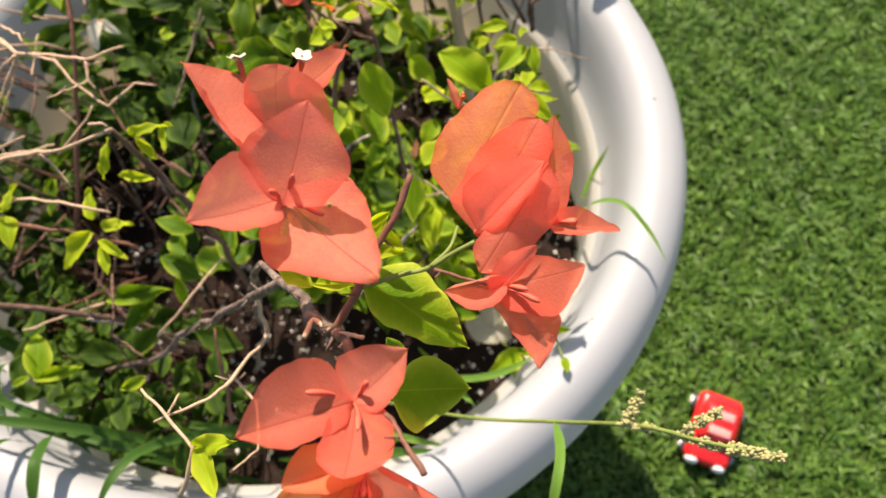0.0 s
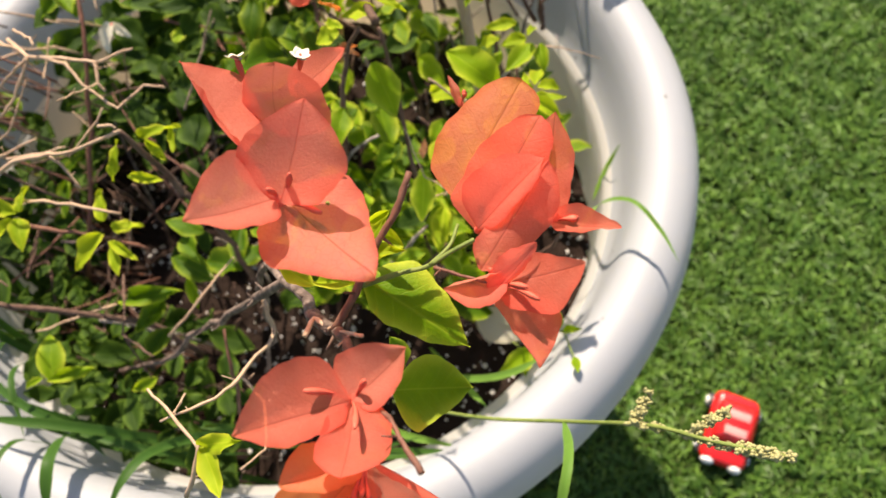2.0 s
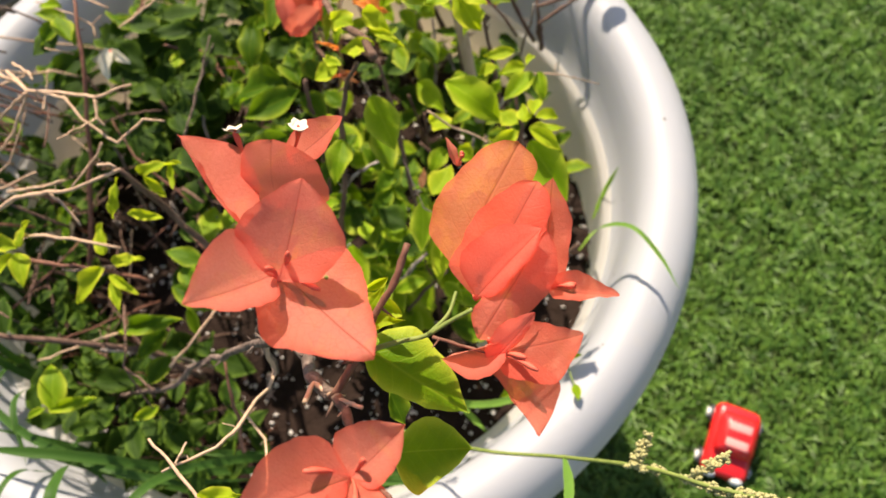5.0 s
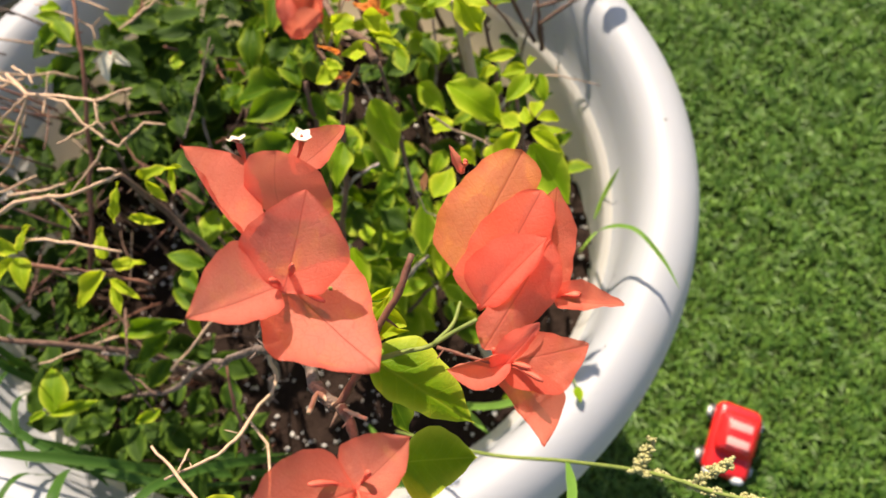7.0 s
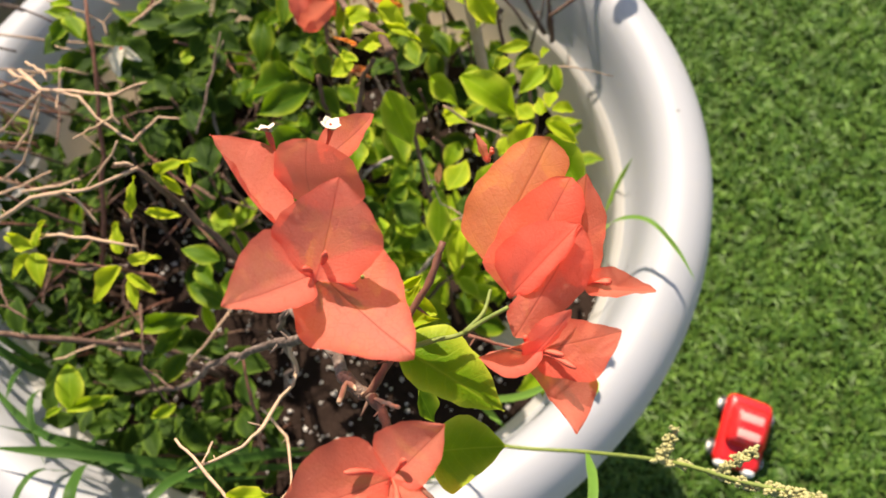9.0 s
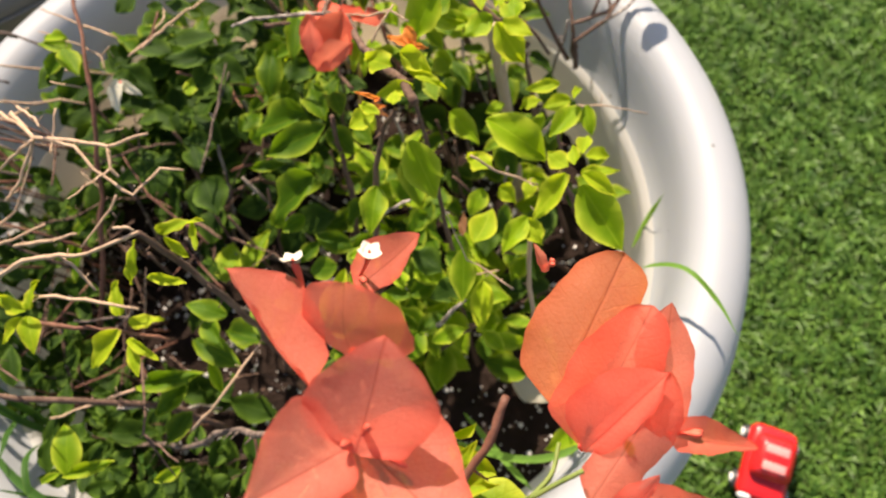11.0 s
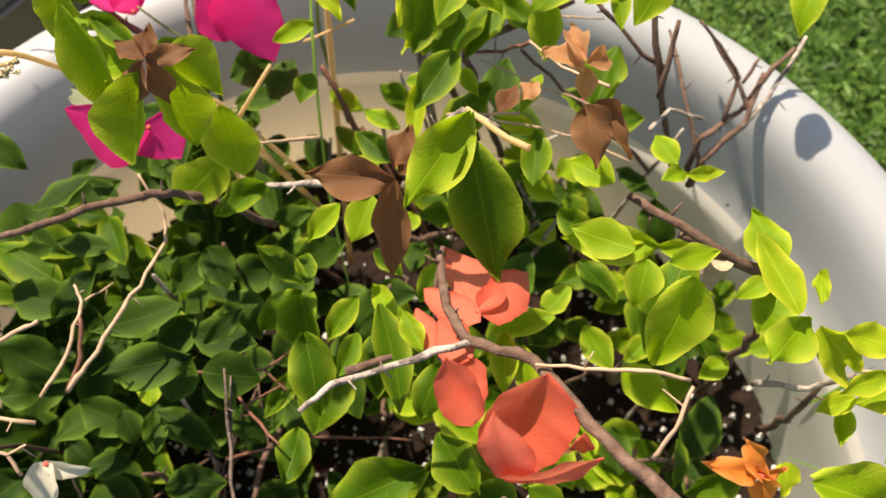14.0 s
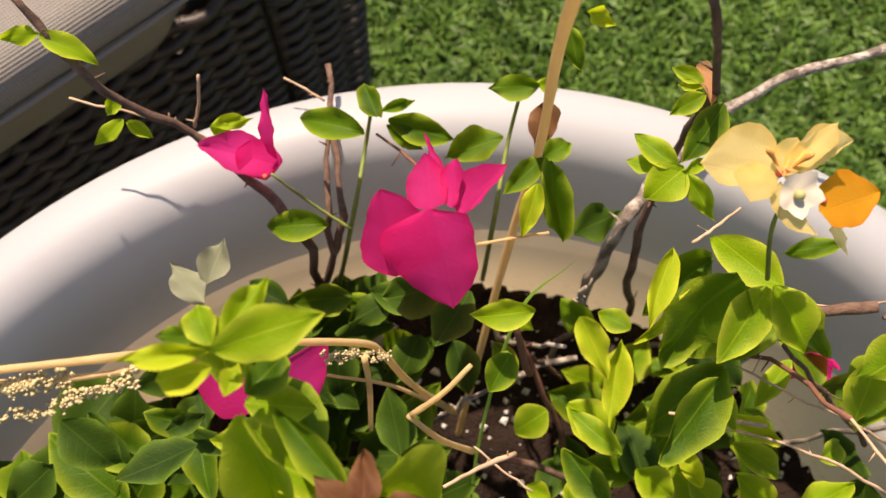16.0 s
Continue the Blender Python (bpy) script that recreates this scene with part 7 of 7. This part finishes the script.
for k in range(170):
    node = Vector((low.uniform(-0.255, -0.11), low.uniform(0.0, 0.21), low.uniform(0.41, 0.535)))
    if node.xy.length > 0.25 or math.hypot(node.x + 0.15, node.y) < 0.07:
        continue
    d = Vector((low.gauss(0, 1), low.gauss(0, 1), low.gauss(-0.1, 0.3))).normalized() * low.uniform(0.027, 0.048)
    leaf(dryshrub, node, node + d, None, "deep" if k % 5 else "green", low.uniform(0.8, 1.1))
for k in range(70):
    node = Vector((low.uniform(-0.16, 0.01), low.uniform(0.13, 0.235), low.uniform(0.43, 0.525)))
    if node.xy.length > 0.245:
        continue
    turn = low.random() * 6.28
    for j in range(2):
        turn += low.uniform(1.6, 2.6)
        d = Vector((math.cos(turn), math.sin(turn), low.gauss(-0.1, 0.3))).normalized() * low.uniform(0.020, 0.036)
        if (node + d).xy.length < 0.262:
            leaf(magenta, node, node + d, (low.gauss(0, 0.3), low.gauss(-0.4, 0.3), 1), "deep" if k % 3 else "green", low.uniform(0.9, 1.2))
for k in range(46):
    plant = (green, magenta, yellow)[k % 3]
    a, r = low.random() * 2 * math.pi, 0.20 * math.sqrt(low.random())
    p = Vector((r * math.cos(a) + 0.02, r * math.sin(a) + 0.03, 0.37))
    q = p + Vector((low.gauss(0, 0.03), low.gauss(0, 0.03), low.uniform(0.08, 0.2)))
    twig(plant, [p, p.lerp(q, 0.5) + Vector((low.gauss(0, 0.006), low.gauss(0, 0.006), 0)), q], 0.0018, 0.0010, low.choice((BARK, BARK, BARK_GREY)), sides=5)

# dry twigs and a few leaves hanging over the rim on the sofa's side
for k in range(26):
    foot = Vector((low.uniform(-0.22, -0.15), low.uniform(-0.06, 0.165), low.uniform(0.50, 0.58)))
    tip = Vector((low.uniform(-0.35, -0.26), foot.y + low.gauss(0.0, 0.04), low.uniform(0.585, 0.655)))
    mid = foot.lerp(tip, low.uniform(0.4, 0.6)) + Vector((low.gauss(0, 0.008), low.gauss(0, 0.008), 0.02))
    wood = low.choice((DRY, RED_TWIG, BARK_MID, BARK_MID, BARK))
    twig(dryshrub, [foot, mid, tip], 0.0011, 0.0006, wood, sides=5)
    fork = mid + Vector((low.uniform(-0.05, -0.01), low.gauss(0, 0.025), low.uniform(0.0, 0.03)))
    twig(dryshrub, [mid, mid.lerp(fork, 0.5), fork], 0.0007, 0.0004, wood, sides=5)
    for j in range(2):
        d = Vector((low.gauss(0, 1), low.gauss(0, 1), low.gauss(0, 0.3))).normalized() * low.uniform(0.016, 0.032)
        at = mid.lerp(tip, low.random())
        leaf(dryshrub, at, at + d, None, ("green", "deep", "lime", "deep")[(k + j) % 4], low.uniform(0.8, 1.1))

# leaves coloured dark for shade, and thin twigs, against the pot wall in front
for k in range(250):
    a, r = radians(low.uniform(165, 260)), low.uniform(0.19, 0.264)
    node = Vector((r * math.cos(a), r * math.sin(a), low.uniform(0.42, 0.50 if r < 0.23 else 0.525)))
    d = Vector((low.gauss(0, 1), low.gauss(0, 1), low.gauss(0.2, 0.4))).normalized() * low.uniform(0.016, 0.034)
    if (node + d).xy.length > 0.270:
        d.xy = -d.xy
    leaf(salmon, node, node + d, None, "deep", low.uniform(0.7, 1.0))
    if k % 3 == 0:
        foot = Vector((node.x * 0.85, node.y * 0.85, 0.375))
        twig(dryshrub, [foot, foot.lerp(node, 0.5) + Vector((low.gauss(0, 0.006), low.gauss(0, 0.006), 0)), node], 0.0010, 0.0006, low.choice((BARK, RED_TWIG, BARK_MID)), sides=5)

# tangle of dead twigs of the half-bare shrub
for k in range(34):
    a = Vector((low.uniform(-0.24, -0.04), low.uniform(-0.17, 0.10), low.uniform(0.42, 0.60)))
    d = Vector((low.gauss(0.2, 1), low.gauss(0, 1), low.gauss(0.1, 0.45))).normalized() * low.uniform(0.05, 0.11)
    if (a + d).xy.length > 0.25:
        d = -d
    m = a.lerp(a + d, 0.55) + Vector((low.gauss(0, 0.008), low.gauss(0, 0.008), low.gauss(0, 0.006)))
    wood = low.choice((RED_TWIG, BARK, BARK, BARK, BARK_MID))
    twig(dryshrub, [a, m, a + d], 0.0009, 0.0006, wood, sides=5)
    e = Vector((low.gauss(0, 1), low.gauss(0, 1), low.gauss(0, 0.5))).normalized() * low.uniform(0.02, 0.04)
    twig(dryshrub, [m, m.lerp(m + e, 0.5), m + e], 0.0006, 0.0004, wood, sides=5)

# ---------------------------------------------------------------- stake, weeds
stake = thing("garden_stake", "weathered round wooden stake pushed into the soil", "stake")
bm = bmesh.new()
tube(bm, smooth_line([(0.174, 0.020, 0.33), (0.1655, 0.0245, 0.5), (0.1545, 0.030, 0.645)], 5), 0.0046, 0.0042, 20, 0.04, 3)
part("shaft", bm, STAKE, stake, smooth=False)
stake_low = thing("garden_stake", "short split bamboo stake beside a branch", "stake")
bm = bmesh.new()
tube(bm, smooth_line([(0.002, 0.215, 0.340), (0.002, 0.219, 0.500)], 5), 0.0044, 0.0040, 20, 0.10, 4)
part("shaft", bm, STAKE, stake_low, smooth=False)
for k in range(5):
    bm = bmesh.new()
    a = k * 1.26
    x, y = 0.002 + 0.0026 * math.cos(a), 0.219 + 0.0026 * math.sin(a)
    tube(bm, smooth_line([(x, y, 0.498), (x + 0.0004, y, 0.502), (x + 0.0008 * math.cos(a), y + 0.0008 * math.sin(a), 0.504 + 0.0012 * (k % 3))], 3), 0.0019, 0.0007, 6)
    part("splinter", bm, BARK, stake_low, "dark weathered splinter")

SEED_GREEN = plain("seed_green", (0.26, 0.26, 0.09, 1), (0.46, 0.42, 0.20, 1), 900, 0.8)
SEED_STRAW = plain("seed_straw", (0.44, 0.35, 0.16, 1), (0.62, 0.53, 0.32, 1), 900, 0.8)
weed = thing("weed", "green flowering weed stalk with tan seed heads over the rim", "weed")
twig(weed, [(0.076, -0.227, 0.520), (0.132, -0.266, 0.600), (0.175, -0.284, 0.640), (0.204, -0.305, 0.700), (0.224, -0.319, 0.720), (0.249, -0.330, 0.729)], 0.0011, 0.0008, GREEN_TWIG, "stalk")
seed_head(weed, [(0.198, -0.303, 0.700), (0.202, -0.299, 0.702), (0.206, -0.293, 0.706)], 0.0026, 320, 1, SEED_GREEN, 0.0009)
seed_head(weed, [(0.194, -0.303, 0.700), (0.211, -0.307, 0.700)], 0.0018, 180, 2, SEED_GREEN, 0.0009)
seed_head(weed, [(0.217, -0.314, 0.715), (0.224, -0.311, 0.720), (0.233, -0.308, 0.725)], 0.0022, 280, 3, SEED_GREEN, 0.0009)
seed_head(weed, [(0.214, -0.312, 0.710), (0.228, -0.321, 0.720), (0.239, -0.326, 0.725), (0.249, -0.331, 0.729)], 0.0026, 620, 4, SEED_GREEN, 0.0009)
grass_blade(weed, [(0.175, -0.284, 0.640), (0.173, -0.302, 0.660), (0.168, -0.319, 0.665), (0.160, -0.339, 0.650)], 0.0048, name="blade")

# darker copy of the green blade, shade of the front wall painted in
SHADE_BLADE = leaf_material("grass_weed_shade", (0.018, 0.055, 0.010, 1), (0.045, 0.11, 0.018, 1), (0.07, 0.14, 0.025, 1), (0.10, 0.24, 0.03, 1), vein=0.1, through=0.2)
grass = thing("grass_weed", "long arching green grass blades growing from the potting soil", "weed")
grass_blade(grass, [(0.237, -0.065, 0.420), (0.238, -0.102, 0.530), (0.253, -0.122, 0.565), (0.268, -0.144, 0.560), (0.276, -0.167, 0.555)], 0.0032, name="blade")
grass_blade(grass, [(0.253, -0.041, 0.430), (0.260, -0.038, 0.470), (0.270, -0.033, 0.500)], 0.0036, name="blade")
grass_blade(grass, [(0.176, -0.093, 0.420), (0.164, -0.129, 0.500), (0.164, -0.149, 0.530), (0.163, -0.175, 0.550)], 0.006, name="blade")
grass_blade(grass, [(-0.247, -0.141, 0.500), (-0.190, -0.192, 0.525), (-0.139, -0.222, 0.530), (-0.082, -0.242, 0.520), (-0.033, -0.238, 0.470)], 0.006, SHADE_BLADE, "blade")
grass_blade(grass, [(-0.008, -0.216, 0.430), (-0.041, -0.229, 0.500), (-0.073, -0.246, 0.545), (-0.089, -0.267, 0.560), (-0.104, -0.294, 0.550)], 0.0062, SHADE_BLADE, "blade")
grass_blade(grass, [(-0.001, -0.225, 0.420), (-0.074, -0.230, 0.490), (-0.125, -0.225, 0.535), (-0.165, -0.219, 0.550), (-0.205, -0.211, 0.550)], 0.007, SHADE_BLADE, "blade")
grass_blade(grass, [(-0.138, -0.217, 0.450), (-0.139, -0.226, 0.530), (-0.136, -0.246, 0.560), (-0.137, -0.266, 0.560), (-0.143, -0.290, 0.540)], 0.0085, SHADE_BLADE, "blade")
grass_blade(grass, [(-0.167, -0.222, 0.500), (-0.167, -0.232, 0.550), (-0.173, -0.251, 0.560), (-0.167, -0.269, 0.560), (-0.161, -0.284, 0.540)], 0.0042, SHADE_BLADE, "blade")
grass_blade(grass, [(-0.178, -0.120, 0.420), (-0.123, -0.188, 0.470), (-0.065, -0.216, 0.480), (-0.012, -0.216, 0.450)], 0.0055, SHADE_BLADE, "blade")
grass_blade(grass, [(0.087, -0.181, 0.440), (0.128, -0.211, 0.500), (0.156, -0.217, 0.520), (0.181, -0.211, 0.530)], 0.005, name="blade")
grass_blade(grass, [(0.098, -0.159, 0.430), (0.123, -0.208, 0.480), (0.138, -0.233, 0.500)], 0.0045, name="blade")
grass_blade(grass, [(0.042, -0.193, 0.420), (0.070, -0.236, 0.480), (0.119, -0.259, 0.500)], 0.005, name="blade")
grass_blade(grass, [(0.025, 0.116, 0.450), (0.035, 0.160, 0.530), (0.050, 0.197, 0.600), (0.059, 0.202, 0.660)], 0.0014, name="blade")
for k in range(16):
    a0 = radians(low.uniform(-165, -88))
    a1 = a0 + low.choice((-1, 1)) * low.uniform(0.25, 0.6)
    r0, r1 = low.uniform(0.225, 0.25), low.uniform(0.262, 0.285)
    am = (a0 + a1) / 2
    grass_blade(grass, [(r0 * math.cos(a0), r0 * math.sin(a0), 0.385), (0.255 * math.cos(am), 0.255 * math.sin(am), low.uniform(0.47, 0.52)), (r1 * math.cos(a1), r1 * math.sin(a1), low.uniform(0.50, 0.545))], low.uniform(0.004, 0.008), SHADE_BLADE, "blade")

seedling = thing("seedling", "small bright green seedling by the inner rim of the pot", "weed")
leaf(seedling, (0.174, -0.196, 0.500), (0.153, -0.213, 0.510), kind="lime", width=1.0)
leaf(seedling, (0.174, -0.195, 0.500), (0.184, -0.205, 0.510), kind="lime", width=0.7)
leaf(seedling, (0.194, -0.190, 0.520), (0.194, -0.179, 0.530), kind="lime", width=0.8)
leaf(seedling, (0.196, -0.191, 0.520), (0.207, -0.195, 0.530), kind="lime", width=0.7)
leaf(seedling, (0.198, -0.218, 0.540), (0.199, -0.229, 0.540), kind="lime", width=1.0)
leaf(seedling, (0.170, -0.194, 0.500), (0.167, -0.215, 0.500), kind="lime", width=0.8)
twig(seedling, [(0.166, -0.143, 0.380), (0.174, -0.196, 0.500), (0.194, -0.191, 0.520), (0.198, -0.218, 0.540)], 0.0009, 0.0006, GREEN_TWIG, "stem")

fallen = thing("fallen_bract", "dry creamy white bract lying on the dark soil", "petal")
leaf(fallen, (0.143, -0.124, 0.400), (0.177, -0.152, 0.400), kind="cream", width=1.0, name="bract")
leaf(fallen, (0.161, -0.118, 0.400), (0.176, -0.141, 0.410), kind="cream", width=.9, name="bract")

# seeding straw stalk behind the magenta plant
straw = thing("dry_weed", "dry straw-coloured weed stalk with crumbly pale seed clusters", "weed")
seed_head(straw, [(-0.097, 0.205, 0.655), (-0.087, 0.204, 0.655), (-0.078, 0.204, 0.650)], 0.0026, 520, 11, SEED_STRAW, 0.00050)
seed_head(straw, [(-0.096, 0.198, 0.648), (-0.083, 0.197, 0.650), (-0.072, 0.199, 0.650), (-0.062, 0.199, 0.650)], 0.0021, 480, 12, SEED_STRAW, 0.00050)
seed_head(straw, [(-0.079, 0.209, 0.655), (-0.079, 0.203, 0.650), (-0.077, 0.197, 0.650)], 0.002, 70, 13, SEED_STRAW, 0.00065)
seed_head(straw, [(-0.065, 0.200, 0.650), (-0.061, 0.203, 0.650)], 0.002, 50, 14, SEED_STRAW, 0.00065)
seed_head(straw, [(-0.016, 0.200, 0.585), (-0.006, 0.200, 0.580), (0.005, 0.197, 0.570)], 0.0024, 340, 15, SEED_STRAW, 0.00050)
twig(straw, [(-0.003, 0.198, 0.580), (-0.004, 0.188, 0.560), (-0.008, 0.174, 0.520)], 0.0012, 0.0010, STRAW, "stalk")
twig(straw, [(-0.097, 0.207, 0.655), (-0.082, 0.204, 0.652), (-0.060, 0.202, 0.650)], 0.0010, 0.0008, STRAW, "stalk")

f = flower(yellow, (0.120, 0.204, 0.668))
corolla(f, (-0.0025, -0.0010, 0.0060), (0, -0.5, 1), 0.0068)
bm = bmesh.new()
bmesh.ops.create_icosphere(bm, subdivisions=2, radius=0.0015, matrix=Matrix.Translation((-0.0027, -0.0012, 0.0056)))
part("centre", bm, SEED_GREEN, f, "small yellow-green flower centre")

# ---------------------------------------------------------------- toy car on the lawn
toy = thing("toy_car", "small red plastic toy car with white lamps lying in artificial grass", "toy car", at=(0.432, -0.166, 0.022))
toy.scale = (1.12, 1.12, 1.12)
toy.rotation_euler = (radians(6), radians(-8), radians(62))
bm = bmesh.new()
rounded_box(0.080, 0.050, 0.022, 0.009, 3, bm, pose(0, 0, 0.010))
part("body", bm, TOY_RED, toy)
bm = bmesh.new()
rounded_box(0.046, 0.043, 0.020, 0.008, 3, bm, pose(0.006, 0, 0.027))
for v in bm.verts:
    if v.co.z > 0.03:
        v.co.x = 0.006 + (v.co.x - 0.006) * 0.8
        v.co.y *= 0.84
part("cabin", bm, TOY_RED, toy)
for x, y in ((-0.024, -0.024), (-0.024, 0.024), (0.026, -0.024), (0.026, 0.024)):
    bm = bmesh.new()
    bmesh.ops.create_cone(bm, cap_ends=True, segments=20, radius1=0.0095, radius2=0.0095, depth=0.008, matrix=pose(x, y, 0.0, 90))
    wheel = part("wheel", bm, TOY_DARK, toy)
    bm = bmesh.new()
    bmesh.ops.create_cone(bm, cap_ends=True, segments=16, radius1=0.0055, radius2=0.0045, depth=0.003, matrix=pose(x, y * 1.2, 0.0, 90 if y > 0 else -90))
    part("hub", bm, TOY_WHITE, wheel)
for y in (-0.015, 0.015):
    bm = bmesh.new()
    bmesh.ops.create_uvsphere(bm, u_segments=14, v_segments=8, radius=0.0078, matrix=pose(-0.039, y, 0.012) @ Matrix.Diagonal((0.6, 1, 1, 1)))
    part("headlamp", bm, TOY_WHITE, toy, "white round headlamp")
for x in (-0.004, 0.014):
    bm = bmesh.new()
    rounded_box(0.009, 0.024, 0.002, 0.0008, 2, bm, pose(x, 0, 0.0372))
    part("roof_panel", bm, TOY_PINK, toy, "pale worn roof patch")

# ---------------------------------------------------------------- garden sofa behind the pot
WICKER = plain("wicker_dark", (0.022, 0.016, 0.013, 1), (0.055, 0.042, 0.035, 1), 120, 0.5, 0.4, 0.001)
FABRIC = Nodes("cushion_grey")
co = FABRIC.add("TexCoord").outputs["Object"]
warp = FABRIC.add("TexWave", {"Vector": co, "Scale": 170.0, "Distortion": 0.6}).outputs["Fac"]
weft = FABRIC.add("TexWave", {"Vector": FABRIC.add("Mapping", {"Vector": co, "Rotation": (0, 1.5708, 1.5708)}).outputs[0], "Scale": 170.0, "Distortion": 0.6}).outputs["Fac"]
FABRIC.colour(FABRIC.mix(FABRIC.noise(25.0, 4.0, co), (0.205, 0.19, 0.168, 1), (0.26, 0.245, 0.22, 1)))
FABRIC.set(Roughness=0.95, Specular_IOR_Level=0.15)
FABRIC.bump(FABRIC.math("ADD", warp, weft), 0.5, 0.001)
ANGLE = 25.5
SOFA = pose(0.062, 0.566, 0.0, 0, 0, ANGLE)
sofa = thing("garden_sofa", "dark brown woven rattan garden sofa on the lawn behind the pot", "sofa")
sofa.matrix_world = SOFA


def woven(owner, width, height, x0, z0, y=0.0):
    """Flat strands woven in and out of upright ribs on a front panel, each strand and rib a piece of the panel."""
    rows, ribs = int(height / 0.0105), int(width / 0.03)
    for i in range(rows):
        z = z0 + (i + 0.5) * height / rows
        bm = bmesh.new()
        line = [Vector((x0 + width * k / (ribs * 4), y - 0.0045 * math.sin(math.pi * (k / 4 + i)), z + 0.0008 * math.sin(k * 1.7 + i * 2.1))) for k in range(ribs * 4 + 1)]
        tube(bm, line, 0.0052, 0.0052, 6, 0.05, i)
        part("strand", bm, WICKER, owner)
    for k in range(ribs + 1):
        x = x0 + width * k / ribs
        bm = bmesh.new()
        tube(bm, [Vector((x, y + 0.001, z0)), Vector((x, y + 0.001, z0 + height))], 0.0036, 0.0036, 5)
        part("rib", bm, WICKER, owner)


bm = bmesh.new()
rounded_box(1.59, 0.72, 0.27, 0.01, 2, bm, pose(-0.895, 0.38, 0.165))
seat_base = part("seat_base", bm, WICKER, sofa)
woven(seat_base, 1.59, 0.30, -1.69, 0.02)
bm = bmesh.new()
rounded_box(0.080, 0.74, 0.56, 0.02, 3, bm, pose(-0.0495, 0.386, 0.30))
arm = part("arm", bm, WICKER, sofa)
woven(arm, 0.092, 0.56, -0.094, 0.02, -0.004)
bm = bmesh.new()
rounded_box(1.66, 0.12, 0.40, 0.03, 3, bm, pose(-0.85, 0.72, 0.48))
part("backrest", bm, WICKER, sofa)
cushion = thing("seat_cushion", "thick grey-beige fabric cushion on the rattan sofa seat", "cushion")
cushion.matrix_world = SOFA
bm = bmesh.new()
rounded_box(0.66, 0.67, 0.147, 0.030, 5, bm, pose(-0.500, 0.27, 0.3835))
for v in bm.verts:
    v.co.x += 0.034 * (v.co.z - 0.31) / 0.147 * (1 if v.co.x > -0.3 else 0)
    v.co.y += 0.06 * max(0.0, (0.457 - v.co.z) / 0.147) * max(0.0, 1 - (v.co.y + 0.07) / 0.3)
    v.co.z += 0.012 * math.cos((v.co.x + 0.528) * 4.2) * math.cos((v.co.y - 0.30) * 4.2) * (1 if v.co.z > 0.4 else 0)
part("cover", bm, FABRIC.mat, cushion)
for z, y in ((0.336, -0.0085), (0.432, -0.0575)):
    bm = bmesh.new()
    e = -0.1705 + 0.034 * (z - 0.31) / 0.147
    tube(bm, smooth_line([(-0.82, y, z), (-0.53, y, z), (e - 0.047, y, z), (e - 0.019, y + 0.006, z), (e, y + 0.04, z), (e, 0.3, z), (e, 0.56, z)], 6), 0.0020, 0.0020, 8)
    part("piping", bm, FABRIC.mat, cushion)
